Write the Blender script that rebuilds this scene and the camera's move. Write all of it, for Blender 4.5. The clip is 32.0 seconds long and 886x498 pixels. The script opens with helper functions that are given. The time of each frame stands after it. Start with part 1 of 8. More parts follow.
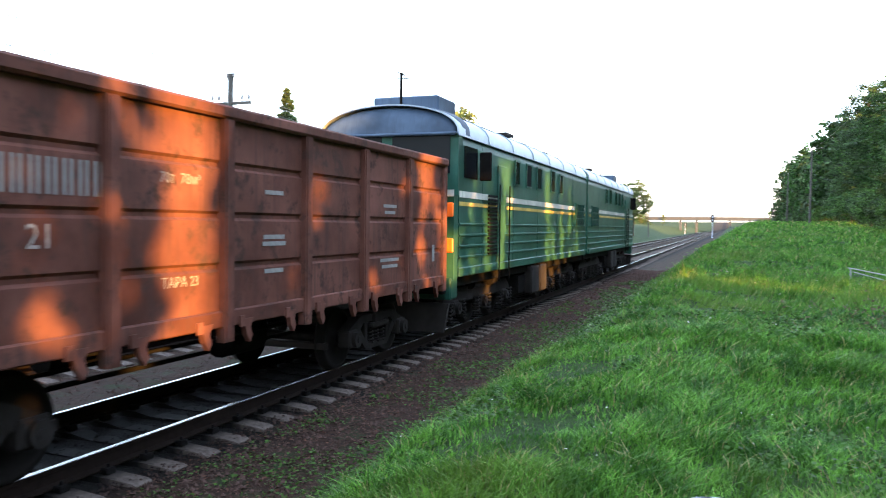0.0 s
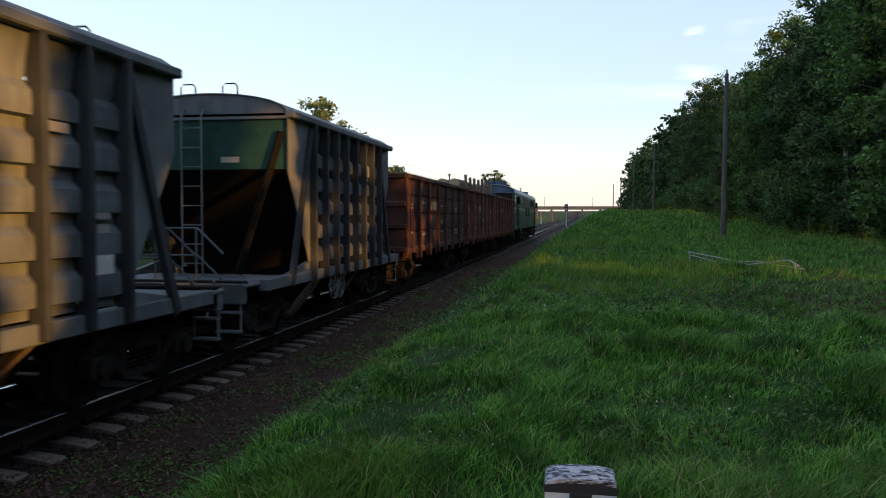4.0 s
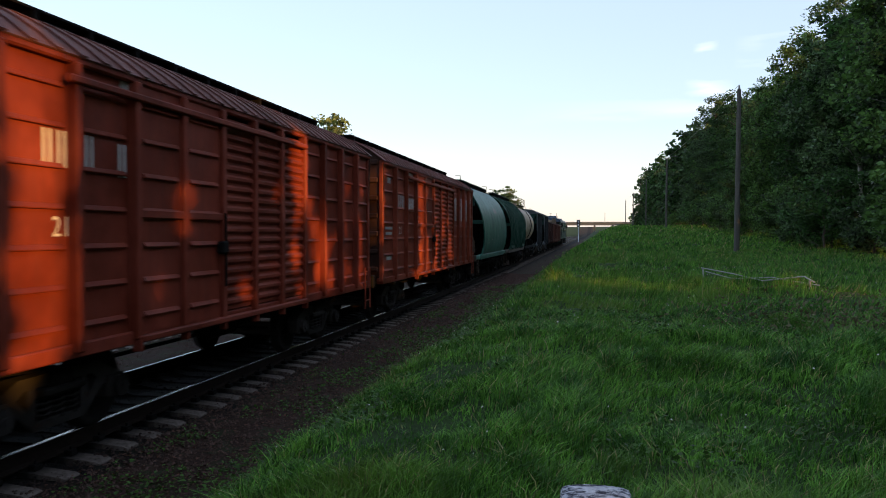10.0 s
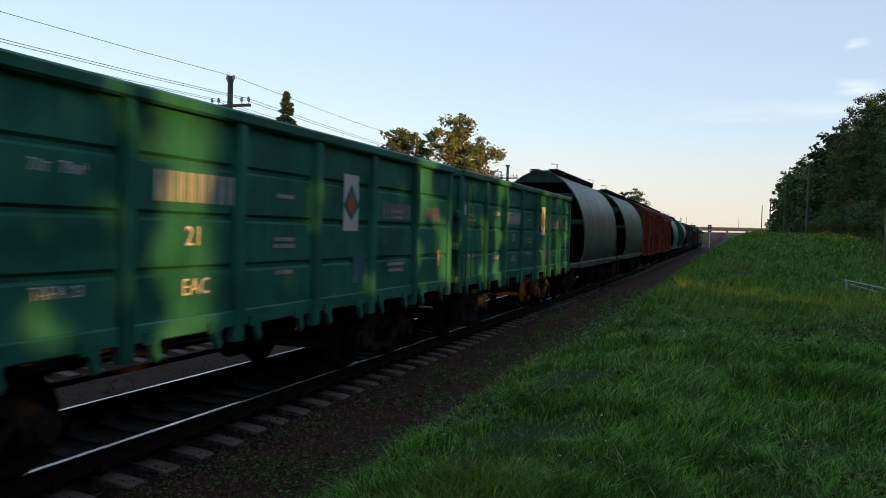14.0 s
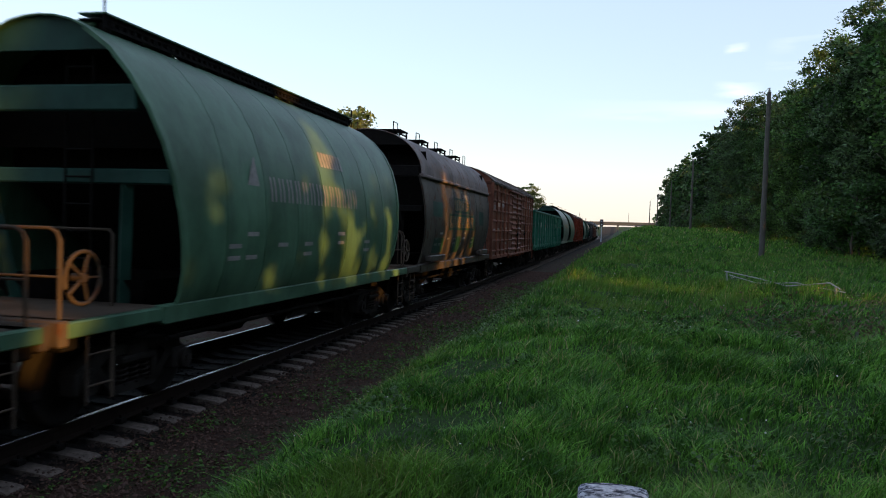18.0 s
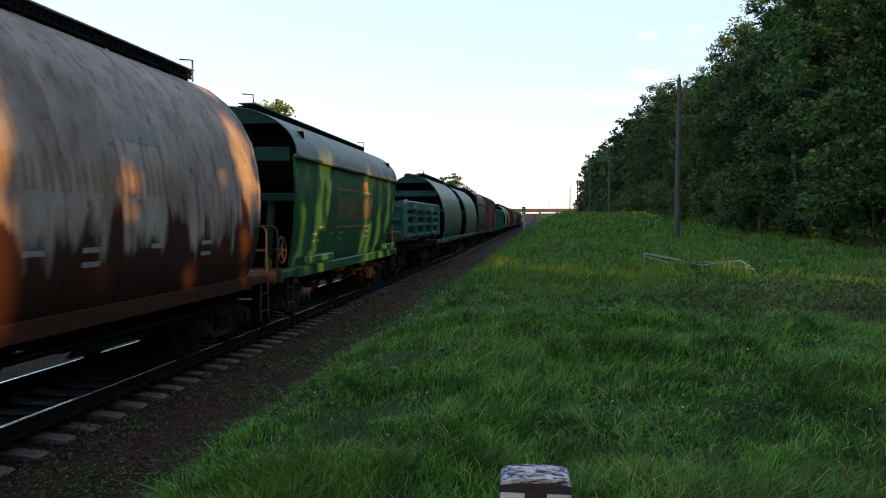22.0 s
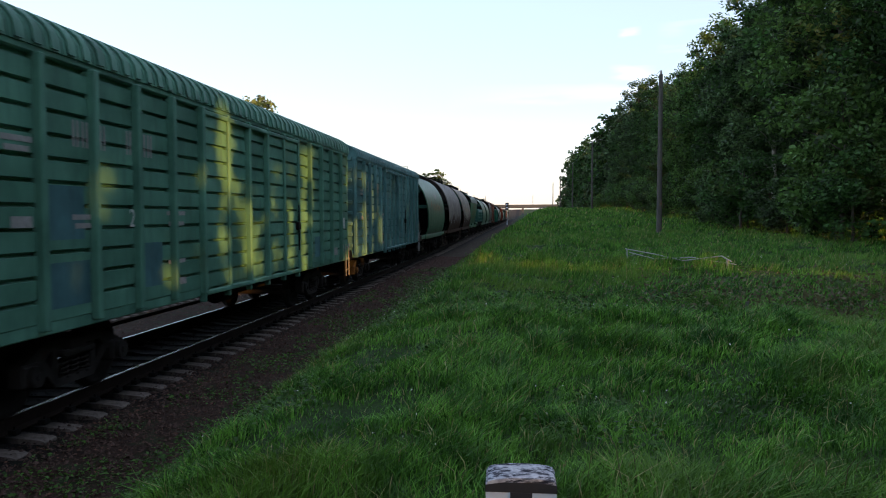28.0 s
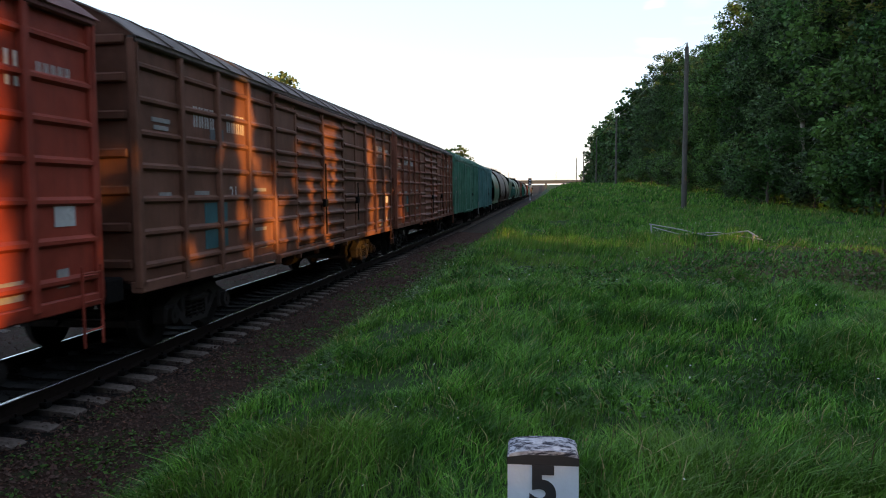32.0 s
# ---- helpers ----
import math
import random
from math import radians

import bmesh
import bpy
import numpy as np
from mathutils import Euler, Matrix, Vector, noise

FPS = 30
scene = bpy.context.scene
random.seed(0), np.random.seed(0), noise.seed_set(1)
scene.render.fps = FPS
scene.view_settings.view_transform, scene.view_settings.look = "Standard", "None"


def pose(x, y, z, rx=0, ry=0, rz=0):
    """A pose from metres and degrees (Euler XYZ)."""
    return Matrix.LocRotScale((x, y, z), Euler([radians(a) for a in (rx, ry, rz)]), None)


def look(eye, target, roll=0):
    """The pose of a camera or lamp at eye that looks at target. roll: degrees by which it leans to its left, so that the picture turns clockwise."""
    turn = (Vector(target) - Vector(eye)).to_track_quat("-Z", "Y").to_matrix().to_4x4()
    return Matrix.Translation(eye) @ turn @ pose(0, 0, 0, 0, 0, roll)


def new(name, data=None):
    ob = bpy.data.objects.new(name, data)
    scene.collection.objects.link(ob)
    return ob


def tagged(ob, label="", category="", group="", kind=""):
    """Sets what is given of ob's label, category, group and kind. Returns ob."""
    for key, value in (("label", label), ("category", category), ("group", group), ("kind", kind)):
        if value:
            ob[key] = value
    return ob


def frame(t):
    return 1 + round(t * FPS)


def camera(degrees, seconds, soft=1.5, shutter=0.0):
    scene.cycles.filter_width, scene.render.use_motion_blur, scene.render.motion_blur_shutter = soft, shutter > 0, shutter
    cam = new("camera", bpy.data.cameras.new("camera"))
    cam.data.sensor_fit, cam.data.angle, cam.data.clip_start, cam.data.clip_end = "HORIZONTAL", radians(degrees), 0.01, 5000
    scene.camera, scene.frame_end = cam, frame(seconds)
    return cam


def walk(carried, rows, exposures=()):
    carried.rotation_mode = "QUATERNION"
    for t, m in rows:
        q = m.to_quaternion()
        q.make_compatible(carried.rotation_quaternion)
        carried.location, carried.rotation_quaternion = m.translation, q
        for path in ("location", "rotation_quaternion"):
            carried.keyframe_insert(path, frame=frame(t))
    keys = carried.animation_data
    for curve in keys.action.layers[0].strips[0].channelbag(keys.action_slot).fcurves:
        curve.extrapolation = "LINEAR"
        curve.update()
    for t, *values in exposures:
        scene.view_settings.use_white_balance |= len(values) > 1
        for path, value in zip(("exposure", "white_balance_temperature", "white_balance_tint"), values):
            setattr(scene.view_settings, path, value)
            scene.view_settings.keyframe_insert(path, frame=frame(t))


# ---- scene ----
SKY_STRENGTH, SUN_STRENGTH = 0.13, 4.2
EXPOSURES = ((0, 2.9), (0.5, 1.8), (1.0, 1.05), (2.0, 0.9), (4.0, 0.9), (9.0, 0.93), (12.5, 0.95), (13.2, 0.85), (14.0, 0.6), (14.5, 0.58), (16.5, 0.76), (17.0, 0.86), (19.0, 0.9), (20.0, 0.8), (21.5, 1.0), (23.0, 1.22), (25.5, 1.22), (28.0, 1.1), (30.0, 1.25), (32.0, 1.25))
cam = camera(59.0, 32.0, 1.0, 0.2)

# ---- the walk: a hand-held phone, 2.24 m above the rail heads, turning after the train ----
CAM_ROWS = [
    (0, -0.002, -0.004, 2.261, 88.25, -0.66, 20.29),
    (0.5, -0.004, 0.003, 2.245, 88.12, -0.28, 13.39),
    (1, -0.013, 0.011, 2.24, 88.1, -0.2, 10.79),
    (1.5, -0.008, 0.007, 2.233, 88.01, -0.19, 8.58),
    (2, 0.022, 0.004, 2.239, 87.87, -0.39, 8.78),
    (2.5, 0.026, -0.003, 2.241, 87.61, -0.21, 9.11),
    (3, 0.027, -0.001, 2.249, 87.62, -0.21, 9.36),
    (3.5, 0.017, 0.001, 2.237, 87.68, -0.18, 9.63),
    (4, 0, 0.002, 2.233, 87.64, -0.11, 10.24),
    (4.5, -0.003, -0.002, 2.225, 87.66, -0.26, 10.66),
    (6.5, -0.003, -0.012, 2.23, 88.16, -0.08, 11.17),
    (7, -0.017, -0.002, 2.232, 88.3, -0.01, 11.28),
    (7.5, -0.017, 0.005, 2.233, 88.3, 0.04, 11.3),
    (8, -0.011, 0.006, 2.229, 88.38, -0, 11.18),
    (8.5, -0.015, 0.005, 2.237, 88.52, 0.01, 11.17),
    (9, -0.019, 0.005, 2.242, 88.81, -0, 11.1),
    (9.5, -0.016, 0.005, 2.243, 88.91, -0.07, 11.11),
    (10, -0.006, 0.002, 2.24, 88.8, -0.05, 11.11),
    (10.5, -0.01, 0.006, 2.24, 88.74, -0.01, 11.24),
    (11, -0.01, 0, 2.239, 88.64, 0.01, 11.34),
    (11.5, -0.013, 0.004, 2.226, 88.24, 0.15, 11.53),
    (12, -0.026, 0.007, 2.226, 87.87, 0.2, 11.77),
    (12.5, -0.013, -0.004, 2.23, 88.15, 0.19, 12.48),
    (13, 0, 0.009, 2.258, 88.23, 0.02, 16.15),
    (13.5, 0.001, -0.02, 2.254, 88.43, -0.7, 18.57),
    (14, -0.004, -0.008, 2.257, 88.67, -1.58, 20.1),
    (14.5, -0.001, -0.009, 2.252, 88.71, -2.32, 21.26),
    (16.5, -0.016, -0.001, 2.253, 88.85, -2.96, 20.54),
    (17, -0.03, -0, 2.266, 88.98, -2.85, 15.77),
    (17.5, -0.006, -0.003, 2.243, 89.03, -2.25, 13.84),
    (18, -0.013, -0.003, 2.235, 88.44, -1.7, 12.73),
    (18.5, -0.013, -0.046, 2.247, 88.33, -0.98, 11.75),
    (19, -0.008, -0.026, 2.246, 88.32, -0.31, 10.97),
    (19.5, -0.004, -0.022, 2.246, 88.39, 0.26, 10.15),
    (20, -0.003, -0.019, 2.243, 88.42, 0.21, 9.34),
    (20.5, 0.002, -0.026, 2.246, 88.39, 0.15, 8.59),
    (21, 0.003, -0.027, 2.247, 88.37, 0.09, 8.2),
    (21.5, -0.001, -0.022, 2.241, 88.18, 0.06, 7.93),
    (22, 0.012, -0.008, 2.234, 87.86, 0.18, 7.2),
    (22.5, 0.016, 0.009, 2.223, 87.16, 0.33, 6.2),
    (23, 0.017, 0.012, 2.224, 86.48, 0.4, 5.71),
    (23.5, 0.017, 0.013, 2.23, 86.5, 0.37, 5.53),
    (24, 0.013, 0.01, 2.232, 86.61, 0.26, 5.34),
    (24.5, 0.013, 0.015, 2.224, 86.58, 0.32, 5.47),
    (25, 0.016, 0.008, 2.229, 86.63, 0.34, 5.77),
    (25.5, 0.015, -0, 2.235, 86.93, 0.26, 6.01),
    (27.5, 0.007, 0.008, 2.239, 87.66, 0.21, 6.16),
    (28, 0.008, 0.009, 2.24, 87.57, 0.35, 5.98),
    (28.5, 0.002, 0.011, 2.235, 87.31, 0.25, 5.78),
    (29, -0.001, 0.004, 2.231, 86.97, 0.17, 5.98),
    (29.5, 0.007, 0.012, 2.232, 86.52, 0.17, 6.29),
    (30, 0.009, 0.001, 2.24, 86.35, 0.18, 6.83),
    (30.5, 0.014, 0.01, 2.232, 85.88, 0.23, 7.3),
    (31, 0.016, 0.031, 2.228, 85.73, 0.3, 7.5),
    (31.5, 0.015, 0.016, 2.233, 85.8, 0.5, 7.58),
    (32, 0.01, 0.021, 2.23, 85.83, 0.56, 7.63),
]
walk(cam, [(t, pose(x, y, z, rx, ry, rz)) for t, x, y, z, rx, ry, rz in CAM_ROWS], EXPOSURES)

# ---- sky and sun: low evening sun behind the wood on the camera's side ----
SUN_AZ, SUN_EL = 118.0, 8.5          # degrees clockwise from +y, degrees up
world = bpy.data.worlds.new("evening_sky")
scene.world = world
world.use_nodes = True
wn, wl = world.node_tree.nodes, world.node_tree.links
bg = wn["Background"]
sky = wn.new("ShaderNodeTexSky")
sky.sky_type, sky.sun_disc = 'NISHITA', False
sky.sun_elevation, sky.sun_rotation = radians(SUN_EL), radians(SUN_AZ)
sky.air_density, sky.dust_density, sky.ozone_density = 1.0, 0.35, 1.0
wco = wn.new("ShaderNodeTexCoord")
wmap = wn.new("ShaderNodeMapping")
wmap.inputs["Scale"].default_value = (2.2, 2.2, 16.0)
wnoise = wn.new("ShaderNodeTexNoise")
wnoise.inputs["Scale"].default_value, wnoise.inputs["Detail"].default_value = 1.7, 7.0
wramp = wn.new("ShaderNodeValToRGB")
wramp.color_ramp.elements[0].position, wramp.color_ramp.elements[1].position = 0.36, 0.66
wmix = wn.new("ShaderNodeMix")
wmix.data_type = 'RGBA'
wmix.inputs["B"].default_value = (6.4, 6.4, 6.4, 1)
whaze = wn.new("ShaderNodeMix")
whaze.data_type = 'RGBA'
whaze.inputs["Factor"].default_value = 0.48
whaze.inputs["B"].default_value = (4.0, 4.75, 6.4, 1)
wfac = wn.new("ShaderNodeMath")
wfac.operation = 'MULTIPLY_ADD'
wfac.inputs[1].default_value, wfac.inputs[2].default_value = 0.55, 0.0
wl.new(wco.outputs["Generated"], wmap.inputs["Vector"])
wl.new(wmap.outputs["Vector"], wnoise.inputs["Vector"])
wl.new(wnoise.outputs["Fac"], wramp.inputs["Fac"])
wsep = wn.new("ShaderNodeSeparateXYZ")
wl.new(wco.outputs["Generated"], wsep.inputs[0])


def window(out, a, b, c, d):
    """Rises from a to b, falls from c to d."""
    up, dn, mu = wn.new("ShaderNodeMapRange"), wn.new("ShaderNodeMapRange"), wn.new("ShaderNodeMath")
    up.inputs["From Min"].default_value, up.inputs["From Max"].default_value = a, b
    dn.inputs["From Min"].default_value, dn.inputs["From Max"].default_value = d, c
    mu.operation = 'MULTIPLY'
    wl.new(out, up.inputs["Value"])
    wl.new(out, dn.inputs["Value"])
    wl.new(up.outputs[0], mu.inputs[0])
    wl.new(dn.outputs[0], mu.inputs[1])
    return mu.outputs[0]


wwarp = wn.new("ShaderNodeMath")
wwarp.operation = 'MULTIPLY_ADD'
wwarp.inputs[1].default_value = 0.09
wl.new(wnoise.outputs["Fac"], wwarp.inputs[0])
wl.new(wsep.outputs["Z"], wwarp.inputs[2])
streak = None
for xs, zs in (((-0.10, 0.10, 0.14, 0.19), (0.172, 0.188, 0.190, 0.212)), ((0.155, 0.18, 0.21, 0.25), (0.246, 0.257, 0.259, 0.272)),
               ((0.11, 0.12, 0.13, 0.14), (0.256, 0.263, 0.264, 0.271)), ((0.10, 0.12, 0.13, 0.16), (0.213, 0.220, 0.222, 0.231))):
    one, both = wn.new("ShaderNodeMath"), wn.new("ShaderNodeMath")
    one.operation, both.operation = 'MULTIPLY', 'MAXIMUM'
    wl.new(window(wsep.outputs["X"], *xs), one.inputs[0])
    wl.new(window(wwarp.outputs[0], *zs), one.inputs[1])
    both.inputs[0].default_value = 0.0
    if streak is not None:
        wl.new(streak, both.inputs[0])
    wl.new(one.outputs[0], both.inputs[1])
    streak = both.outputs[0]
wm2 = wn.new("ShaderNodeMath")
wm2.operation = 'MULTIPLY'
wl.new(wramp.outputs["Color"], wm2.inputs[0])
wl.new(streak, wm2.inputs[1])
wl.new(wm2.outputs[0], wfac.inputs[0])
wl.new(wfac.outputs[0], wmix.inputs["Factor"])
wl.new(sky.outputs["Color"], whaze.inputs["A"])
wlow = wn.new("ShaderNodeMapRange")
wlow.inputs["From Min"].default_value, wlow.inputs["From Max"].default_value = 0.13, 0.0
wlow.inputs["To Max"].default_value = 0.75
wl.new(wsep.outputs["Z"], wlow.inputs["Value"])
wwarm = wn.new("ShaderNodeMix")
wwarm.data_type = 'RGBA'
wwarm.inputs["B"].default_value = (4.5, 3.9, 3.25, 1)
wl.new(wlow.outputs["Result"], wwarm.inputs["Factor"])
wl.new(whaze.outputs["Result"], wwarm.inputs["A"])
wl.new(wwarm.outputs["Result"], wmix.inputs["A"])
wl.new(wmix.outputs["Result"], bg.inputs["Color"])
bg.inputs["Strength"].default_value = SKY_STRENGTH

sun_data = bpy.data.lights.new("sun", 'SUN')
sun_data.energy, sun_data.angle, sun_data.color = SUN_STRENGTH, radians(0.6), (1.0, 0.47, 0.10)
sun = new("sun", sun_data)
_a, _e = radians(SUN_AZ), radians(SUN_EL)
SUN_DIR = Vector((math.sin(_a) * math.cos(_e), math.cos(_a) * math.cos(_e), math.sin(_e)))
sun.matrix_world = look(SUN_DIR * 200, (0, 0, 0))


# ---- materials ----
def mat_base(name, rough=0.7, metal=0.0, spec=0.5):
    m = bpy.data.materials.new(name)
    m.use_nodes = True
    n, l = m.node_tree.nodes, m.node_tree.links
    b = n["Principled BSDF"]
    b.inputs["Roughness"].default_value, b.inputs["Metallic"].default_value = rough, metal
    b.inputs["Specular IOR Level"].default_value = spec
    return m, n, l, b


def noise_fac(n, l, vec, scale, detail=5.0, lo=0.4, hi=0.6, rough=0.6):
    t = n.new("ShaderNodeTexNoise")
    t.inputs["Scale"].default_value, t.inputs["Detail"].default_value, t.inputs["Roughness"].default_value = scale, detail, rough
    l.new(vec, t.inputs["Vector"])
    r = n.new("ShaderNodeMapRange")
    r.inputs["From Min"].default_value, r.inputs["From Max"].default_value = lo, hi
    l.new(t.outputs["Fac"], r.inputs["Value"])
    return r.outputs["Result"], t.outputs["Fac"]


def mix_col(n, l, fac, a, b):
    x = n.new("ShaderNodeMix")
    x.data_type = 'RGBA'
    if isinstance(fac, float):
        x.inputs["Factor"].default_value = fac
    else:
        l.new(fac, x.inputs["Factor"])
    for key, v in (("A", a), ("B", b)):
        if isinstance(v, tuple):
            x.inputs[key].default_value = (*v, 1)
        else:
            l.new(v, x.inputs[key])
    return x.outputs["Result"]


def scaled(n, l, vec, s, off=None):
    p = n.new("ShaderNodeMapping")
    p.inputs["Scale"].default_value = s
    l.new(vec, p.inputs["Vector"])
    if off is not None:
        l.new(off, p.inputs["Location"])
    return p.outputs["Vector"]


def bump(n, l, b, height, strength, dist=0.01):
    u = n.new("ShaderNodeBump")
    u.inputs["Strength"].default_value, u.inputs["Distance"].default_value = strength, dist
    l.new(height, u.inputs["Height"])
    l.new(u.outputs["Normal"], b.inputs["Normal"])


def paint(name, col, rust=0.3, rough=0.55, rust_col=(0.11, 0.045, 0.022), fade=1.25, streak=0.5, low_rust=0.0, streak_col=None):
    """Weathered wagon paint: fading in large blotches, rust in flecks, dirt in vertical streaks."""
    m, n, l, b = mat_base(name, min(0.9, rough + 0.08), 0.0, 0.13)
    co = n.new("ShaderNodeTexCoord").outputs["Object"]
    oi = n.new("ShaderNodeObjectInfo")
    jit = n.new("ShaderNodeVectorMath")
    jit.operation = 'ADD'
    sc = n.new("ShaderNodeVectorMath")
    sc.operation = 'SCALE'
    cmb = n.new("ShaderNodeCombineXYZ")
    l.new(oi.outputs["Random"], cmb.inputs[0])
    l.new(oi.outputs["Random"], cmb.inputs[1])
    l.new(cmb.outputs[0], sc.inputs[0])
    sc.inputs["Scale"].default_value = 31.0
    l.new(co, jit.inputs[0])
    l.new(sc.outputs[0], jit.inputs[1])
    v = jit.outputs[0]
    blot, _ = noise_fac(n, l, v, 0.9, 4, 0.35, 0.68)
    light = tuple(min(1, c * fade + 0.012) for c in col)
    dark = tuple(c * 0.62 for c in col)
    c1 = mix_col(n, l, blot, dark, light)
    st, _ = noise_fac(n, l, scaled(n, l, v, (5, 5, 0.35)), 1.6, 5, 0.5, 0.72)
    smul = n.new("ShaderNodeMath")
    smul.operation = 'MULTIPLY'
    smul.inputs[1].default_value = streak
    l.new(st, smul.inputs[0])
    c2 = mix_col(n, l, smul.outputs[0], c1, streak_col or tuple(0.45 * c + 0.012 for c in col))
    lo = 0.74 - 0.30 * rust
    rf, raw = noise_fac(n, l, v, 3.1, 8, lo, lo + 0.10, 0.72)
    if low_rust:
        # rust that has crept up from the sole bar in tongues
        sp = n.new("ShaderNodeSeparateXYZ")
        l.new(co, sp.inputs[0])
        tn = n.new("ShaderNodeTexNoise")
        tn.inputs["Scale"].default_value, tn.inputs["Detail"].default_value = 1.0, 7.0
        l.new(scaled(n, l, v, (2.2, 2.2, 0.7)), tn.inputs["Vector"])
        ma = n.new("ShaderNodeMath")
        ma.operation = 'MULTIPLY_ADD'
        ma.inputs[1].default_value = 2.6
        l.new(tn.outputs["Fac"], ma.inputs[0])
        mi = n.new("ShaderNodeMath")
        mi.operation = 'SUBTRACT'
        l.new(sp.outputs["Z"], mi.inputs[1])
        mi.inputs[0].default_value = 0.0
        l.new(mi.outputs[0], ma.inputs[2])
        mr = n.new("ShaderNodeMapRange")
        mr.inputs["From Min"].default_value, mr.inputs["From Max"].default_value = -low_rust - 0.15, -low_rust + 0.15
        l.new(ma.outputs[0], mr.inputs["Value"])
        mxm = n.new("ShaderNodeMath")
        mxm.operation = 'MAXIMUM'
        l.new(rf, mxm.inputs[0])
        l.new(mr.outputs["Result"], mxm.inputs[1])
        rf = mxm.outputs[0]
    c3 = mix_col(n, l, rf, c2, rust_col)
    l.new(c3, b.inputs["Base Color"])
    rr = n.new("ShaderNodeMapRange")
    rr.inputs["To Min"].default_value, rr.inputs["To Max"].default_value = rough, min(0.95, rough + 0.3)
    l.new(rf, rr.inputs["Value"])
    l.new(rr.outputs["Result"], b.inputs["Roughness"])
    _, fine = noise_fac(n, l, v, 24, 6)
    bump(n, l, b, fine, 0.18, 0.012)
    return m


def plain(name, col, rough=0.6, metal=0.0, var=0.35, scale=9.0, bumpy=0.2, dist=0.01, spec=0.5):
    m, n, l, b = mat_base(name, rough, metal, spec)
    co = n.new("ShaderNodeTexCoord").outputs["Object"]
    f, raw = noise_fac(n, l, co, scale, 6, 0.3, 0.7)
    g, _ = noise_fac(n, l, co, scale * 0.13, 3, 0.3, 0.7)
    a = mix_col(n, l, f, tuple(c * (1 - var) for c in col), tuple(min(1, c * (1 + var)) for c in col))
    c = mix_col(n, l, g, a, tuple(c * (1 - 0.5 * var) for c in col))
    l.new(c, b.inputs["Base Color"])
    if bumpy:
        bump(n, l, b, raw, bumpy, dist)
    return m


def foliage(name, col, var=0.5, warm=(0.16, 0.13, 0.02), warm_amt=0.12, rough=0.55, trans=0.35):
    """Leaves: colour varies leaf by leaf and in large blotches; thin, so some light comes through."""
    m, n, l, b = mat_base(name, rough, 0, 0.3)
    geo = n.new("ShaderNodeNewGeometry")
    a = mix_col(n, l, geo.outputs["Random Per Island"], tuple(c * (1 - var) for c in col), tuple(c * (1 + var) for c in col))
    f, _ = noise_fac(n, l, geo.outputs["Position"], 0.16, 3, 0.62 - warm_amt * 0.6, 0.80 - warm_amt * 0.6)
    c = mix_col(n, l, f, a, warm)
    own = n.new("ShaderNodeMapRange")
    own.inputs["To Min"].default_value, own.inputs["To Max"].default_value = 0.62, 1.45
    l.new(n.new("ShaderNodeObjectInfo").outputs["Random"], own.inputs["Value"])
    tone = n.new("ShaderNodeVectorMath")
    tone.operation = 'SCALE'
    l.new(c, tone.inputs[0])
    l.new(own.outputs["Result"], tone.inputs["Scale"])
    c = tone.outputs[0]
    l.new(c, b.inputs["Base Color"])
    out = n["Material Output"]
    tr = n.new("ShaderNodeBsdfTranslucent")
    l.new(c, tr.inputs["Color"])
    mx = n.new("ShaderNodeMixShader")
    mx.inputs[0].default_value = trans
    l.new(b.outputs[0], mx.inputs[1])
    l.new(tr.outputs[0], mx.inputs[2])
    l.new(mx.outputs[0], out.inputs["Surface"])
    return m


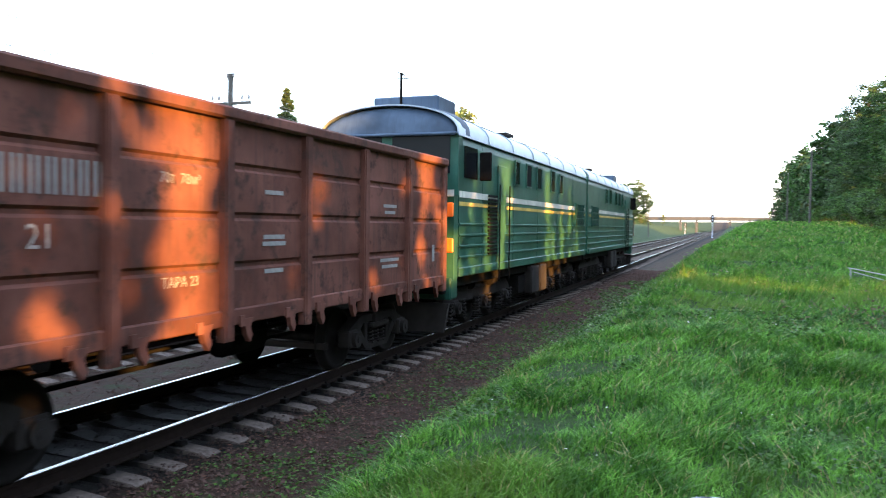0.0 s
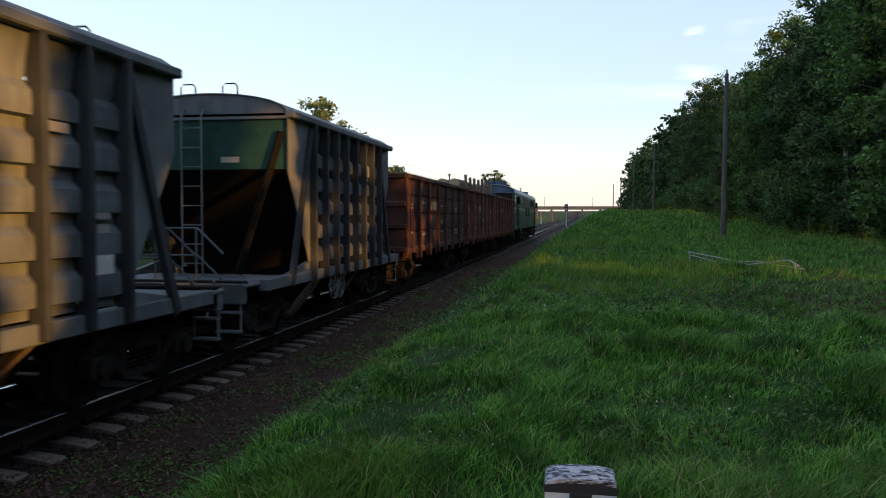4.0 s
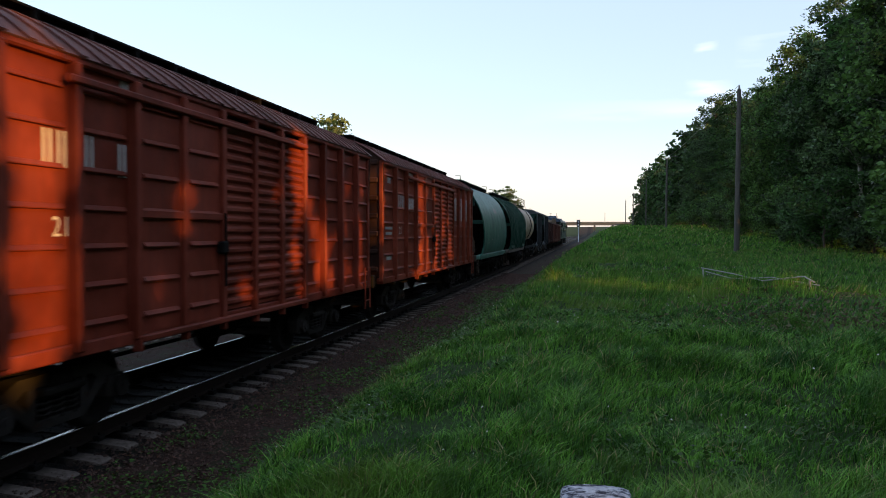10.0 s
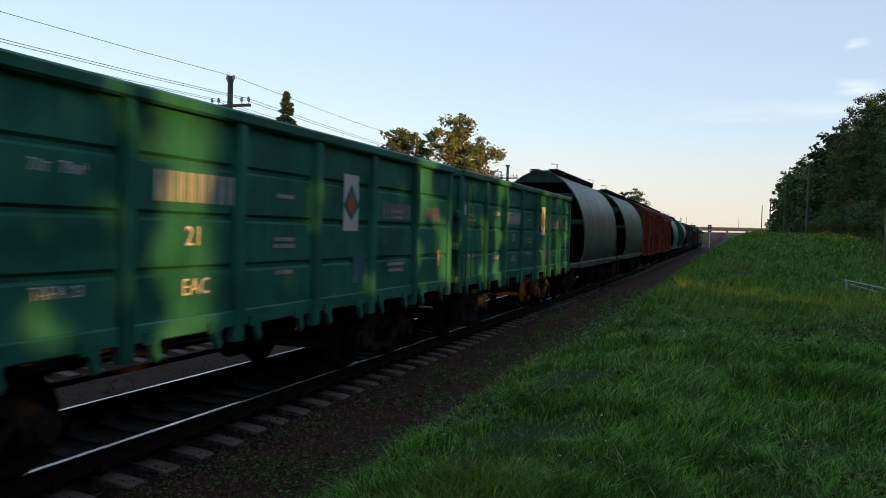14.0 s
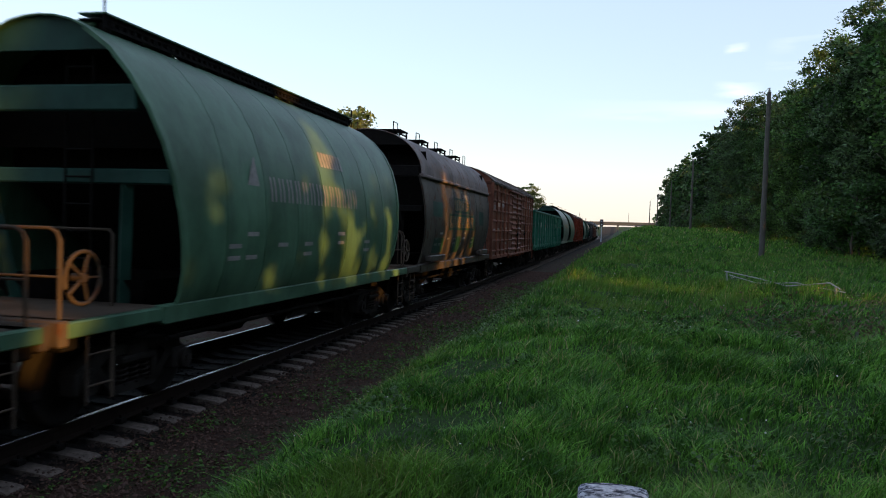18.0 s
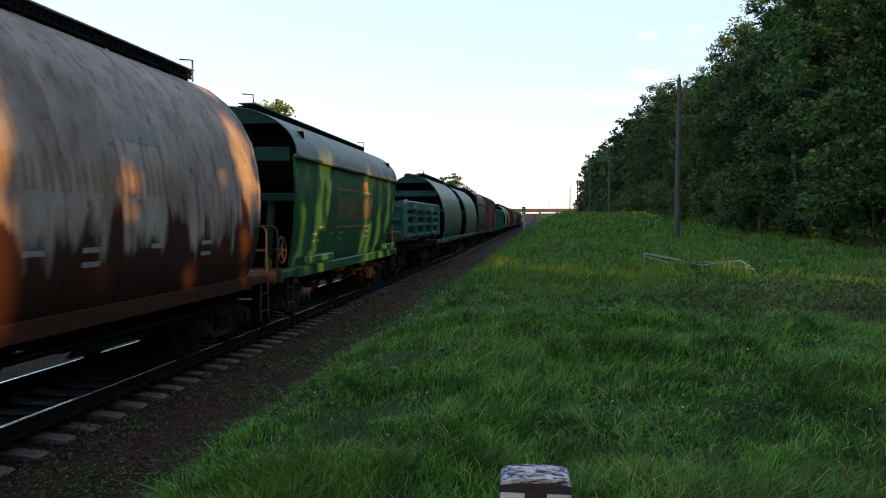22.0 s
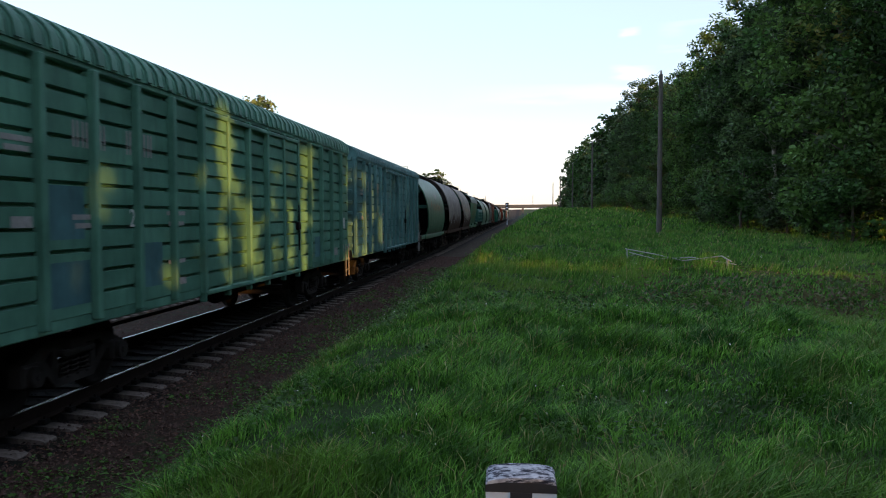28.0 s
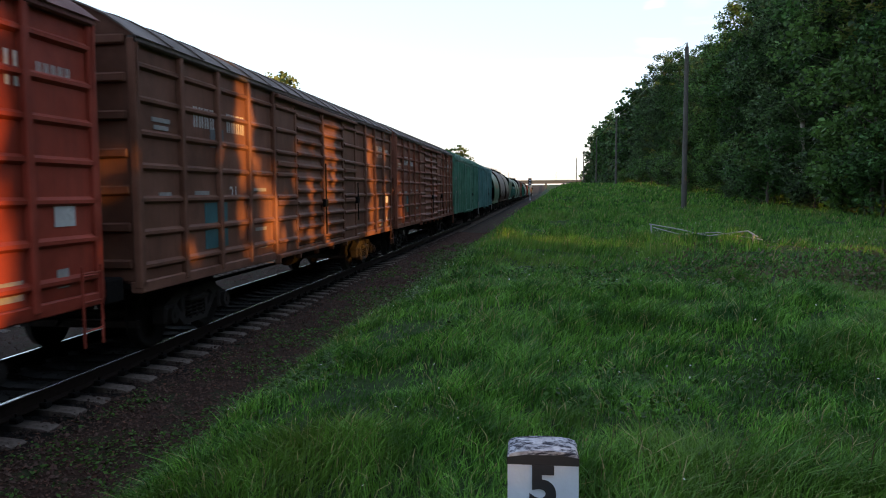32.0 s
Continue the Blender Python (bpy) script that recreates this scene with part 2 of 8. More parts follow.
def ground_material():
    """Earth under the grass: brown, stony soil beside the track, greener and mossy away from it."""
    m, n, l, b = mat_base("ground_soil", 0.95, 0, 0.15)
    geo = n.new("ShaderNodeNewGeometry")
    pos = geo.outputs["Position"]
    sep = n.new("ShaderNodeSeparateXYZ")
    l.new(pos, sep.inputs[0])
    f1, raw = noise_fac(n, l, pos, 14, 8, 0.35, 0.68, 0.7)
    f2, _ = noise_fac(n, l, pos, 0.9, 4, 0.35, 0.65)
    soil = mix_col(n, l, f1, (0.007, 0.0035, 0.0025), (0.060, 0.031, 0.021))
    soil = mix_col(n, l, f2, soil, (0.027, 0.014, 0.009))
    moss, _ = noise_fac(n, l, pos, 2.4, 6, 0.50, 0.64, 0.7)
    soil = mix_col(n, l, moss, soil, (0.020, 0.028, 0.010))
    g1, _ = noise_fac(n, l, pos, 6.0, 7, 0.3, 0.7, 0.7)
    grass = mix_col(n, l, g1, (0.006, 0.014, 0.004), (0.026, 0.056, 0.012))
    g2, _ = noise_fac(n, l, pos, 0.22, 4, 0.45, 0.7)
    grass = mix_col(n, l, g2, grass, (0.036, 0.062, 0.015))
    edge = n.new("ShaderNodeMapRange")
    edge.inputs["From Min"].default_value, edge.inputs["From Max"].default_value = -3.8, -2.5
    nz = n.new("ShaderNodeMath")
    nz.operation = 'MULTIPLY_ADD'
    nz.inputs[1].default_value = 1.4
    t = n.new("ShaderNodeTexNoise")
    t.inputs["Scale"].default_value, t.inputs["Detail"].default_value = 1.3, 6
    l.new(pos, t.inputs["Vector"])
    l.new(t.outputs["Fac"], nz.inputs[0])
    sub = n.new("ShaderNodeMath")
    sub.operation = 'SUBTRACT'
    sub.inputs[1].default_value = 0.7
    l.new(sep.outputs["X"], nz.inputs[2])
    l.new(nz.outputs[0], sub.inputs[0])
    l.new(sub.outputs[0], edge.inputs["Value"])
    left = n.new("ShaderNodeMapRange")
    left.inputs["From Min"].default_value, left.inputs["From Max"].default_value = -14.5, -16.0
    l.new(sub.outputs[0], left.inputs["Value"])
    mx = n.new("ShaderNodeMath")
    mx.operation = 'MAXIMUM'
    l.new(edge.outputs[0], mx.inputs[0])
    l.new(left.outputs[0], mx.inputs[1])
    c = mix_col(n, l, mx.outputs[0], soil, grass)
    # near-black between the rails: oil, plus the shade under the train as colour
    oil_and_shade = n.new("ShaderNodeMapRange")
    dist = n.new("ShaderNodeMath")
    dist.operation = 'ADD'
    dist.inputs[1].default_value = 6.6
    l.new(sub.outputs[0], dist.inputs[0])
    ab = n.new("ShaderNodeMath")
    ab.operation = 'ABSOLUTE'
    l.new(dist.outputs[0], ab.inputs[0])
    oil_and_shade.inputs["From Min"].default_value, oil_and_shade.inputs["From Max"].default_value = 1.75, 1.15
    l.new(ab.outputs[0], oil_and_shade.inputs["Value"])
    c = mix_col(n, l, oil_and_shade.outputs[0], c, (0.0045, 0.0035, 0.003))
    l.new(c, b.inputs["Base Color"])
    bump(n, l, b, raw, 0.6, 0.04)
    return m


def stone_material(name, a, c, rough=0.9):
    m, n, l, b = mat_base(name, rough, 0, 0.2)
    geo = n.new("ShaderNodeNewGeometry")
    col = mix_col(n, l, geo.outputs["Random Per Island"], a, c)
    f, raw = noise_fac(n, l, geo.outputs["Position"], 60, 4, 0.3, 0.7)
    col = mix_col(n, l, f, col, tuple(0.5 * (p + q) for p, q in zip(a, c)))
    l.new(col, b.inputs["Base Color"])
    # stones between the rails also carry the train's shade in their colour
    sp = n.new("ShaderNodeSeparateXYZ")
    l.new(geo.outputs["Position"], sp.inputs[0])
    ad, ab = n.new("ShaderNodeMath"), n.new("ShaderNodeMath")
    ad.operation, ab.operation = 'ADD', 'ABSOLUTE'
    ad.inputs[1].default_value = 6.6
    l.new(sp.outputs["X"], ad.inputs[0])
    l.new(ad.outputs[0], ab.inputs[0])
    oil_and_shade = n.new("ShaderNodeMapRange")
    oil_and_shade.inputs["From Min"].default_value, oil_and_shade.inputs["From Max"].default_value = 1.5, 1.0
    l.new(ab.outputs[0], oil_and_shade.inputs["Value"])
    col = mix_col(n, l, oil_and_shade.outputs[0], col, (0.007, 0.0055, 0.005))
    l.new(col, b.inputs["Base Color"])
    bump(n, l, b, raw, 0.4, 0.005)
    return m


def grass_material():
    """Blades: each its own green; lusher and paler patches, straw-coloured tips here and there."""
    m, n, l, b = mat_base("grass_blade", 0.45, 0, 0.20)
    geo = n.new("ShaderNodeNewGeometry")
    pos, rnd = geo.outputs["Position"], geo.outputs["Random Per Island"]
    a = mix_col(n, l, rnd, (0.011, 0.052, 0.006), (0.220, 0.500, 0.066))
    f, _ = noise_fac(n, l, pos, 2.6, 5, 0.42, 0.62)
    a = mix_col(n, l, f, a, (0.022, 0.086, 0.010))
    g, _ = noise_fac(n, l, pos, 0.33, 3, 0.50, 0.72)
    a = mix_col(n, l, g, a, (0.130, 0.225, 0.034))
    dry = n.new("ShaderNodeMath")
    dry.operation = 'GREATER_THAN'
    dry.inputs[1].default_value = 0.95
    l.new(rnd, dry.inputs[0])
    a = mix_col(n, l, dry.outputs[0], a, (0.34, 0.30, 0.13))
    l.new(a, b.inputs["Base Color"])
    tr = n.new("ShaderNodeBsdfTranslucent")
    l.new(a, tr.inputs["Color"])
    mx = n.new("ShaderNodeMixShader")
    mx.inputs[0].default_value = 0.35
    l.new(b.outputs[0], mx.inputs[1])
    l.new(tr.outputs[0], mx.inputs[2])
    l.new(mx.outputs[0], n["Material Output"].inputs["Surface"])
    return m


M_GROUND = ground_material()
M_STONE = stone_material("ballast_stone", (0.014, 0.007, 0.005), (0.118, 0.070, 0.056))
M_RAIL = plain("rail_side_rust", (0.014, 0.009, 0.007), 0.95, 0.0, spec=0.1)
M_RAILTOP = plain("polished_rail_head", (0.42, 0.42, 0.44), 0.25, 1.0, 0.1)
def sleeper_material():
    """Concrete, painted black between the rails for oil, brake dust and the train's shade."""
    m, n, l, b = mat_base("sleeper_concrete", 0.92, 0, 0.2)
    co = n.new("ShaderNodeTexCoord").outputs["Object"]
    f, raw = noise_fac(n, l, co, 14, 7, 0.3, 0.7)
    c = mix_col(n, l, f, (0.052, 0.040, 0.034), (0.150, 0.120, 0.102))
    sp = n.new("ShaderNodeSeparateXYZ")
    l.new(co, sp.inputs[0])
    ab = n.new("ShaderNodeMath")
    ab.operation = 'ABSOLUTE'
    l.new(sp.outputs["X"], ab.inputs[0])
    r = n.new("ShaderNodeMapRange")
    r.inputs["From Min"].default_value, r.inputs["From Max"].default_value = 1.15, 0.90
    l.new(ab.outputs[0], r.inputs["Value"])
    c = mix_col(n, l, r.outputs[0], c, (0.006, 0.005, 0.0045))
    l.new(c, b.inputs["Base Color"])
    bump(n, l, b, raw, 0.5, 0.01)
    return m


M_SLEEPER = sleeper_material()
# grimy running gear, near-black: shade under the wagons is in these colours too
M_BLACK = plain("grimy_shaded_black_steel", (0.008, 0.007, 0.0065), 0.9, 0.0, 0.5, spec=0.08)
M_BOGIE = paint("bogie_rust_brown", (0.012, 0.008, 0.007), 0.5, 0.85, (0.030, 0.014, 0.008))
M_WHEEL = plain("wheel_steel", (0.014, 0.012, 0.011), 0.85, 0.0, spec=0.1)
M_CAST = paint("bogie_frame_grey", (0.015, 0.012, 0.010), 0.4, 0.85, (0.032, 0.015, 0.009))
M_BARK = plain("bark", (0.085, 0.070, 0.055), 0.95, 0, 0.45, 5, 0.6, 0.03)
M_BIRCH = plain("birch_bark", (0.42, 0.39, 0.35), 0.85, 0, 0.5, 6, 0.3, 0.02)
M_LEAF = foliage("leaf_deep_green", (0.036, 0.088, 0.020), 0.75, (0.11, 0.125, 0.03), 0.02)
M_LEAF_B = foliage("leaf_fresh_green", (0.055, 0.112, 0.024), 0.75, (0.17, 0.15, 0.03), 0.08)
M_LEAF_C = foliage("leaf_grey_green", (0.052, 0.094, 0.034), 0.75, (0.12, 0.13, 0.04), 0.02)
M_LEAF_Y = foliage("leaf_turning_yellow", (0.088, 0.120, 0.036), 0.45, (0.15, 0.14, 0.035), 0.22)
M_NEEDLE = foliage("spruce_needle", (0.048, 0.078, 0.030), 0.45, (0.085, 0.085, 0.032), 0.25)
M_GRASS = grass_material()
M_DRY = foliage("dry_stalk", (0.14, 0.125, 0.060), 0.4, (0.11, 0.095, 0.045), 0.3)
M_WEED = foliage("weed_leaf", (0.055, 0.125, 0.018), 0.5, (0.10, 0.12, 0.03), 0.1)
M_LITTER = foliage("dry_leaf_litter", (0.085, 0.040, 0.026), 0.6, (0.12, 0.07, 0.04), 0.2, 0.8, 0.1)
M_BLOSSOM = plain("pale_blossom", (0.55, 0.54, 0.48), 0.8, 0, 0.2, 20, 0)
M_POLE = plain("weathered_pole", (0.085, 0.078, 0.068), 0.9, 0, 0.35, 7, 0.4, 0.01)
M_WHITE = plain("flaking_white_paint", (0.56, 0.62, 0.70), 0.8, 0, 0.14, 12, 0.35)
M_BLACKPAINT = plain("black_paint", (0.018, 0.018, 0.022), 0.6, 0, 0.3, 12, 0.2)
def worn_cap():
    """White paint worn off in flecks and streaks over dark blue-black."""
    m, n, l, b = mat_base("worn_white_cap", 0.85, 0, 0.2)
    co = n.new("ShaderNodeTexCoord").outputs["Object"]
    f, raw = noise_fac(n, l, scaled(n, l, co, (14, 40, 60)), 1.6, 7, 0.44, 0.53, 0.7)
    g, _ = noise_fac(n, l, co, 60, 5, 0.35, 0.65)
    pale = mix_col(n, l, g, (0.26, 0.27, 0.30), (0.50, 0.51, 0.55))
    l.new(mix_col(n, l, f, (0.022, 0.024, 0.036), pale), b.inputs["Base Color"])
    bump(n, l, b, raw, 0.5, 0.004)
    return m


M_MOSSCAP = worn_cap()
M_PIPE = plain("pale_painted_pipe", (0.30, 0.30, 0.28), 0.6, 0.1, 0.2)
M_CONC = plain("bridge_concrete", (0.07, 0.08, 0.09), 0.9)
M_GLASS = plain("dark_window_glass", (0.010, 0.012, 0.014), 0.10, 0, 0.2, 3, 0, spec=0.06)
M_INSUL = plain("insulator_porcelain", (0.28, 0.26, 0.25), 0.25)
M_WIRE = plain("line_wire", (0.20, 0.19, 0.18), 0.5, 0.5)
M_MARK = plain("white_stencil_paint", (0.50, 0.49, 0.47), 0.8, 0, 0.35, 18, 0)
M_MARK_DIM = plain("faded_stencil_paint", (0.26, 0.25, 0.24), 0.85, 0, 0.4, 14, 0)
M_MARK_OR = plain("faded_orange_lettering", (0.26, 0.15, 0.065), 0.7, 0, 0.45, 9, 0)
M_ORANGE = plain("orange_marker_paint", (0.80, 0.17, 0.02), 0.5, 0, 0.1)
M_RED = plain("red_marker_paint", (0.55, 0.06, 0.03), 0.6, 0, 0.2)
M_LOG = plain("log_bark", (0.16, 0.115, 0.075), 0.95, 0, 0.45, 6, 0.7, 0.03)
M_LOGEND = plain("sawn_log_end", (0.36, 0.27, 0.17), 0.9, 0, 0.25, 10, 0.2)
# wagon paints
P_GOND = paint("red_brown_gondola_paint", (0.118, 0.043, 0.030), 0.68, 0.66, (0.060, 0.034, 0.027), fade=1.35, streak=0.8)
P_GOND_D = paint("dark_brown_gondola_paint", (0.060, 0.026, 0.021), 0.35, 0.65)
P_GREEN_G = paint("green_gondola_paint", (0.018, 0.140, 0.092), 0.12, 0.5, fade=1.2)
P_HOP_GREY = paint("grey_hopper_paint", (0.108, 0.120, 0.130), 0.22, 0.55)
P_HOP_GRN = paint("dark_green_end_paint", (0.010, 0.048, 0.036), 0.15, 0.6)
# hopper grey darkened: the shaded near faces of posts and struts painted in
P_HOP_POST = paint("shaded_dark_grey_post_paint", (0.030, 0.034, 0.038), 0.25, 0.65)
# boxcar red darkened: the shade between coupled wagons is put into the paint
P_BOXEND = paint("shaded_red_boxcar_end_paint", (0.040, 0.015, 0.010), 0.3, 0.75)
P_TANK = paint("cream_tank_paint", (0.46, 0.36, 0.25), 0.22, 0.5)
P_TANK_E = paint("dark_green_tank_end", (0.045, 0.075, 0.035), 0.2, 0.55)
P_RIB = paint("deep_green_hopper_paint", (0.016, 0.062, 0.042), 0.12, 0.5)
P_TEAL = paint("blue_green_hopper_paint", (0.040, 0.142, 0.108), 0.05, 0.45, fade=1.15)
P_HOPK = paint("green_grey_hopper_paint", (0.054, 0.110, 0.066), 0.14, 0.48)
P_HOPL = paint("greyed_green_hopper_paint", (0.066, 0.105, 0.084), 0.20, 0.42)
P_HOPR = paint("mid_green_hopper_paint", (0.054, 0.126, 0.076), 0.12, 0.42)
P_BEL = paint("bright_green_hopper_paint", (0.022, 0.108, 0.050), 0.04, 0.4, fade=1.1)
P_BELROOF = paint("pale_grey_green_roof", (0.105, 0.150, 0.130), 0.06, 0.45)
P_RUSTY = paint("rust_streaked_hopper_paint", (0.270, 0.225, 0.185), 0.46, 0.6, (0.038, 0.016, 0.009), streak=0.72, low_rust=0.85, streak_col=(0.040, 0.020, 0.012))
P_RUSTY2 = paint("brown_rusty_hopper_paint", (0.190, 0.160, 0.145), 0.46, 0.55, (0.044, 0.020, 0.011), streak=0.95, low_rust=0.75, streak_col=(0.032, 0.018, 0.013))
P_RUSTQ = paint("dark_rusty_hopper_paint", (0.052, 0.044, 0.038), 0.62, 0.5, (0.080, 0.038, 0.025), streak=0.9)
P_ROOFQ = paint("rusty_roof_paint", (0.150, 0.120, 0.115), 0.6, 0.6)
P_BOXI = paint("rust_red_boxcar_paint", (0.170, 0.028, 0.011), 0.22, 0.58)
P_BOXJ = paint("brick_red_boxcar_paint", (0.165, 0.024, 0.010), 0.22, 0.58)
P_BOXO = paint("red_brown_boxcar_paint", (0.172, 0.060, 0.036), 0.22, 0.58)
P_BOXD = paint("brown_boxcar_paint", (0.140, 0.060, 0.038), 0.25, 0.6)
P_BOXR = paint("fresh_red_boxcar_paint", (0.260, 0.040, 0.022), 0.05, 0.5, fade=1.1)
P_BOXG = paint("sea_green_boxcar_paint", (0.075, 0.200, 0.140), 0.06, 0.55, fade=1.15)
P_BOXB = paint("blue_green_boxcar_paint", (0.080, 0.190, 0.185), 0.10, 0.55, fade=1.15)
P_PLATFORM = paint("rusty_tan_platform_paint", (0.055, 0.040, 0.028), 0.5, 0.75, (0.075, 0.032, 0.016))
P_DUMP = paint("green_dump_car_paint", (0.048, 0.150, 0.120), 0.14, 0.5)
P_LOCO = paint("locomotive_green", (0.020, 0.088, 0.060), 0.06, 0.40, fade=1.15)
P_LOCOROOF = paint("locomotive_roof_blue_grey", (0.055, 0.085, 0.130), 0.10, 0.5)
# paler than the cab roof: the sky's sheen is put into the base colour
M_LOCOTOP = plain("locomotive_roof_sky_sheen", (0.30, 0.36, 0.42), 0.34, 0, 0.25, 4, 0.1)
P_YELLOW = paint("locomotive_yellow_stripe", (0.50, 0.36, 0.09), 0.1, 0.5)
P_CREAM = paint("locomotive_white_stripe", (0.56, 0.56, 0.50), 0.1, 0.5)
P_REDROOF = paint("dark_red_roof_paint", (0.130, 0.045, 0.036), 0.3, 0.65)
P_GREYROOF = paint("brown_grey_roof_paint", (0.125, 0.098, 0.085), 0.35, 0.65)
P_PATCH_BLUE = paint("blue_patch_paint", (0.050, 0.130, 0.140), 0.1, 0.55)


# ---- mesh building ----
class Build:
    """Collects faces of one mesh."""

    def __init__(self):
        self.v, self.f, self.s = [], [], []

    def add(self, vs, fs, smooth=False):
        o = len(self.v)
        self.v += [tuple(p) for p in vs]
        self.f += [tuple(o + i for i in q) for q in fs]
        self.s += [smooth] * len(fs)
        return self

    def box(self, x0, x1, y0, y1, z0, z1, b=0.0):
        if b <= 0:
            vs = [(x, y, z) for x in (x0, x1) for y in (y0, y1) for z in (z0, z1)]
            return self.add(vs, [(0, 1, 3, 2), (4, 6, 7, 5), (0, 4, 5, 1), (2, 3, 7, 6), (0, 2, 6, 4), (1, 5, 7, 3)])
        b = min(b, 0.45 * min(abs(x1 - x0), abs(y1 - y0), abs(z1 - z0)))
        vs, idx = [], {}
        for i, (x, sx) in enumerate(((x0, 1), (x1, -1))):
            for j, (y, sy) in enumerate(((y0, 1), (y1, -1))):
                for k, (z, sz) in enumerate(((z0, 1), (z1, -1))):
                    for ax, p in enumerate(((x, y + sy * b, z + sz * b), (x + sx * b, y, z + sz * b), (x + sx * b, y + sy * b, z))):
                        idx[i, j, k, ax] = len(vs)
                        vs.append(p)
        fs = []
        for i in (0, 1):
            q = [idx[i, 0, 0, 0], idx[i, 0, 1, 0], idx[i, 1, 1, 0], idx[i, 1, 0, 0]]
            fs.append(tuple(q if i == 0 else q[::-1]))
            q = [idx[0, i, 0, 1], idx[1, i, 0, 1], idx[1, i, 1, 1], idx[0, i, 1, 1]]
            fs.append(tuple(q if i == 0 else q[::-1]))
            q = [idx[0, 0, i, 2], idx[0, 1, i, 2], idx[1, 1, i, 2], idx[1, 0, i, 2]]
            fs.append(tuple(q if i == 0 else q[::-1]))
        for j in (0, 1):
            for k in (0, 1):
                fs.append((idx[0, j, k, 1], idx[1, j, k, 1], idx[1, j, k, 2], idx[0, j, k, 2]))
                fs.append((idx[j, 0, k, 0], idx[j, 1, k, 0], idx[j, 1, k, 2], idx[j, 0, k, 2]))
                fs.append((idx[j, k, 0, 0], idx[j, k, 1, 0], idx[j, k, 1, 1], idx[j, k, 0, 1]))
        for i in (0, 1):
            for j in (0, 1):
                for k in (0, 1):
                    fs.append(tuple(idx[i, j, k, a] for a in range(3)))
        return self.add(vs, fs)

    def tube(self, pts, r, n=8, r1=None, caps=True):
        pts = [Vector(p) for p in pts]
        r1 = r if r1 is None else r1
        vs, fs = [], []
        for i, p in enumerate(pts):
            d = (pts[min(i + 1, len(pts) - 1)] - pts[max(i - 1, 0)]).normalized()
            u = d.orthogonal().normalized() if abs(d.z) > 0.95 else d.cross(Vector((0, 0, 1))).normalized()
            w = d.cross(u)
            rr = r + (r1 - r) * i / max(1, len(pts) - 1)
            vs += [p + rr * (math.cos(a) * u + math.sin(a) * w) for a in (2 * math.pi * k / n for k in range(n))]
        for i in range(len(pts) - 1):
            fs += [(i * n + k, i * n + (k + 1) % n, (i + 1) * n + (k + 1) % n, (i + 1) * n + k) for k in range(n)]
        self.add(vs, fs, n > 5)
        if caps:
            self.add(vs[:n], [tuple(range(n))[::-1]])
            self.add(vs[-n:], [tuple(range(n))])
        return self

    def bar(self, a, b, w, h):
        """A square bar from a to b."""
        a, b = Vector(a), Vector(b)
        d = (b - a).normalized()
        u = d.orthogonal().normalized() if abs(d.z) > 0.95 else d.cross(Vector((0, 0, 1))).normalized()
        t = d.cross(u)
        vs = [p + sx * u * w / 2 + sz * t * h / 2 for p in (a, b) for sx, sz in ((-1, -1), (1, -1), (1, 1), (-1, 1))]
        return self.add(vs, [(0, 1, 2, 3), (7, 6, 5, 4), (0, 4, 5, 1), (1, 5, 6, 2), (2, 6, 7, 3), (3, 7, 4, 0)])

    def sheet_y(self, prof, y0, y1, thick=0.02, smooth=True, steps=1, caps=True):
        """A bent sheet: profile of (x, z) drawn along y, with thickness inwards (towards smaller |x| and z)."""
        n = len(prof)
        inner = []
        for i, (x, z) in enumerate(prof):
            ax, az = prof[max(i - 1, 0)]
            bx, bz = prof[min(i + 1, n - 1)]
            tx, tz = bx - ax, bz - az
            ln = math.hypot(tx, tz) or 1
            nx, nz = -tz / ln, tx / ln
            inner.append((x + nx * thick, z + nz * thick))
        ys = [y0 + (y1 - y0) * k / steps for k in range(steps + 1)]
        vs = [(x, y, z) for y in ys for x, z in prof]
        fs = [(k * n + i, k * n + i + 1, (k + 1) * n + i + 1, (k + 1) * n + i) for k in range(steps) for i in range(n - 1)]
        self.add(vs, fs, smooth)
        vs2 = [(x, y, z) for y in ys for x, z in inner]
        self.add(vs2, [q[::-1] for q in fs], smooth)
        if caps:
            for y, flip in ((y0, 0), (y1, 1)):
                vs3 = [(x, y, z) for x, z in prof] + [(x, y, z) for x, z in inner]
                self.add(vs3, [(i, i + 1, n + i + 1, n + i) if flip else (i, n + i, n + i + 1, i + 1) for i in range(n - 1)])
            for i in (0, n - 1):
                (x, z), (x2, z2) = prof[i], inner[i]
                self.add([(x, y0, z), (x2, y0, z2), (x2, y1, z2), (x, y1, z)], [(0, 1, 2, 3)])
        return self

    def slab_y(self, prof, y0, y1):
        """A solid: closed profile of (x, z) drawn along y."""
        n = len(prof)
        vs = [(x, y0, z) for x, z in prof] + [(x, y1, z) for x, z in prof]
        self.add(vs, [(i, (i + 1) % n, n + (i + 1) % n, n + i) for i in range(n)])
        self.add(vs, [tuple(range(n))[::-1], tuple(range(n, 2 * n))])
        return self

    def slab_x(self, prof, x0, x1):
        """A solid: closed profile of (y, z) drawn along x."""
        n = len(prof)
        vs = [(x0, y, z) for y, z in prof] + [(x1, y, z) for y, z in prof]
        self.add(vs, [(i, n + i, n + (i + 1) % n, (i + 1) % n) for i in range(n)])
        self.add(vs, [tuple(range(n)), tuple(range(n, 2 * n))[::-1]])
        return self

    def lathe_y(self, prof, cz, n=28, cx=0.0):
        """A turned form round an axis along y: profile of (y, radius)."""
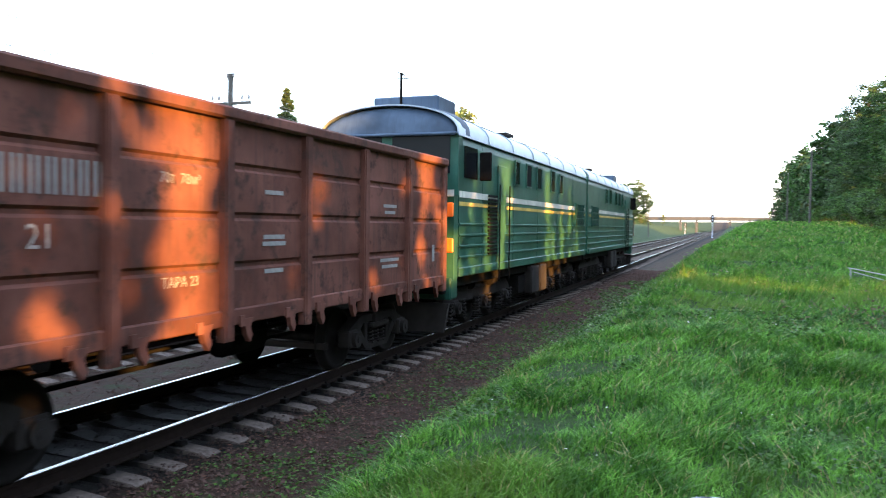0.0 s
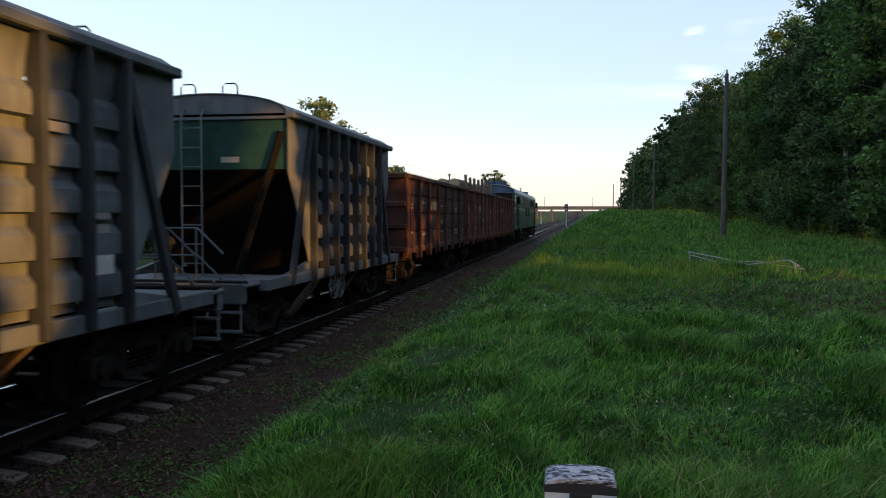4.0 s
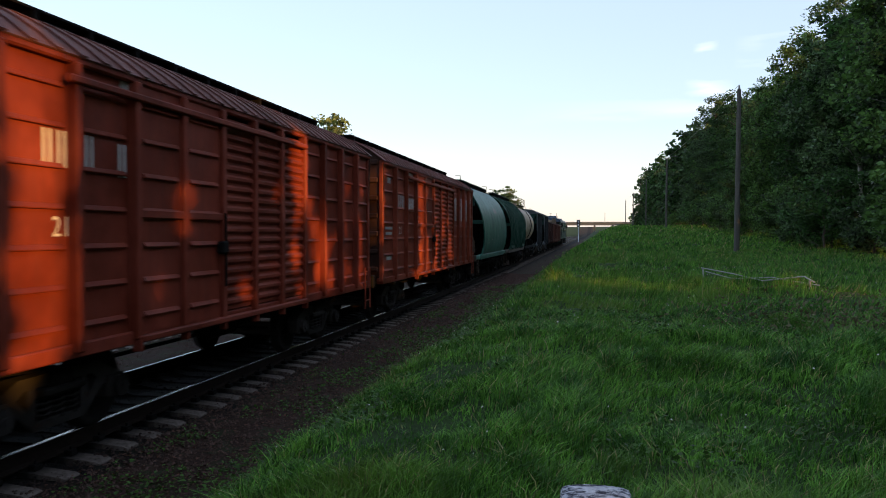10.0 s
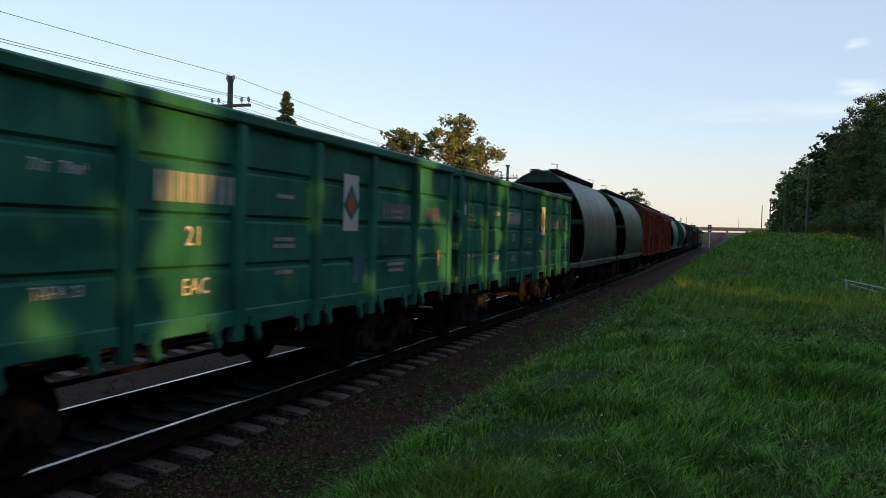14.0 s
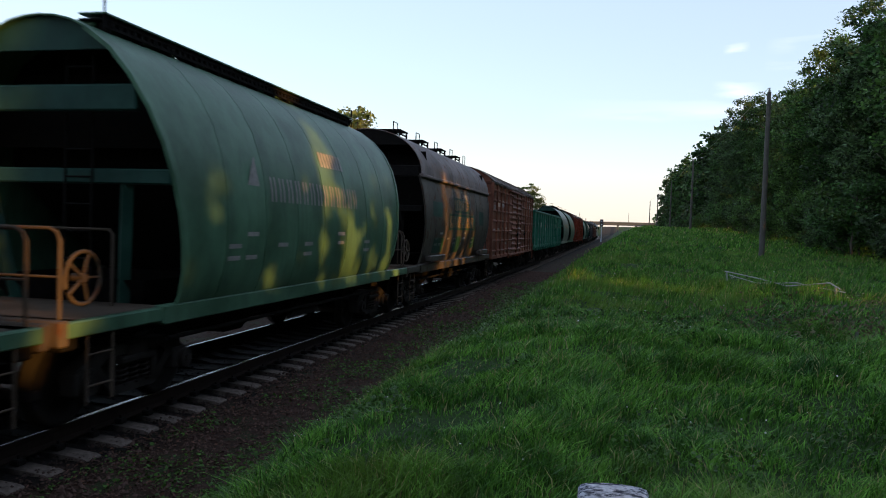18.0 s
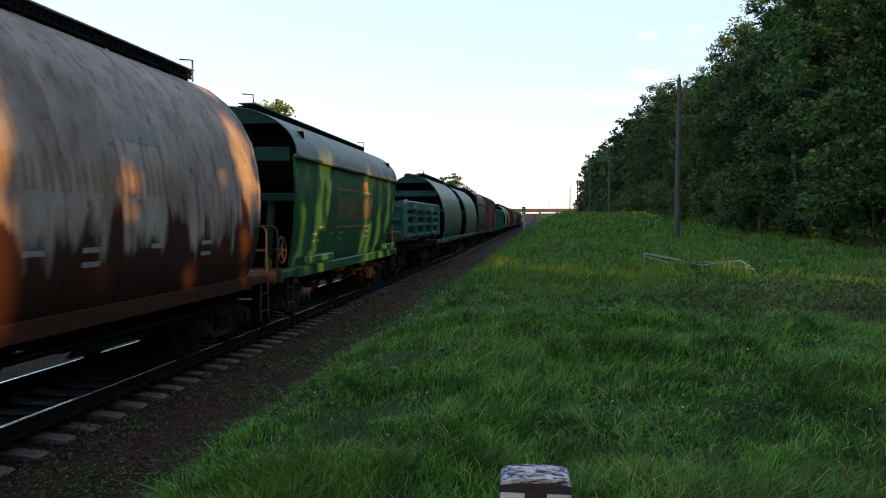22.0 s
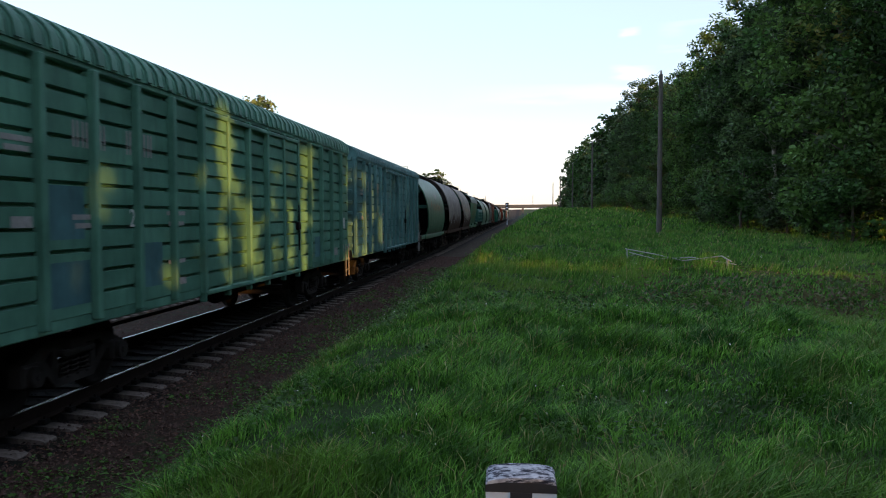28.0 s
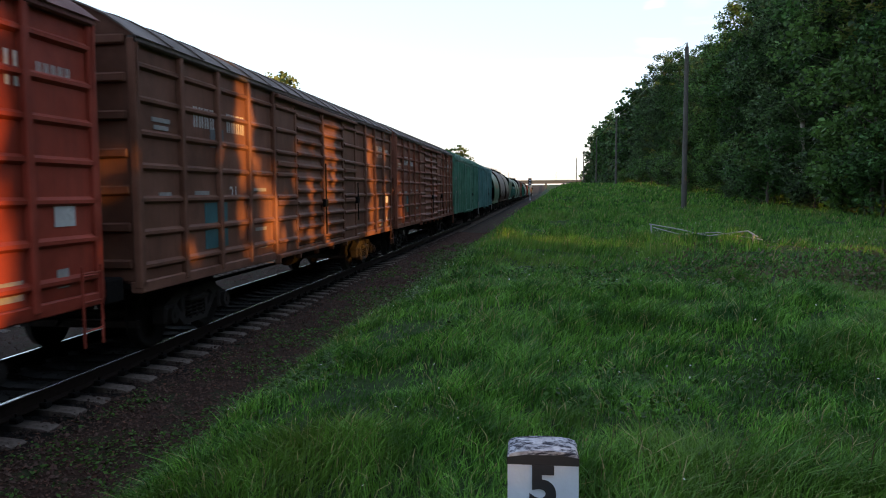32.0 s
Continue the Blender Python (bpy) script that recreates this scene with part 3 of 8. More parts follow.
        vs = [(cx + r * math.cos(a), y, cz + r * math.sin(a)) for y, r in prof for a in (2 * math.pi * k / n for k in range(n))]
        fs = [(i * n + k, (i + 1) * n + k, (i + 1) * n + (k + 1) % n, i * n + (k + 1) % n) for i in range(len(prof) - 1) for k in range(n)]
        return self.add(vs, fs, True)

    def lathe_x(self, prof, n=28, cy=0.0, cz=0.0):
        vs = [(x, cy + r * math.cos(a), cz + r * math.sin(a)) for x, r in prof for a in (2 * math.pi * k / n for k in range(n))]
        fs = [(i * n + k, i * n + (k + 1) % n, (i + 1) * n + (k + 1) % n, (i + 1) * n + k) for i in range(len(prof) - 1) for k in range(n)]
        return self.add(vs, fs, True)

    def mesh(self, name):
        seen, where, verts = {}, [], []
        soft = [False] * len(self.v)
        for q, s in zip(self.f, self.s):
            for i in q:
                soft[i] = s
        for p, s in zip(self.v, soft):
            key = (round(p[0], 4), round(p[1], 4), round(p[2], 4), s)
            if key not in seen:
                seen[key] = len(verts)
                verts.append(p)
            where.append(seen[key])
        faces, smooth = [], []
        for q, s in zip(self.f, self.s):
            r = [where[i] for i in q]
            r = [i for k, i in enumerate(r) if i != r[k - 1]]
            if len(r) > 2:
                faces.append(r)
                smooth.append(s)
        me = bpy.data.meshes.new(name)
        me.from_pydata(verts, [], faces)
        me.polygons.foreach_set("use_smooth", smooth)
        me.update()
        return me


def numpy_mesh(name, verts, faces, smooth=False):
    """A mesh from arrays; all faces have the same number of corners."""
    me = bpy.data.meshes.new(name)
    n, k = faces.shape
    me.vertices.add(len(verts))
    me.vertices.foreach_set("co", np.asarray(verts, dtype=np.float32).ravel())
    me.loops.add(n * k)
    me.loops.foreach_set("vertex_index", faces.astype(np.int32).ravel())
    me.polygons.add(n)
    me.polygons.foreach_set("loop_start", np.arange(0, n * k, k, dtype=np.int32))
    me.polygons.foreach_set("use_smooth", np.full(n, smooth))
    me.update(calc_edges=True)
    return me


def dress(ob, material):
    if not ob.data.materials:
        ob.data.materials.append(material)
    slot = ob.material_slots[0]
    slot.link = 'OBJECT'
    slot.material = material
    return ob


def part(name, shape, material, parent=None, label="", at=(0, 0, 0), turn=0.0):
    """One mesh object, under its thing or part. shape: a Build or a mesh that alike pieces share."""
    me = shape.mesh(name) if isinstance(shape, Build) else shape
    ob = dress(new(name, me), material)
    if parent is not None:
        ob.parent = parent
    ob.location = at
    if turn:
        ob.rotation_euler = (0, 0, turn)
    return tagged(ob, label)


SHARED = {}


def shared(key, maker):
    if key not in SHARED:
        SHARED[key] = maker().mesh(key[0] if isinstance(key, tuple) else key)
    return SHARED[key]


# ---- the line: centre of the near track, a very slight left-hand bend ----
TRACK_X = -6.60


def track_x(u):
    v = min(max(u, 0.0), 80.0)
    return TRACK_X - 5e-5 * v * v - 0.008 * max(0.0, u - 80.0)


def track_turn(u):
    return math.degrees(1e-4 * min(max(u, 0.0), 80.0))


def run_of_train(t):
    """How far the train has gone along the line after t seconds, in metres."""
    q = t / 32.0
    return q * (358.968 + q * (-14.007 + q * (181.513 + q * (-286.695 + q * 110.866))))


def level(y):
    """Height of the grass bank's top along the line."""
    return float(np.interp(y, (-60, 0, 20, 43, 70, 100, 150, 260, 600, 3000), (0.70, 0.70, 0.92, 1.17, 2.0, 2.9, 3.3, 3.2, 2.8, 2.0)))


def ground_z(x, y):
    """The lie of the land; rail heads are at 0."""
    off = x - (track_x(y) - TRACK_X)
    top = level(y)
    toe = -3.9
    if off > toe:
        run = 2.3 * (top + 0.3)
        k = min(1.0, (off - toe) / run)
        k = k * k * (3 - 2 * k)
        z = -0.315 + (top + 0.315) * k
        if off > 9:
            z += 0.02 * (min(off, 60) - 9)
    elif off > -13.6:
        z = -0.265 - 0.05 * min(1.0, max(0.0, (off + 5.2) / 1.3)) + 0.012 * noise.noise((x * 3, y * 3, 2.0))
    elif off > -15.5:
        z = -0.30 - 0.35 * (-13.6 - off) / 1.9
    else:
        z = -0.65 + (min(2.6, 0.05 * (-15.5 - off)) if y > 60 else 0.02 * min(40, -15.5 - off)) + 0.0
        if y > 120:
            z += min(3.2, (y - 120) * 0.02) * min(1, max(0, (-19 - off) / 9))
    if abs(x) < 60 and -40 < y < 150 and off > toe - 0.8:
        s = min(1.0, max(0.0, (off - toe) / 2.5))
        z += s * (0.16 * noise.noise((x * 0.33, y * 0.22, 1.0)) + 0.07 * noise.noise((x * 0.9, y * 0.8, 5.0)))
        z += 0.26 * s * math.exp(-((y - 8.8) / 2.0) ** 2 - ((x - 1.2) / 3.6) ** 2) - 0.24 * s * math.exp(-((y - 12.0) / 1.5) ** 2 - ((x - 1.5) / 4.5) ** 2)
        z += 0.07 * s * noise.noise((x * 1.7, y * 1.5, 9.0))
    return z


def ground():
    def axis(lo, fine0, fine1, hi, step):
        a = [fine0 + step * i for i in range(int((fine1 - fine0) / step) + 1)]
        s, v = step, a[-1]
        while v < hi:
            s *= 1.18
            v += s
            a.append(v)
        s, v, b = step, a[0], []
        while v > lo:
            s *= 1.18
            v -= s
            b.append(v)
        return b[::-1] + a
    xs, ys = axis(-3500, -16, 15, 3500, 0.3), axis(-3500, -4, 50, 3500, 0.45)
    nx, ny = len(xs), len(ys)
    verts = np.array([(x, y, ground_z(x, y)) for y in ys for x in xs])
    i, j = np.meshgrid(np.arange(nx - 1), np.arange(ny - 1))
    a = (j * nx + i).ravel()
    ob = dress(new("ground", numpy_mesh("ground", verts, np.stack([a, a + 1, a + nx + 1, a + nx], 1), True)), M_GROUND)
    return tagged(ob, "grassy railway bank with a strip of brown stony soil by the track", "ground", kind="structure")


ground()


def track(name, dx, y0, y1, label, n_parts):
    root = tagged(new(name), label, "railway track", kind="structure")
    for side in (-1, 1):
        ys = [y0 + 6.0 * k for k in range(int((y1 - y0) / 6) + 1)]
        prof = [(-0.075, -0.18), (0.075, -0.18), (0.075, -0.165), (0.012, -0.145), (0.012, -0.045), (0.036, -0.035), (0.036, -0.004), (0.030, 0.0), (-0.030, 0.0), (-0.036, -0.004), (-0.036, -0.035), (-0.012, -0.045), (-0.012, -0.145), (-0.075, -0.165)]
        b, n = Build(), len(prof)
        vs = [(track_x(y) + dx + side * 0.796 + x, y, z) for y in ys for x, z in prof]
        b.add(vs, [(k * n + i, k * n + (i + 1) % n, (k + 1) * n + (i + 1) % n, (k + 1) * n + i) for k in range(len(ys) - 1) for i in range(n)])
        rail = part("rail", b, M_RAIL, root, "rusty rail")
        h = Build()
        vs = [(track_x(y) + dx + side * 0.796 + x, y, z) for y in ys for x, z in ((-0.028, 0.0005), (-0.026, 0.004), (0.026, 0.004), (0.028, 0.0005))]
        h.add(vs, [(k * 4 + i, k * 4 + i + 1, k * 4 + 5 + i, k * 4 + 4 + i) for k in range(len(ys) - 1) for i in range(3)])
        part("rail_head", h, M_RAILTOP, rail, "polished bright running surface")
    sl = Build()
    sl.slab_y([(-1.35, -0.36), (1.35, -0.36), (1.35, -0.245), (1.30, -0.225), (0.95, -0.200), (0.55, -0.195), (0.3, -0.24), (-0.3, -0.24), (-0.55, -0.195), (-0.95, -0.200), (-1.30, -0.225), (-1.35, -0.245)], -0.115, 0.115)
    me = sl.mesh("sleeper")
    clip = Build()
    for s in (-1, 1):
        for k in (-1, 1):
            clip.box(s * 0.796 + k * 0.12 - 0.05, s * 0.796 + k * 0.12 + 0.05, -0.06, 0.06, -0.20, -0.135, 0.012)
            clip.tube([(s * 0.796 + k * 0.12, 0, -0.2), (s * 0.796 + k * 0.12, 0, -0.10)], 0.014, 6)
    cm = clip.mesh("rail_clip")
    rest, y, i = Build(), y0, 0
    while y < y1:
        if -1 < y < 60 and i < n_parts:
            s = part("sleeper", me, M_SLEEPER, root, at=(track_x(y) + dx + random.uniform(-0.03, 0.03), y, random.uniform(-0.012, 0.008)), turn=random.uniform(-0.02, 0.02))
            if y < 24 and dx == 0:
                part("rail_clip", cm, M_BLACK, s)
            i += 1
        else:
            x = track_x(y) + dx
            rest.box(x - 1.35, x + 1.35, y - 0.13, y + 0.13, -0.36, -0.20)
        y += 0.545
    tagged(part("far_sleepers", rest, M_SLEEPER, root), kind="stuff")


track("track_near", 0.0, -30, 470, "straight railway track with bright rails on concrete sleepers", 115)
track("track_far", -4.6, -30, 470, "second railway track beyond the train on concrete sleepers", 110)


# ---- the train: every vehicle runs along +y; its own origin lies on the rail heads, at its middle ----
TRAIN, WHEELS = [], []


def vehicle(name, label, category, s0, s1, group="wagons of the freight train"):
    root = tagged(new(name), label, category, group)
    TRAIN.append((root, 0.5 * (s0 + s1)))
    return root, s1 - s0


def wheelset_build(r=0.475):
    b = Build()
    for s in (-1, 1):
        b.lathe_x([(s * 0.725, 0.10), (s * 0.725, r + 0.028), (s * 0.757, r + 0.026), (s * 0.765, r), (s * 0.855, r - 0.006), (s * 0.858, r - 0.07), (s * 0.82, r - 0.09), (s * 0.81, 0.16), (s * 0.87, 0.13), (s * 0.87, 0.08)], 30)
    b.tube([(-1.08, 0, 0), (1.08, 0, 0)], 0.075, 12)
    return b


def side_frame_build():
    b = Build()
    top = [(-1.08, 0.60), (-0.62, 0.80), (0.62, 0.80), (1.08, 0.60), (1.08, 0.50), (0.74, 0.52), (0.52, 0.68), (-0.52, 0.68), (-0.74, 0.52), (-1.08, 0.50)]
    low = [(-0.78, 0.58), (-0.40, 0.24), (0.40, 0.24), (0.78, 0.58), (0.64, 0.62), (0.36, 0.34), (-0.36, 0.34), (-0.64, 0.62)]
    b.slab_x(top, -0.09, 0.09)
    b.slab_x(low, -0.08, 0.08)
    for y in (-0.40, 0.40):
        b.box(-0.08, 0.08, y - 0.06, y + 0.06, 0.28, 0.72, 0.015)
    return b


def spring_build():
    b = Build()
    for y in (-0.21, 0.0, 0.21):
        pts = [(0.085 * math.cos(a), y + 0.085 * math.sin(a), 0.33 + 0.25 * k / 30) for k, a in ((k, k * 0.9) for k in range(31))]
        b.tube(pts, 0.016, 5)
    b.box(-0.14, 0.14, -0.34, 0.34, 0.58, 0.66, 0.02)
    return b


def axle_box_build():
    b = Build()
    b.box(-0.10, 0.12, -0.17, 0.17, -0.13, 0.14, 0.03)
    b.tube([(0.10, 0, 0), (0.19, 0, 0)], 0.12, 14)
    b.tube([(0.18, 0, 0), (0.21, 0, 0)], 0.05, 10)
    return b


def bolster_build():
    b = Build()
    b.box(-1.15, 1.15, -0.20, 0.20, 0.55, 0.82, 0.04)
    b.tube([(0, 0, 0.80), (0, 0, 0.98)], 0.22, 14)
    for s in (-1, 1):
        b.box(-0.9, 0.9, s * 1.35 - 0.06, s * 1.35 + 0.06, 0.36, 0.46, 0.01)
        b.bar((-0.62, s * 1.35, 0.42), (-0.62, s * 0.3, 0.55), 0.06, 0.06)
        b.bar((0.62, s * 1.35, 0.42), (0.62, s * 0.3, 0.55), 0.06, 0.06)
    return b


def bogie(root, y, material=None):
    m = material or M_CAST
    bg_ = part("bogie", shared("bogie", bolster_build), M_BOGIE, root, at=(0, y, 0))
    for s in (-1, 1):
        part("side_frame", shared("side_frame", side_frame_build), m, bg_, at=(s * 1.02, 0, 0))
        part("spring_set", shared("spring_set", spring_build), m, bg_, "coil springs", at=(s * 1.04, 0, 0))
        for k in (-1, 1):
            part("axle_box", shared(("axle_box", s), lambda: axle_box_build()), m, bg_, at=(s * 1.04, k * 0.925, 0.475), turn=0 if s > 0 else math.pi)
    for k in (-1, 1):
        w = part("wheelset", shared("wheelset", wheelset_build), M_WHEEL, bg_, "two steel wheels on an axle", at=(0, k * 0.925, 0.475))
        WHEELS.append((w, root, (0, k * 0.925, 0.475), 0.475))
    return bg_


def coupler_build():
    b = Build()
    b.box(-0.09, 0.09, -0.55, 0.25, 0.95, 1.13, 0.02)
    b.box(-0.20, 0.20, 0.20, 0.46, 0.88, 1.20, 0.05)
    b.box(0.06, 0.24, 0.40, 0.58, 0.90, 1.18, 0.05)
    return b


def hose_build():
    b = Build()
    b.tube([(0.42, 0.05, 1.0), (0.42, 0.25, 0.85), (0.36, 0.40, 0.62), (0.22, 0.55, 0.55)], 0.03, 7)
    return b


def underframe(root, length, pivot, frame_mat, ends=None, z0=0.92, z1=1.16):
    """Centre sill, bogies, couplers, hoses and brake gear."""
    e = (ends or length) / 2
    b = Build()
    b.box(-0.22, 0.22, -e, e, z0, z1, 0.02)
    for k in (-1, 1):
        b.box(-1.35, 1.35, k * pivot - 0.22, k * pivot + 0.22, z0 + 0.04, z1, 0.02)
        b.box(-1.40, 1.40, k * (e - 0.12) - 0.12, k * (e - 0.12) + 0.12, z0, z1 + 0.06, 0.02)
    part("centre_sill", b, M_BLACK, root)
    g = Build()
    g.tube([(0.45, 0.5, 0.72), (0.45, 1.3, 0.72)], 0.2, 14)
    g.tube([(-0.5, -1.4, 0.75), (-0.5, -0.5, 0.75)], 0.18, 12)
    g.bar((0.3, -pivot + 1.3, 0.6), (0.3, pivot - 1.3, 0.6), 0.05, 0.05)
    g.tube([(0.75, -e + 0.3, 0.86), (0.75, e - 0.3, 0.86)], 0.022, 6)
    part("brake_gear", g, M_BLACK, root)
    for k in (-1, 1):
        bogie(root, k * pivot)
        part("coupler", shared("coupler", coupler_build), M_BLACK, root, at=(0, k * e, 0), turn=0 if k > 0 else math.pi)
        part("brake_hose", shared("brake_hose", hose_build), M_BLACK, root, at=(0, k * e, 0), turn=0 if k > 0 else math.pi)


def marks(root, bars, material, x=1.5, name="stencil_marking", depth=0.004):
    """Writing that cannot be read, as plain bars (y, z, width, height) on the side towards the camera."""
    for y, z, w, h in bars:
        ob = part(name, shared(("mark", w, h), lambda: Build().box(0, depth, -w / 2, w / 2, -h / 2, h / 2)), material, root, at=(x, y, z))
    return ob


def words(root, text, y, z, size, material, x):
    """Readable stencilled writing on the side towards the camera; size is the height of a capital."""
    def make():
        cu = bpy.data.curves.new("stencil_text", 'FONT')
        cu.body, cu.size, cu.extrude, cu.align_x, cu.resolution_u = text, size / 0.70, 0.001, 'CENTER', 2
        tmp = bpy.data.objects.new("stencil_text", cu)
        scene.collection.objects.link(tmp)
        me = bpy.data.meshes.new_from_object(tmp.evaluated_get(bpy.context.evaluated_depsgraph_get()))
        bpy.data.objects.remove(tmp)
        return me
    key = ("words", text, size)
    if key not in WORDS:
        WORDS[key] = make()
    ob = dress(new("stencil_text", WORDS[key]), material)
    ob.parent = root
    ob.matrix_basis = pose(x, y, z, 90, 0, 90)
    return ob


WORDS = {}


def letters(y, z, h, n, w, gap, slope=0.0):
    """Bars for a row of n letters that runs towards the back of the wagon's side."""
    return [(y + k * (w + gap) + q * 0.30 * w, z + slope * k, w * 0.26, h) for k in range(n) for q in (-1, 1)]


def ladder_build(h, w=0.36):
    b = Build()
    for y in (0, w):
        b.tube([(0, y, 0), (0, y, h)], 0.016, 6)
    k = 0.18
    while k < h:
        b.tube([(0, 0, k), (0, w, k)], 0.012, 6)
        k += 0.32
    return b


# -- open wagons --
def gondola(s0, s1, body, label, number=4, load=False, name_bars=False):
    root, L = vehicle("gondola_wagon", label, "open wagon", s0, s1)
    h, w, zt, zb = L / 2, 1.52, 3.46, 1.22
    underframe(root, L + 1.0, h - 2.1, body)
    fl = Build()
    fl.box(-w + 0.04, w - 0.04, -h + 0.05, h - 0.05, 1.16, 1.24)
    part("floor", fl, M_BLACK, root)
    n = 7
    step = (L - 0.24) / n
    prof = []
    for z in (1.30, 1.84, 2.38, 2.92):
        prof += [(w - 0.02, z), (w - 0.02, z + 0.44), (w - 0.055, z + 0.47), (w - 0.055, z + 0.51)]
    prof += [(w - 0.02, 3.42)]
    for s in (1, -1):
        pr = [(s * x, z) for x, z in prof]
        me = Build().sheet_y(pr if s > 0 else pr[::-1], -step / 2 + 0.05, step / 2 - 0.05, 0.012, False).mesh("side_panel")
        for k in range(n):
            part("side_panel", me, body, root, at=(0, -h + 0.12 + step * (k + 0.5), 0))
        post = Build()
        post.slab_x([(-0.085, 0.98), (0.085, 0.98), (0.085, 3.36), (-0.085, 3.36)], s * (w - 0.06), s * (w + 0.045))
        post.box(s * (w + 0.045) if s > 0 else s * (w + 0.06), s * (w + 0.06) if s > 0 else s * (w + 0.045), -0.06, 0.06, 1.02, 3.34)
        pm = post.mesh("side_post")
        for k in range(1, n):
            part("side_post", pm, body, root, at=(0, -h + 0.12 + step * k, 0))
        for k in (-1, 1):
            c = Build()
            c.box(min(s * (w - 0.10), s * (w + 0.03)), max(s * (w - 0.10), s * (w + 0.03)), k * (h - 0.06) - 0.09, k * (h - 0.06) + 0.09, 1.02, 3.42, 0.015)
            part("corner_post", c, body, root)
        t = Build()
        t.box(min(s * (w - 0.08), s * (w + 0.07)), max(s * (w - 0.08), s * (w + 0.07)), -h, h, 3.36, 3.50, 0.025)
        part("top_rail", t, body, root)
        sl = Build()
        sl.box(min(s * (w - 0.14), s * (w + 0.02)), max(s * (w - 0.14), s * (w + 0.02)), -h, h, 1.14, 1.32, 0.015)
        part("side_sill", sl, body, root)
        hb = Build()
        x = s * (w + 0.02)
        hb.slab_x([(-0.11, 1.20), (0.11, 1.20), (0.05, 1.10), (0.09, 1.00), (0.04, 0.93), (-0.03, 1.02), (-0.05, 1.10)], x - 0.05, x + 0.012)
        hb.box(min(x, x + 0.03 * s), max(x, x + 0.03 * s), -0.16, -0.08, 1.12, 1.24)
        hm = hb.mesh("hatch_lock")
        for k in range(n):
            for q in (-0.28, 0.28):
                part("hatch_lock", hm, body, root, at=(0, -h + 0.12 + step * (k + 0.5 + q), 0))
    for k in (-1, 1):
        e = Build()
        e.box(-w + 0.04, w - 0.04, k * h - 0.03, k * h + 0.03, 1.20, 3.42)
        end = part("end_wall", e, body, root)
        for z in (1.28, 1.95, 2.60, 3.42):
            r = Build()
            r.box(-w, w, k * (h + 0.06) - 0.06, k * (h + 0.06) + 0.06, z - 0.07, z + 0.07, 0.02)
            part("end_rib", r, body, end)
    part("ladder", shared(("ladder", 1.9), lambda: ladder_build(1.9)), body, root, at=(w + 0.09, -h + 0.15, 1.3))
    if number:
        marks(root, letters(h - (number + 0.5) * step - 0.55, 2.62, 0.30, 8, 0.12, 0.045), M_MARK_DIM if body is P_GOND or body is P_GOND_D else M_MARK, w - 0.015)
        marks(root, [(h - 1.5 * step, 2.55, 0.5, 0.05), (h - 1.5 * step, 2.45, 0.4, 0.05), (h - 1.5 * step, 1.7, 0.7, 0.05), (h - 1.5 * step, 1.6, 0.6, 0.05),
                     (h - 3.5 * step, 2.62, 0.4, 0.05), (h - 3.5 * step, 2.1, 0.45, 0.05), (h - 3.5 * step, 2.02, 0.5, 0.05), (h - 3.5 * step, 1.7, 0.4, 0.05), (-h + 0.5 * step, 2.6, 0.4, 0.05), (-h + 0.5 * step, 2.5, 0.5, 0.05), (-h + 0.5 * step, 1.75, 0.5, 0.06)], M_MARK_DIM, w - 0.015)
        marks(root, [(h - 0.5 * step + 0.25, 1.75, 0.12, 0.3)], M_MARK_DIM, w - 0.015)
        mk = M_MARK if name_bars else M_MARK_DIM
        words(root, "21", h - (number + 0.5) * step, 2.04, 0.20, mk, w - 0.016)
        words(root, "ТАРА 23", h - (number + 1.5 if number < 5 else number - 0.5) * step, 1.62, 0.10, mk, w - 0.016)
        words(root, "70т  78м³", h - (number + 1.5 if number < 5 else number - 0.5) * step, 2.64, 0.105, mk, w - 0.016)
    if name_bars:
        y = h - 2.5 * step
        p = marks(root, [(y + 0.05, 2.62, 0.46, 0.80)], M_MARK, w - 0.015, "emblem_panel")
        tagged(p, "white panel with a plain diamond emblem")
        b = Build()
        b.add([(w - 0.008, y + 0.05 + dy, 2.58 + dz) for dy, dz in ((-0.24, 0), (0, 0.32), (0.24, 0), (0, -0.22))], [(0, 1, 2, 3)])
        part("emblem", b, P_GREEN_G, root)
        b = Build()
        b.add([(w - 0.006, y + 0.05 + dy, 2.58 + dz) for dy, dz in ((-0.13, 0), (0, 0.16), (0.13, 0), (0, -0.12))], [(0, 1, 2, 3)])
        part("emblem_core", b, M_RED, root)
        marks(root, letters(h - 1.5 * step - 0.52, 2.55, 0.25, 8, 0.10, 0.045), M_MARK_DIM, w - 0.015, "lettering")
        marks(root, letters(h - 0.5 * step - 0.35, 2.55, 0.25, 5, 0.10, 0.045), M_MARK_DIM, w - 0.015, "lettering")
        words(root, "EAC", h - 4.5 * step + 0.05, 1.54, 0.17, M_MARK, w - 0.016)
        marks(root, [(y + 0.35, 1.66, 0.42, 0.4)], P_PATCH_BLUE, w - 0.015, "dark_patch")
        marks(root, [(-h + 0.25, 2.7, 0.16, 0.2)], M_MARK, w + 0.02, "label_plate")
    if load:
        rng = random.Random(5)
        z = 3.42
        for row, (cnt, zz) in enumerate(((5, 3.30), (4, 3.72))):
            for k in range(cnt):
                x = -1.15 + 2.3 * (k + 0.5 * row) / 4
                r = rng.uniform(0.20, 0.27)
                for y0, y1 in ((-h + 0.25, -0.1), (0.15, h - 0.3)):
                    b = Build()
                    y1 -= rng.uniform(0, 0.5)
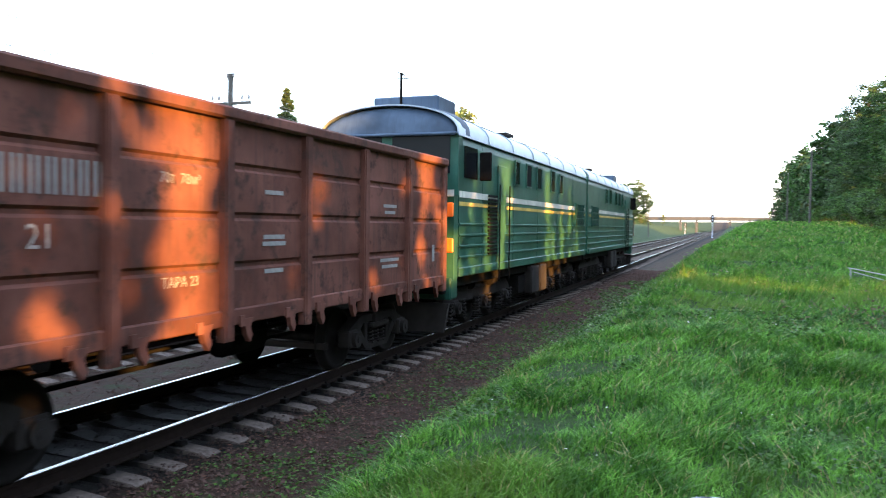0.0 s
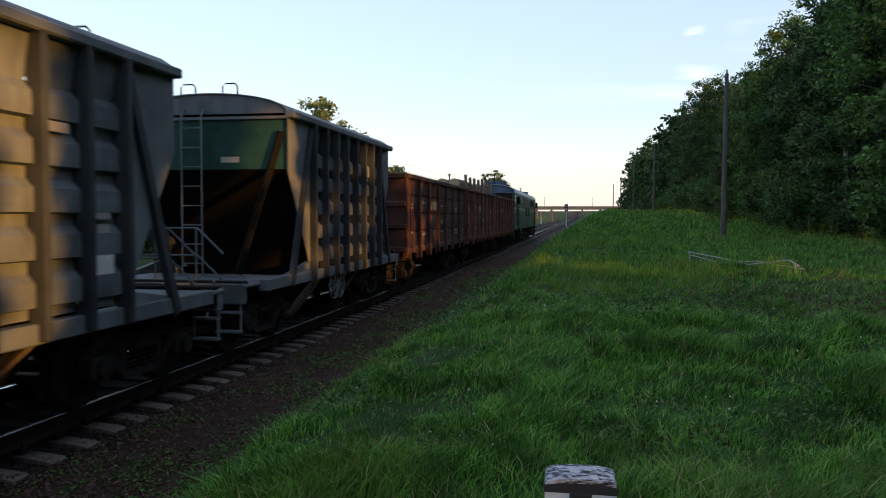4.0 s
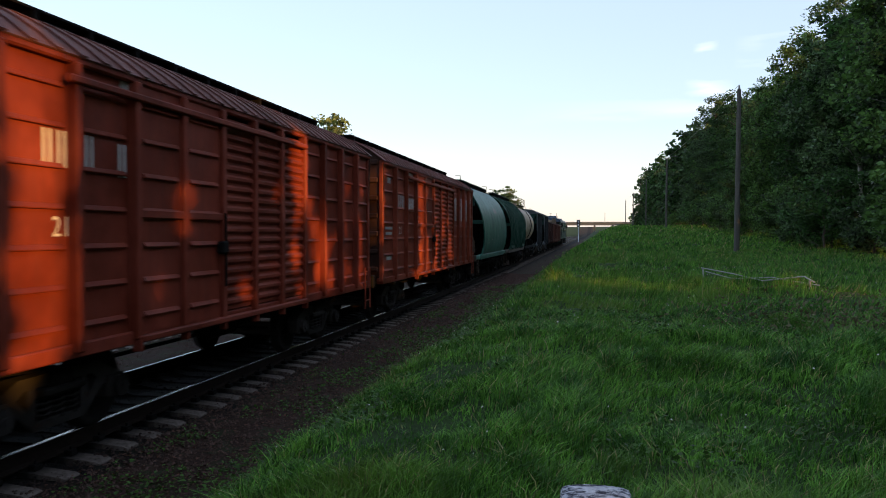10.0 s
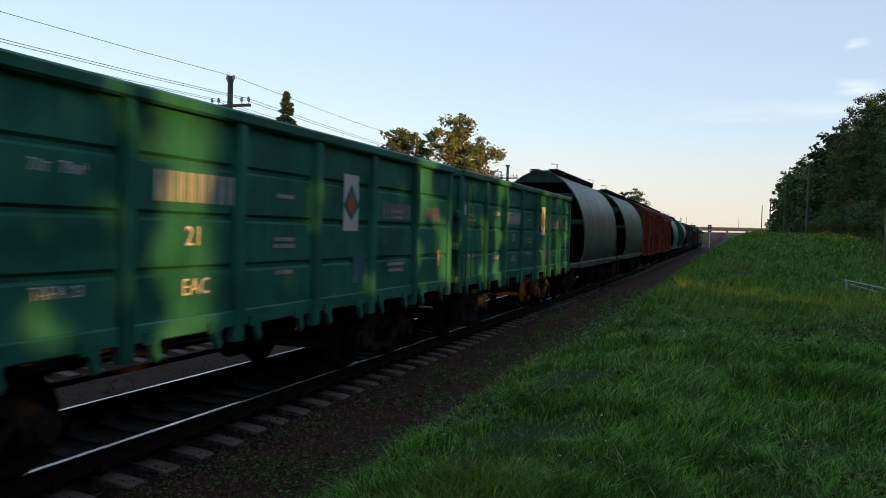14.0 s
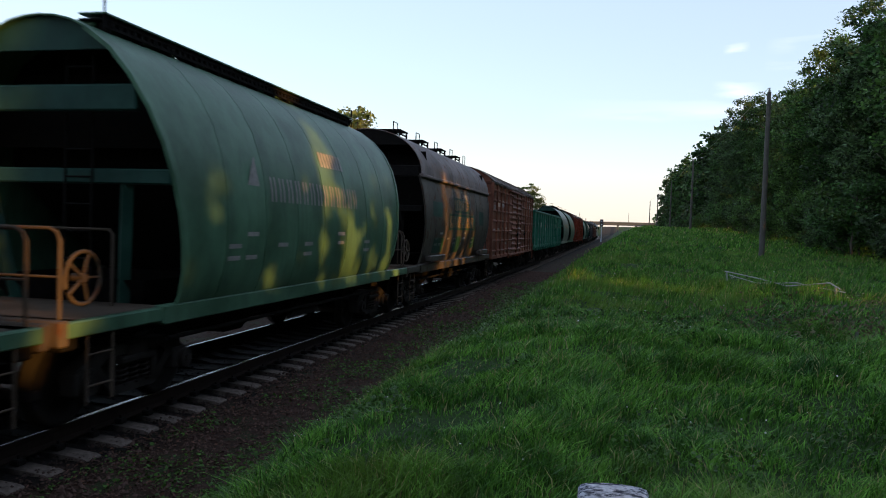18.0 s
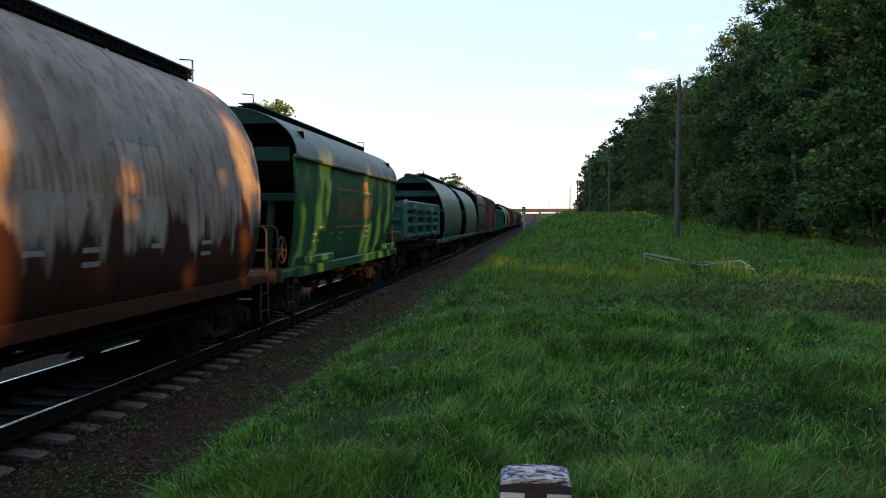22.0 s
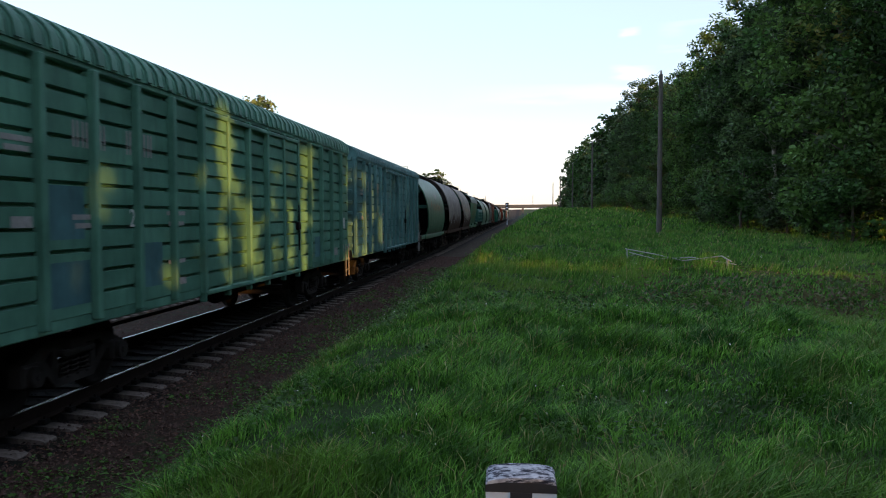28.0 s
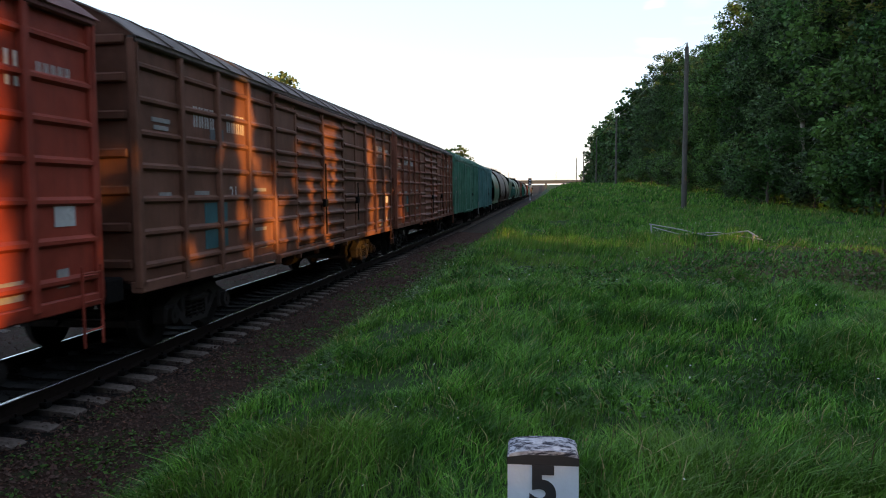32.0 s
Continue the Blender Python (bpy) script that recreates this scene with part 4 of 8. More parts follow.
                    b.tube([(x, y0, zz), (x + rng.uniform(-.05, .05), (y0 + y1) / 2, zz + 0.04), (x + rng.uniform(-.05, .05), y1, zz)], r, 12, r * 0.85, False)
                    log = part("log", b, M_LOG, root, "rough-barked pine log")
                    c = Build()
                    c.tube([(x, y0 - 0.004, zz), (x, y0 + 0.01, zz)], r * 0.98, 12)
                    part("log_end", c, M_LOGEND, log)
        ys = [-h + 0.5 + (L - 1.0) * k / 7 for k in range(8)]
        for s in (1, -1):
            for k, y in enumerate(ys):
                b = Build()
                b.tube([(s * 1.36, y, 2.6), (s * 1.34, y + rng.uniform(-.05, .05), 4.16 + rng.uniform(-0.08, 0.08))], 0.075, 10, 0.065)
                part("stake", b, M_LOG, root, "upright round timber stake")
            b = Build()
            for k in range(7):
                b.tube([(s * 1.36, ys[k], 4.02), (s * 1.36, (ys[k] + ys[k + 1]) / 2, 3.95), (s * 1.36, ys[k + 1], 4.02)], 0.008, 4)
            part("binding_wire", b, M_WIRE, root)
    return root


# -- covered vans --
def boxcar(s0, s1, body, roof_mat, label, style, eave, ridge, patches=(), brand=None, panels=None):
    root, L = vehicle("boxcar", label, "boxcar", s0, s1)
    h, w, zb = L / 2, 1.47, 1.10
    underframe(root, L + 0.95, h - 2.35, body)
    fl = Build()
    fl.box(-w + 0.02, w - 0.02, -h + 0.02, h - 0.02, 1.04, 1.14)
    part("floor", fl, M_BLACK, root)
    beads = {"old": 7, "new": 7, "green": 11}[style]
    dz = (eave - 0.14 - zb) / beads

    def bead_prof(count, d, bulge, width, flat=0.35):
        pr = [(w, zb)]
        for k in range(count):
            z = zb + d * (k + 0.5)
            pr += [(w, z - width), (w + bulge, z - width * flat), (w + bulge, z + width * flat), (w, z + width)]
        return pr + [(w, eave - 0.08)]
    wall_prof = bead_prof(beads, dz, 0.050, 0.055) if style != "green" else bead_prof(beads, dz, 0.060, 0.45 * dz, 0.88)
    pitch = 0.255 if style == "new" else 0.145
    louv = int((eave - 0.3 - zb) / pitch)
    door_prof = [(w + 0.03, zb + 0.05)]
    for k in range(louv):
        z = zb + 0.1 + k * pitch
        if style == "new":
            door_prof += [(w + 0.03, z), (w + 0.095, z + 0.035), (w + 0.100, z + 0.075), (w + 0.05, z + 0.120), (w + 0.03, z + 0.19)]
        else:
            door_prof += [(w + 0.03, z), (w + 0.075, z + 0.04), (w + 0.075, z + 0.08), (w + 0.03, z + 0.115)]
    door_prof += [(w + 0.03, eave - 0.16)]
    n = panels or {"old": 12, "new": 13, "green": 15}[style]
    step = L / n
    if style == "old":
        doors, louvers = {3: "plain", 4: "plain"}, {5, 6, 7}
    elif style == "new":
        doors, louvers = {4: "plain", 8: "plain"}, {5, 6, 7}
    else:
        doors, louvers = {8: "plain", 9: "plain", 5: "plain"}, set()
    for s in (1, -1):
        def flip(pr):
            return pr if s > 0 else [(-x, z) for x, z in pr][::-1]
        me = Build().sheet_y(flip(wall_prof), -step / 2 + 0.04, step / 2 - 0.04, 0.012, False)
        if style == "old":
            me = Build().sheet_y(flip([(w, zb), (w, eave - 0.08)]), -step / 2 + 0.04, step / 2 - 0.04, 0.012, False)
            for k in range(beads):
                z = zb + dz * (k + 0.5)
                me.sheet_y(flip([(w, z - 0.022), (w + 0.038, z - 0.016), (w + 0.042, z - 0.006), (w + 0.012, z + 0.034), (w, z + 0.040)]), -step / 2 + 0.14, step / 2 - 0.14, 0.012, False)
        me = me.mesh("wall_panel")
        leaf = 0.75 if style == "new" else 0.5
        md = Build().sheet_y(flip(door_prof), -step * leaf + 0.04, step * leaf - 0.04, 0.02, False).mesh("louvred_panel")
        for k in range(n):
            y = -h + step * (k + 0.5)
            if k in louvers:
                if style != "new":
                    part("louvred_panel", md, body, root, at=(0, y, 0))
                elif k != 6:
                    part("louvred_panel", md, body, root, at=(0, y + (0.25 * step if k == 5 else -0.25 * step), 0), label="ribbed sliding door leaf")
            elif k in doors:
                d = part("door", me, body, root, at=(s * 0.05, y, 0))
                if s > 0:
                    brace = shared(("door_brace", step), lambda: Build().box(w + 0.0, w + 0.055, -step / 2 + 0.05, step / 2 - 0.05, -0.05, 0.05, 0.012))
                    for z in (2.45,) if style == "old" else (2.05, 2.80):
                        part("door_brace", brace, body, d, at=(0, 0, z))
                    if k == max(doors):
                        b = Build()
                        b.box(w + 0.03, w + 0.13, step / 2 - 0.2, step / 2 - 0.02, 1.95, 2.12, 0.02)
                        b.tube([(w + 0.09, step / 2 - 0.05, 1.5), (w + 0.09, step / 2 - 0.05, 2.5)], 0.018, 6)
                        part("door_latch", b, M_BLACK, d)
            else:
                part("wall_panel", me, body, root, at=(0, y, 0))
        po = Build()
        x0, x1 = sorted((s * (w - 0.02), s * (w + 0.075)))
        if style != "new":
            x0, x1 = sorted((s * (w - 0.02), s * (w + (0.150 if style == "green" else 0.115))))
        po.box(x0, x1, -0.055, 0.055, zb - 0.06, eave - 0.08, 0.014)
        pm = po.mesh("wall_post")
        for k in range(1, n):
            if not ({k - 1, k} <= louvers and style == "new"):
                part("wall_post", pm, body, root, at=(0, -h + step * k, 0))
        if style == "new":
            part("door_post", pm, body, root, at=(s * 0.035, -h + 6.5 * step, 0))
            if s > 0:
                b = Build().tube([(w + 0.13, -h + 6.5 * step + 0.05, 1.3), (w + 0.13, -h + 6.5 * step + 0.05, 2.9)], 0.02, 6)
                b.box(w + 0.08, w + 0.16, -h + 6.5 * step - 0.12, -h + 6.5 * step + 0.14, 1.92, 2.10, 0.02)
                part("door_lock", b, M_BLACK, root, "black door lock rod")
        for k in (-1, 1):
            c = Build()
            x0, x1 = sorted((s * (w - 0.05), s * (w + 0.05)))
            c.box(x0, x1, k * (h - 0.05) - 0.07, k * (h - 0.05) + 0.07, zb - 0.06, eave - 0.04, 0.015)
            part("corner_post", c, body, root)
        sl = Build()
        x0, x1 = sorted((s * (w - 0.12), s * (w + 0.05)))
        sl.box(x0, x1, -h, h, zb - 0.12, zb + 0.03, 0.015)
        part("side_sill", sl, body, root)
        t = Build()
        x0, x1 = sorted((s * (w - 0.05), s * (w + 0.08)))
        t.box(x0, x1, -h, h, eave - 0.10, eave, 0.02)
        part("cant_rail", t, body if style != "new" else roof_mat, root)
        # door rails
        dk = sorted(list(doors) + list(louvers))
        y0, y1 = -h + step * dk[0], -h + step * (dk[-1] + 1)
        r = Build()
        x0, x1 = sorted((s * (w + 0.06), s * (w + 0.15)))
        zr = eave - 0.30 if style == "old" else eave - 0.2
        r.box(x0, x1, y0 - (1.2 if style == "old" else 0), y1, zr, zr + 0.08, 0.015)
        part("upper_door_rail", r, body, root)
        part("lower_door_rail", Build().box(x0, x1, y0, y1, zb - 0.10, zb - 0.02, 0.015), body, root)
        if s > 0:
            br = shared(("rail_bracket", style, eave), lambda: Build().box(w + 0.02, w + 0.13, -0.03, 0.03, zb - 0.2, zb - 0.02, 0.01))
            for k in range(dk[0], dk[-1] + 2):
                part("rail_bracket", br, body, root, at=(0, -h + step * k, 0))
    # roof
    arc, k = [], 16
    half = w + 0.10
    for i in range(k + 1):
        a = math.pi * i / k
        c = math.cos(a)
        if style == "green":
            arc.append((half * (abs(c) ** 0.75) * (1 if c > 0 else -1), eave - 0.02 + (ridge - eave) * math.sin(a) ** 0.75))
        else:
            q = 1 - 2 * i / k
            arc.append((half * q, eave - 0.02 + (ridge - eave) * (1 - abs(q) ** 2.2)))
    nr = int(L / 0.30) if style == "green" else int(L / 0.36) if style == "old" else max(8, int(L / 0.95))
    sr = (L + 0.12) / nr
    b = Build().sheet_y(arc, -sr / 2 + 0.012, sr / 2 - 0.012, 0.02, True)
    if style == "green":
        b.sheet_y([(x * 1.015, z + 0.022) for x, z in arc], -sr * 0.22, sr * 0.22, 0.02, True)
    rm = b.mesh("roof_panel")
    for i in range(nr):
        part("roof_panel", rm, roof_mat, root, at=(0, -h - 0.06 + sr * (i + 0.5), 0))
    if style != "green":
        seam = Build().sheet_y([(x * 1.012, z + 0.018) for x, z in arc], -0.03 if style != "old" else -0.05, 0.03 if style != "old" else 0.05, 0.02, True).mesh("roof_seam")
        for i in range(1, nr):
            part("roof_seam", seam, roof_mat, root, at=(0, -h - 0.06 + sr * i, 0))
    if style == "old":
        g = Build()
        for x in (-0.42, -0.14, 0.14, 0.42):
            g.box(x - 0.11, x + 0.11, -h + 0.6, h - 0.6, ridge + 0.06, ridge + 0.09)
        part("roof_walkway", g, M_BLACK, root)
        sup = shared(("walkway_bracket", ridge), lambda: Build().box(-0.55, 0.55, -0.03, 0.03, ridge - 0.1, ridge + 0.07))
        for i in range(12):
            part("walkway_bracket", sup, M_BLACK, root, at=(0, -h + 0.8 + (L - 1.6) * i / 11, 0))
    for k in (-1, 1):
        e = Build()
        pts = [(-w, zb)] + [(w, zb)] + [(x * 0.985, z - 0.02) for x, z in arc]
        e.slab_y(pts, k * (h - 0.06), k * (h - 0.02))
        # old vans get the end paint with the shade already in it
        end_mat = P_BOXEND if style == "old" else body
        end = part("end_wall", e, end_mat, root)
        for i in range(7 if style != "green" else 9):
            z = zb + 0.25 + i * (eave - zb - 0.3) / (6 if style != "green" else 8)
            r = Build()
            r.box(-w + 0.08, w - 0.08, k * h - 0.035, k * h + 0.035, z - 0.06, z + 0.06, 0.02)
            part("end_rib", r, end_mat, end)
    part("ladder", shared(("ladder", 0.9), lambda: ladder_build(0.9)), M_MARK_DIM if style == "green" else body, root, at=(w + 0.10, h - 0.5, 0.55))
    # markings
    x = w + (0.006 if style != "green" else 0.062)
    if style == "old":
        words(root, "21", -h + 1.9, 2.20, 0.2, M_MARK, x + 0.001)
        marks(root, letters(-h + 1.7, 3.05, 0.36, 4, 0.15, 0.06) + letters(-h + 2.9, 3.02, 0.36, 4, 0.15, 0.06), M_MARK, x)
        marks(root, [(-h + 0.7, 2.35, 0.7, 0.07), (-h + 0.7, 2.22, 0.6, 0.07), (-h + 0.7, 1.6, 0.5, 0.1), (-h + 3.1, 3.9, 0.45, 0.22), (-h + 3.1, 3.75, 0.45, 0.05),
                     (-h + 4.4, 2.05, 0.5, 0.05), (-h + 4.4, 1.95, 0.5, 0.05), (-h + 4.4, 1.8, 0.55, 0.05), (-h + 4.4, 1.6, 0.5, 0.05), (-h + 0.7, 3.55, 0.3, 0.14)], M_MARK_DIM, x)
    else:
        words(root, "20" if style == "green" else "21", -h + 3.1, 2.12, 0.24, M_MARK, x + 0.001)
        marks(root, letters(-h + 1.75, eave - 0.85, 0.30, 4, 0.14, 0.05) + letters(-h + 2.95, eave - 0.85, 0.30, 4, 0.14, 0.05), M_MARK if style == "new" else M_MARK_DIM, x)
        marks(root, [(-h + 0.7, eave - 1.0, 0.5, 0.06), (-h + 0.7, eave - 1.1, 0.4, 0.06), (-h + 0.75, 2.2, 0.35, 0.12), (-h + 1.9, 2.25, 0.5, 0.06), (-h + 1.9, 2.15, 0.4, 0.06), (-h + 4.3, 2.3, 0.6, 0.06),
                     (-h + 4.3, 2.15, 0.5, 0.06), (-h + 4.3, 1.6, 0.55, 0.06), (-h + 4.4, 1.3, 0.4, 0.1), (h - 0.7, 1.35, 0.2, 0.2), (h - 1.6, 1.30, 0.5, 0.2)], M_MARK_DIM, x)
        marks(root, [(h - 0.62, 2.05, 0.36, 0.30)], M_MARK, x, "label_plate")
    if brand == "big":
        marks(root, letters(h - 4.13, 3.1, 0.85, 3, 0.55, 0.63), M_MARK, x + 0.031, "lettering")
        marks(root, letters(h - 0.85, 3.55, 0.22, 4, 0.1, 0.05), M_MARK, x, "lettering")
    elif brand == "lease":
        b = [(h - 2.35, eave - 0.50 - 0.13 * i, 0.42, 0.07) for i in range(3)]
        marks(root, b, M_MARK, x, "emblem")
        marks(root, letters(h - 1.95, eave - 0.75, 0.34, 3, 0.22, 0.07), M_MARK, x, "lettering")
        marks(root, letters(h - 0.95, eave - 0.72, 0.18, 5, 0.08, 0.04), M_MARK, x, "lettering")
    for y, z, pw, ph, mat in patches:
        marks(root, [(y, z, pw, ph)], mat, x - 0.003, "paint_patch")
    return root


# -- covered hoppers --
HOP_PROF = [(1.44, 1.16), (1.54, 1.32), (1.63, 1.62), (1.67, 1.95), (1.675, 2.30), (1.64, 2.72), (1.555, 3.12), (1.42, 3.50), (1.21, 3.86), (0.95, 4.16), (0.62, 4.40)]
EAVE_PROF = [(1.22, 1.20), (1.34, 1.62), (1.44, 2.10), (1.51, 2.60), (1.55, 3.10), (1.56, 3.56)]


BARREL_PROF = [(1.36, 1.20), (1.48, 1.55), (1.57, 1.95), (1.61, 2.35), (1.60, 2.75), (1.55, 3.12), (1.47, 3.42)]


def handrail_build():
    b = Build()
    b.tube([(0, 0, 1.2), (0, 0, 2.0), (0.04, 0, 2.08), (0.12, 0, 2.12), (0.8, 0, 2.12), (0.88, 0, 2.08), (0.92, 0, 2.0), (0.92, 0, 1.2)], 0.02, 7)
    b.tube([(0, 0, 1.65), (0.92, 0, 1.65)], 0.014, 6)
    return b


def brake_wheel_build():
    b = Build()
    pts = [(0, 0.27 * math.cos(a), 0.27 * math.sin(a)) for a in (2 * math.pi * k / 20 for k in range(21))]
    b.tube(pts, 0.022, 6, caps=False)
    for k in range(5):
        a = 2 * math.pi * k / 5
        b.bar((0, 0, 0), (0, 0.27 * math.cos(a), 0.27 * math.sin(a)), 0.03, 0.02)
    b.tube([(-0.12, 0, 0), (0.03, 0, 0)], 0.045, 8)
    return b


def hopper(s0, s1, skin, roof, frame_mat, end_mat, label, style="smooth", over=1.55, brand=None, marks_mat=None, rise=1.0, full=False):
    root, L = vehicle("hopper_wagon", label, "hopper wagon", s0, s1)
    h = L / 2
    E = h + over                       # end of the frame
    underframe(root, 2 * E - 0.3, E - 1.75, frame_mat, 2 * E - 0.25)
    eave = style in ("eave", "rusty_eave")
    prof = (BARREL_PROF if style == "rusty_eave" else EAVE_PROF) if eave else HOP_PROF
    prof = [(x, z if z < 2.4 else 2.4 + (z - 2.4) * rise) for x, z in prof]
    n = 8
    step = L / n

    def tap(z):
        return min(0.30, max(-0.30, 0.24 * (z - 2.45)))

    def shear(b, k, keep=None):
        b.v = [(x, y + k * tap(z), z) if keep is None or (y > keep) == (k > 0) else (x, y, z) for x, y, z in b.v]
        return b
    for s in (1, -1):
        pr = prof if s > 0 else [(-x, z) for x, z in prof][::-1]
        me = Build().sheet_y(pr, -step / 2 + 0.010, step / 2 - 0.010, 0.015, True).mesh("body_panel")
        for k in range(1, n - 1):
            part("body_panel", me, skin, root, at=(0, -h + step * (k + 0.5), 0))
        for k in (-1, 1):
            b = Build().sheet_y(pr, -step / 2 + 0.006, step / 2 - 0.006, 0.015, True)
            part("body_panel", shear(b, k, 0.0), skin, root, at=(0, k * (h - step / 2), 0))
        seam_pr = [(x * 0.996, z) for x, z in pr]
        sm = Build().sheet_y(seam_pr, -0.03, 0.03, 0.012, True).mesh("body_seam")
        for k in range(1, n):
            part("body_seam", sm, skin, root, at=(0, -h + step * k, 0))
        if style == "ribbed":
            rp = [(x + s * 0.085, z) for x, z in (pr if s > 0 else pr)]
            rib = Build().sheet_y(rp, -0.045, 0.045, 0.09, False).mesh("body_rib")
            for k in range(11):
                part("body_rib", rib, skin, root, at=(0, -h + 0.25 + (L - 0.5) * k / 10, 0))
        lip = [(x * 1.012, z) for x, z in pr]
        for k in (-1, 1):
            part("end_lip", shear(Build().sheet_y(lip, -0.05, 0.05, 0.05, True), k), skin, root, at=(0, k * (h - 0.03), 0))
        # solebar
        b = Build()
        x0, x1 = sorted((s * 1.36, s * 1.52))
        b.box(x0, x1, -h, h, 1.02, 1.24, 0.015)
        b.box(x0, x1 - s * 0.03, -E + 0.1, -h, 1.06, 1.22, 0.015)
        b.box(x0, x1 - s * 0.03, h, E - 0.1, 1.06, 1.22, 0.015)
        part("solebar", b, frame_mat, root)
        if style in ("ribbed", "eave", "rusty_eave"):
            for y0, y1 in ((-h + 0.5, -h + 2.4), (h - 2.0, h - 0.3)):
                b = Build()
                x0, x1 = sorted((s * 1.50, s * 1.66))
                b.box(x0, x1, y0, y1, 1.30, 1.46, 0.02)
                part("side_box", b, skin if style != "rusty_eave" else frame_mat, root)
    # roof
    if eave:
        ze, xe = prof[-1][1] + 0.04, prof[-1][0] + 0.06
        arc = [(xe * math.cos(a), ze + (4.62 - 3.60) * rise * math.sin(a)) for a in (math.pi * i / 18 for i in range(19))]
        nr = 8
        rs = (L + 0.5) / nr
        rm = Build().sheet_y(arc, -rs / 2 + 0.006, rs / 2 - 0.006, 0.02, True).mesh("roof_panel")
        for k in range(nr):
            part("roof_panel", rm, roof, root, at=(0, -h - 0.25 + rs * (k + 0.5), 0))
        for s in (1, -1):
            b = Build()
            x0, x1 = sorted((s * (xe - 0.09), s * (xe + 0.04)))
            b.box(x0, x1, -h - 0.24, h + 0.24, ze - 0.08, ze + 0.01, 0.02)
            part("eaves_rail", b, roof, root)
        top = ze + 1.02 * rise
    else:
        zt = prof[-1][1] - 4.40
        arc = [(x, z + zt) for x, z in ((0.62, 4.40), (0.40, 4.50), (0.2, 4.545), (0, 4.56), (-0.2, 4.545), (-0.40, 4.50), (-0.62, 4.40))]
        part("roof_ridge", Build().sheet_y(arc, -h - 0.29, h + 0.29, 0.02, True), roof, root)
        top = 4.56 + zt
    if style in ("rusty_eave", "rusty"):
        hm = shared(("roof_hatch", top), lambda: Build().tube([(0, 0, top - 0.2), (0, 0, top + 0.05)], 0.34, 18).tube([(0, 0, top + 0.03), (0, 0, top + 0.08)], 0.38, 18).box(-0.2, 0.60, -0.42, 0.42, top + 0.09, top + 0.12, 0.008).box(0.54, 0.58, -0.40, -0.35, top - 0.25, top + 0.1).box(0.54, 0.58, 0.35, 0.40, top - 0.25, top + 0.1).box(0.54, 0.57, -0.40, 0.40, top - 0.02, top + 0.02))
        for k in range(4):
            part("roof_hatch", hm, M_BLACK, root, at=(0, -h + L * (k + 0.5) / 4, 0))
        lp = shared(("grab_loop", top), lambda: Build().tube([(0.62, -0.2, top - 0.25), (0.62, -0.2, top + 0.22), (0.62, 0.2, top + 0.22), (0.62, 0.2, top - 0.25)], 0.015, 6))
        for k in range(5):
            part("grab_loop", lp, M_BLACK, root, at=(0, -h + 0.3 + (L - 0.6) * k / 4, 0))
    else:
        for x in (-0.36, 0.36):
            b = Build()
            b.box(x - 0.17, x + 0.17, -h + 0.15, h - 0.15, top + 0.03, top + 0.05)
            for k in range(14):
                y = -h + 0.3 + (L - 0.6) * k / 13
                b.box(x - 0.16, x + 0.16, y - 0.02, y + 0.02, top - 0.16, top + 0.05)
            for k in range(60):
                y = -h + 0.2 + (L - 0.4) * k / 59
                b.box(x + 0.14, x + 0.165, y - 0.035, y + 0.035, top - 0.06, top + 0.09)
            b.box(x + 0.14, x + 0.16, -h + 0.15, h - 0.15, top - 0.06, top - 0.02)
            b.box(x + 0.14, x + 0.16, -h + 0.15, h - 0.15, top + 0.055, top + 0.075)
            wk = part("roof_walkway", b, M_BLACK, root)
            part("walkway_edge", Build().box(x - 0.15, x + 0.20, -h + 0.12, h - 0.12, top + 0.09, top + 0.11), roof, wk)
        hm = shared(("hatch_cover", top), lambda: Build().box(-0.34, 0.34, -0.9, 0.9, top - 0.05, top + 0.07, 0.03))
        for k in range(4):
            part("hatch_cover", hm, roof, root, at=(0, -h + L * (k + 0.5) / 4, 0))
        for y in (-h + 0.15, h - 0.15):
            b = Build()
            b.tube([(0.54, y, top - 0.1), (0.54, y, top + 0.28), (0.30, y, top + 0.30)], 0.016, 6)
            part("walkway_rail", b, M_BLACK, root)
    # ends
    zg = prof[-1][1] + 0.60 * rise if eave else 4.02 * (0.5 + 0.5 * rise)
    if full:
        zg = 2.95
    gable = [(x, z) for x, z in ([p for p in arc if p[1] > zg] if eave else ([p for p in prof if p[1] > zg - 0.1] + arc[1:-1] + [(-x, z) for x, z in prof if z > zg - 0.1][::-1]))]
    for k in (-1, 1):
        b = Build()
        b.slab_y([(x * 0.985, z - 0.01) for x, z in gable], k * (h + 0.18), k * (h + 0.22))
        part("gable_plate", b, end_mat, root)
        b = Build()
        wtop, wbot = float(np.interp(zg, [p[1] for p in prof], [p[0] for p in prof])) - 0.05, 0.95
        ys, ye = k * (h - 0.55), k * (h - 2.6)
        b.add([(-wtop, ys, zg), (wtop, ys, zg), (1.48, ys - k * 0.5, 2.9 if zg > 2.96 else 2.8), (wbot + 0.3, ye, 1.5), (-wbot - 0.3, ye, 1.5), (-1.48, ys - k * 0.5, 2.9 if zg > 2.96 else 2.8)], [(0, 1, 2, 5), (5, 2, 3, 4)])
        # black paint gives the end recess its deep shade
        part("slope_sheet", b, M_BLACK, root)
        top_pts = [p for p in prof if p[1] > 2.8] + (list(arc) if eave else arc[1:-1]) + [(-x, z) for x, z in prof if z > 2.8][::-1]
        # added black slab closes the body and stands for the dark inside
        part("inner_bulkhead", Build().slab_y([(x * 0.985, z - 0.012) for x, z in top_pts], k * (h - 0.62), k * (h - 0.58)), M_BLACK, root)
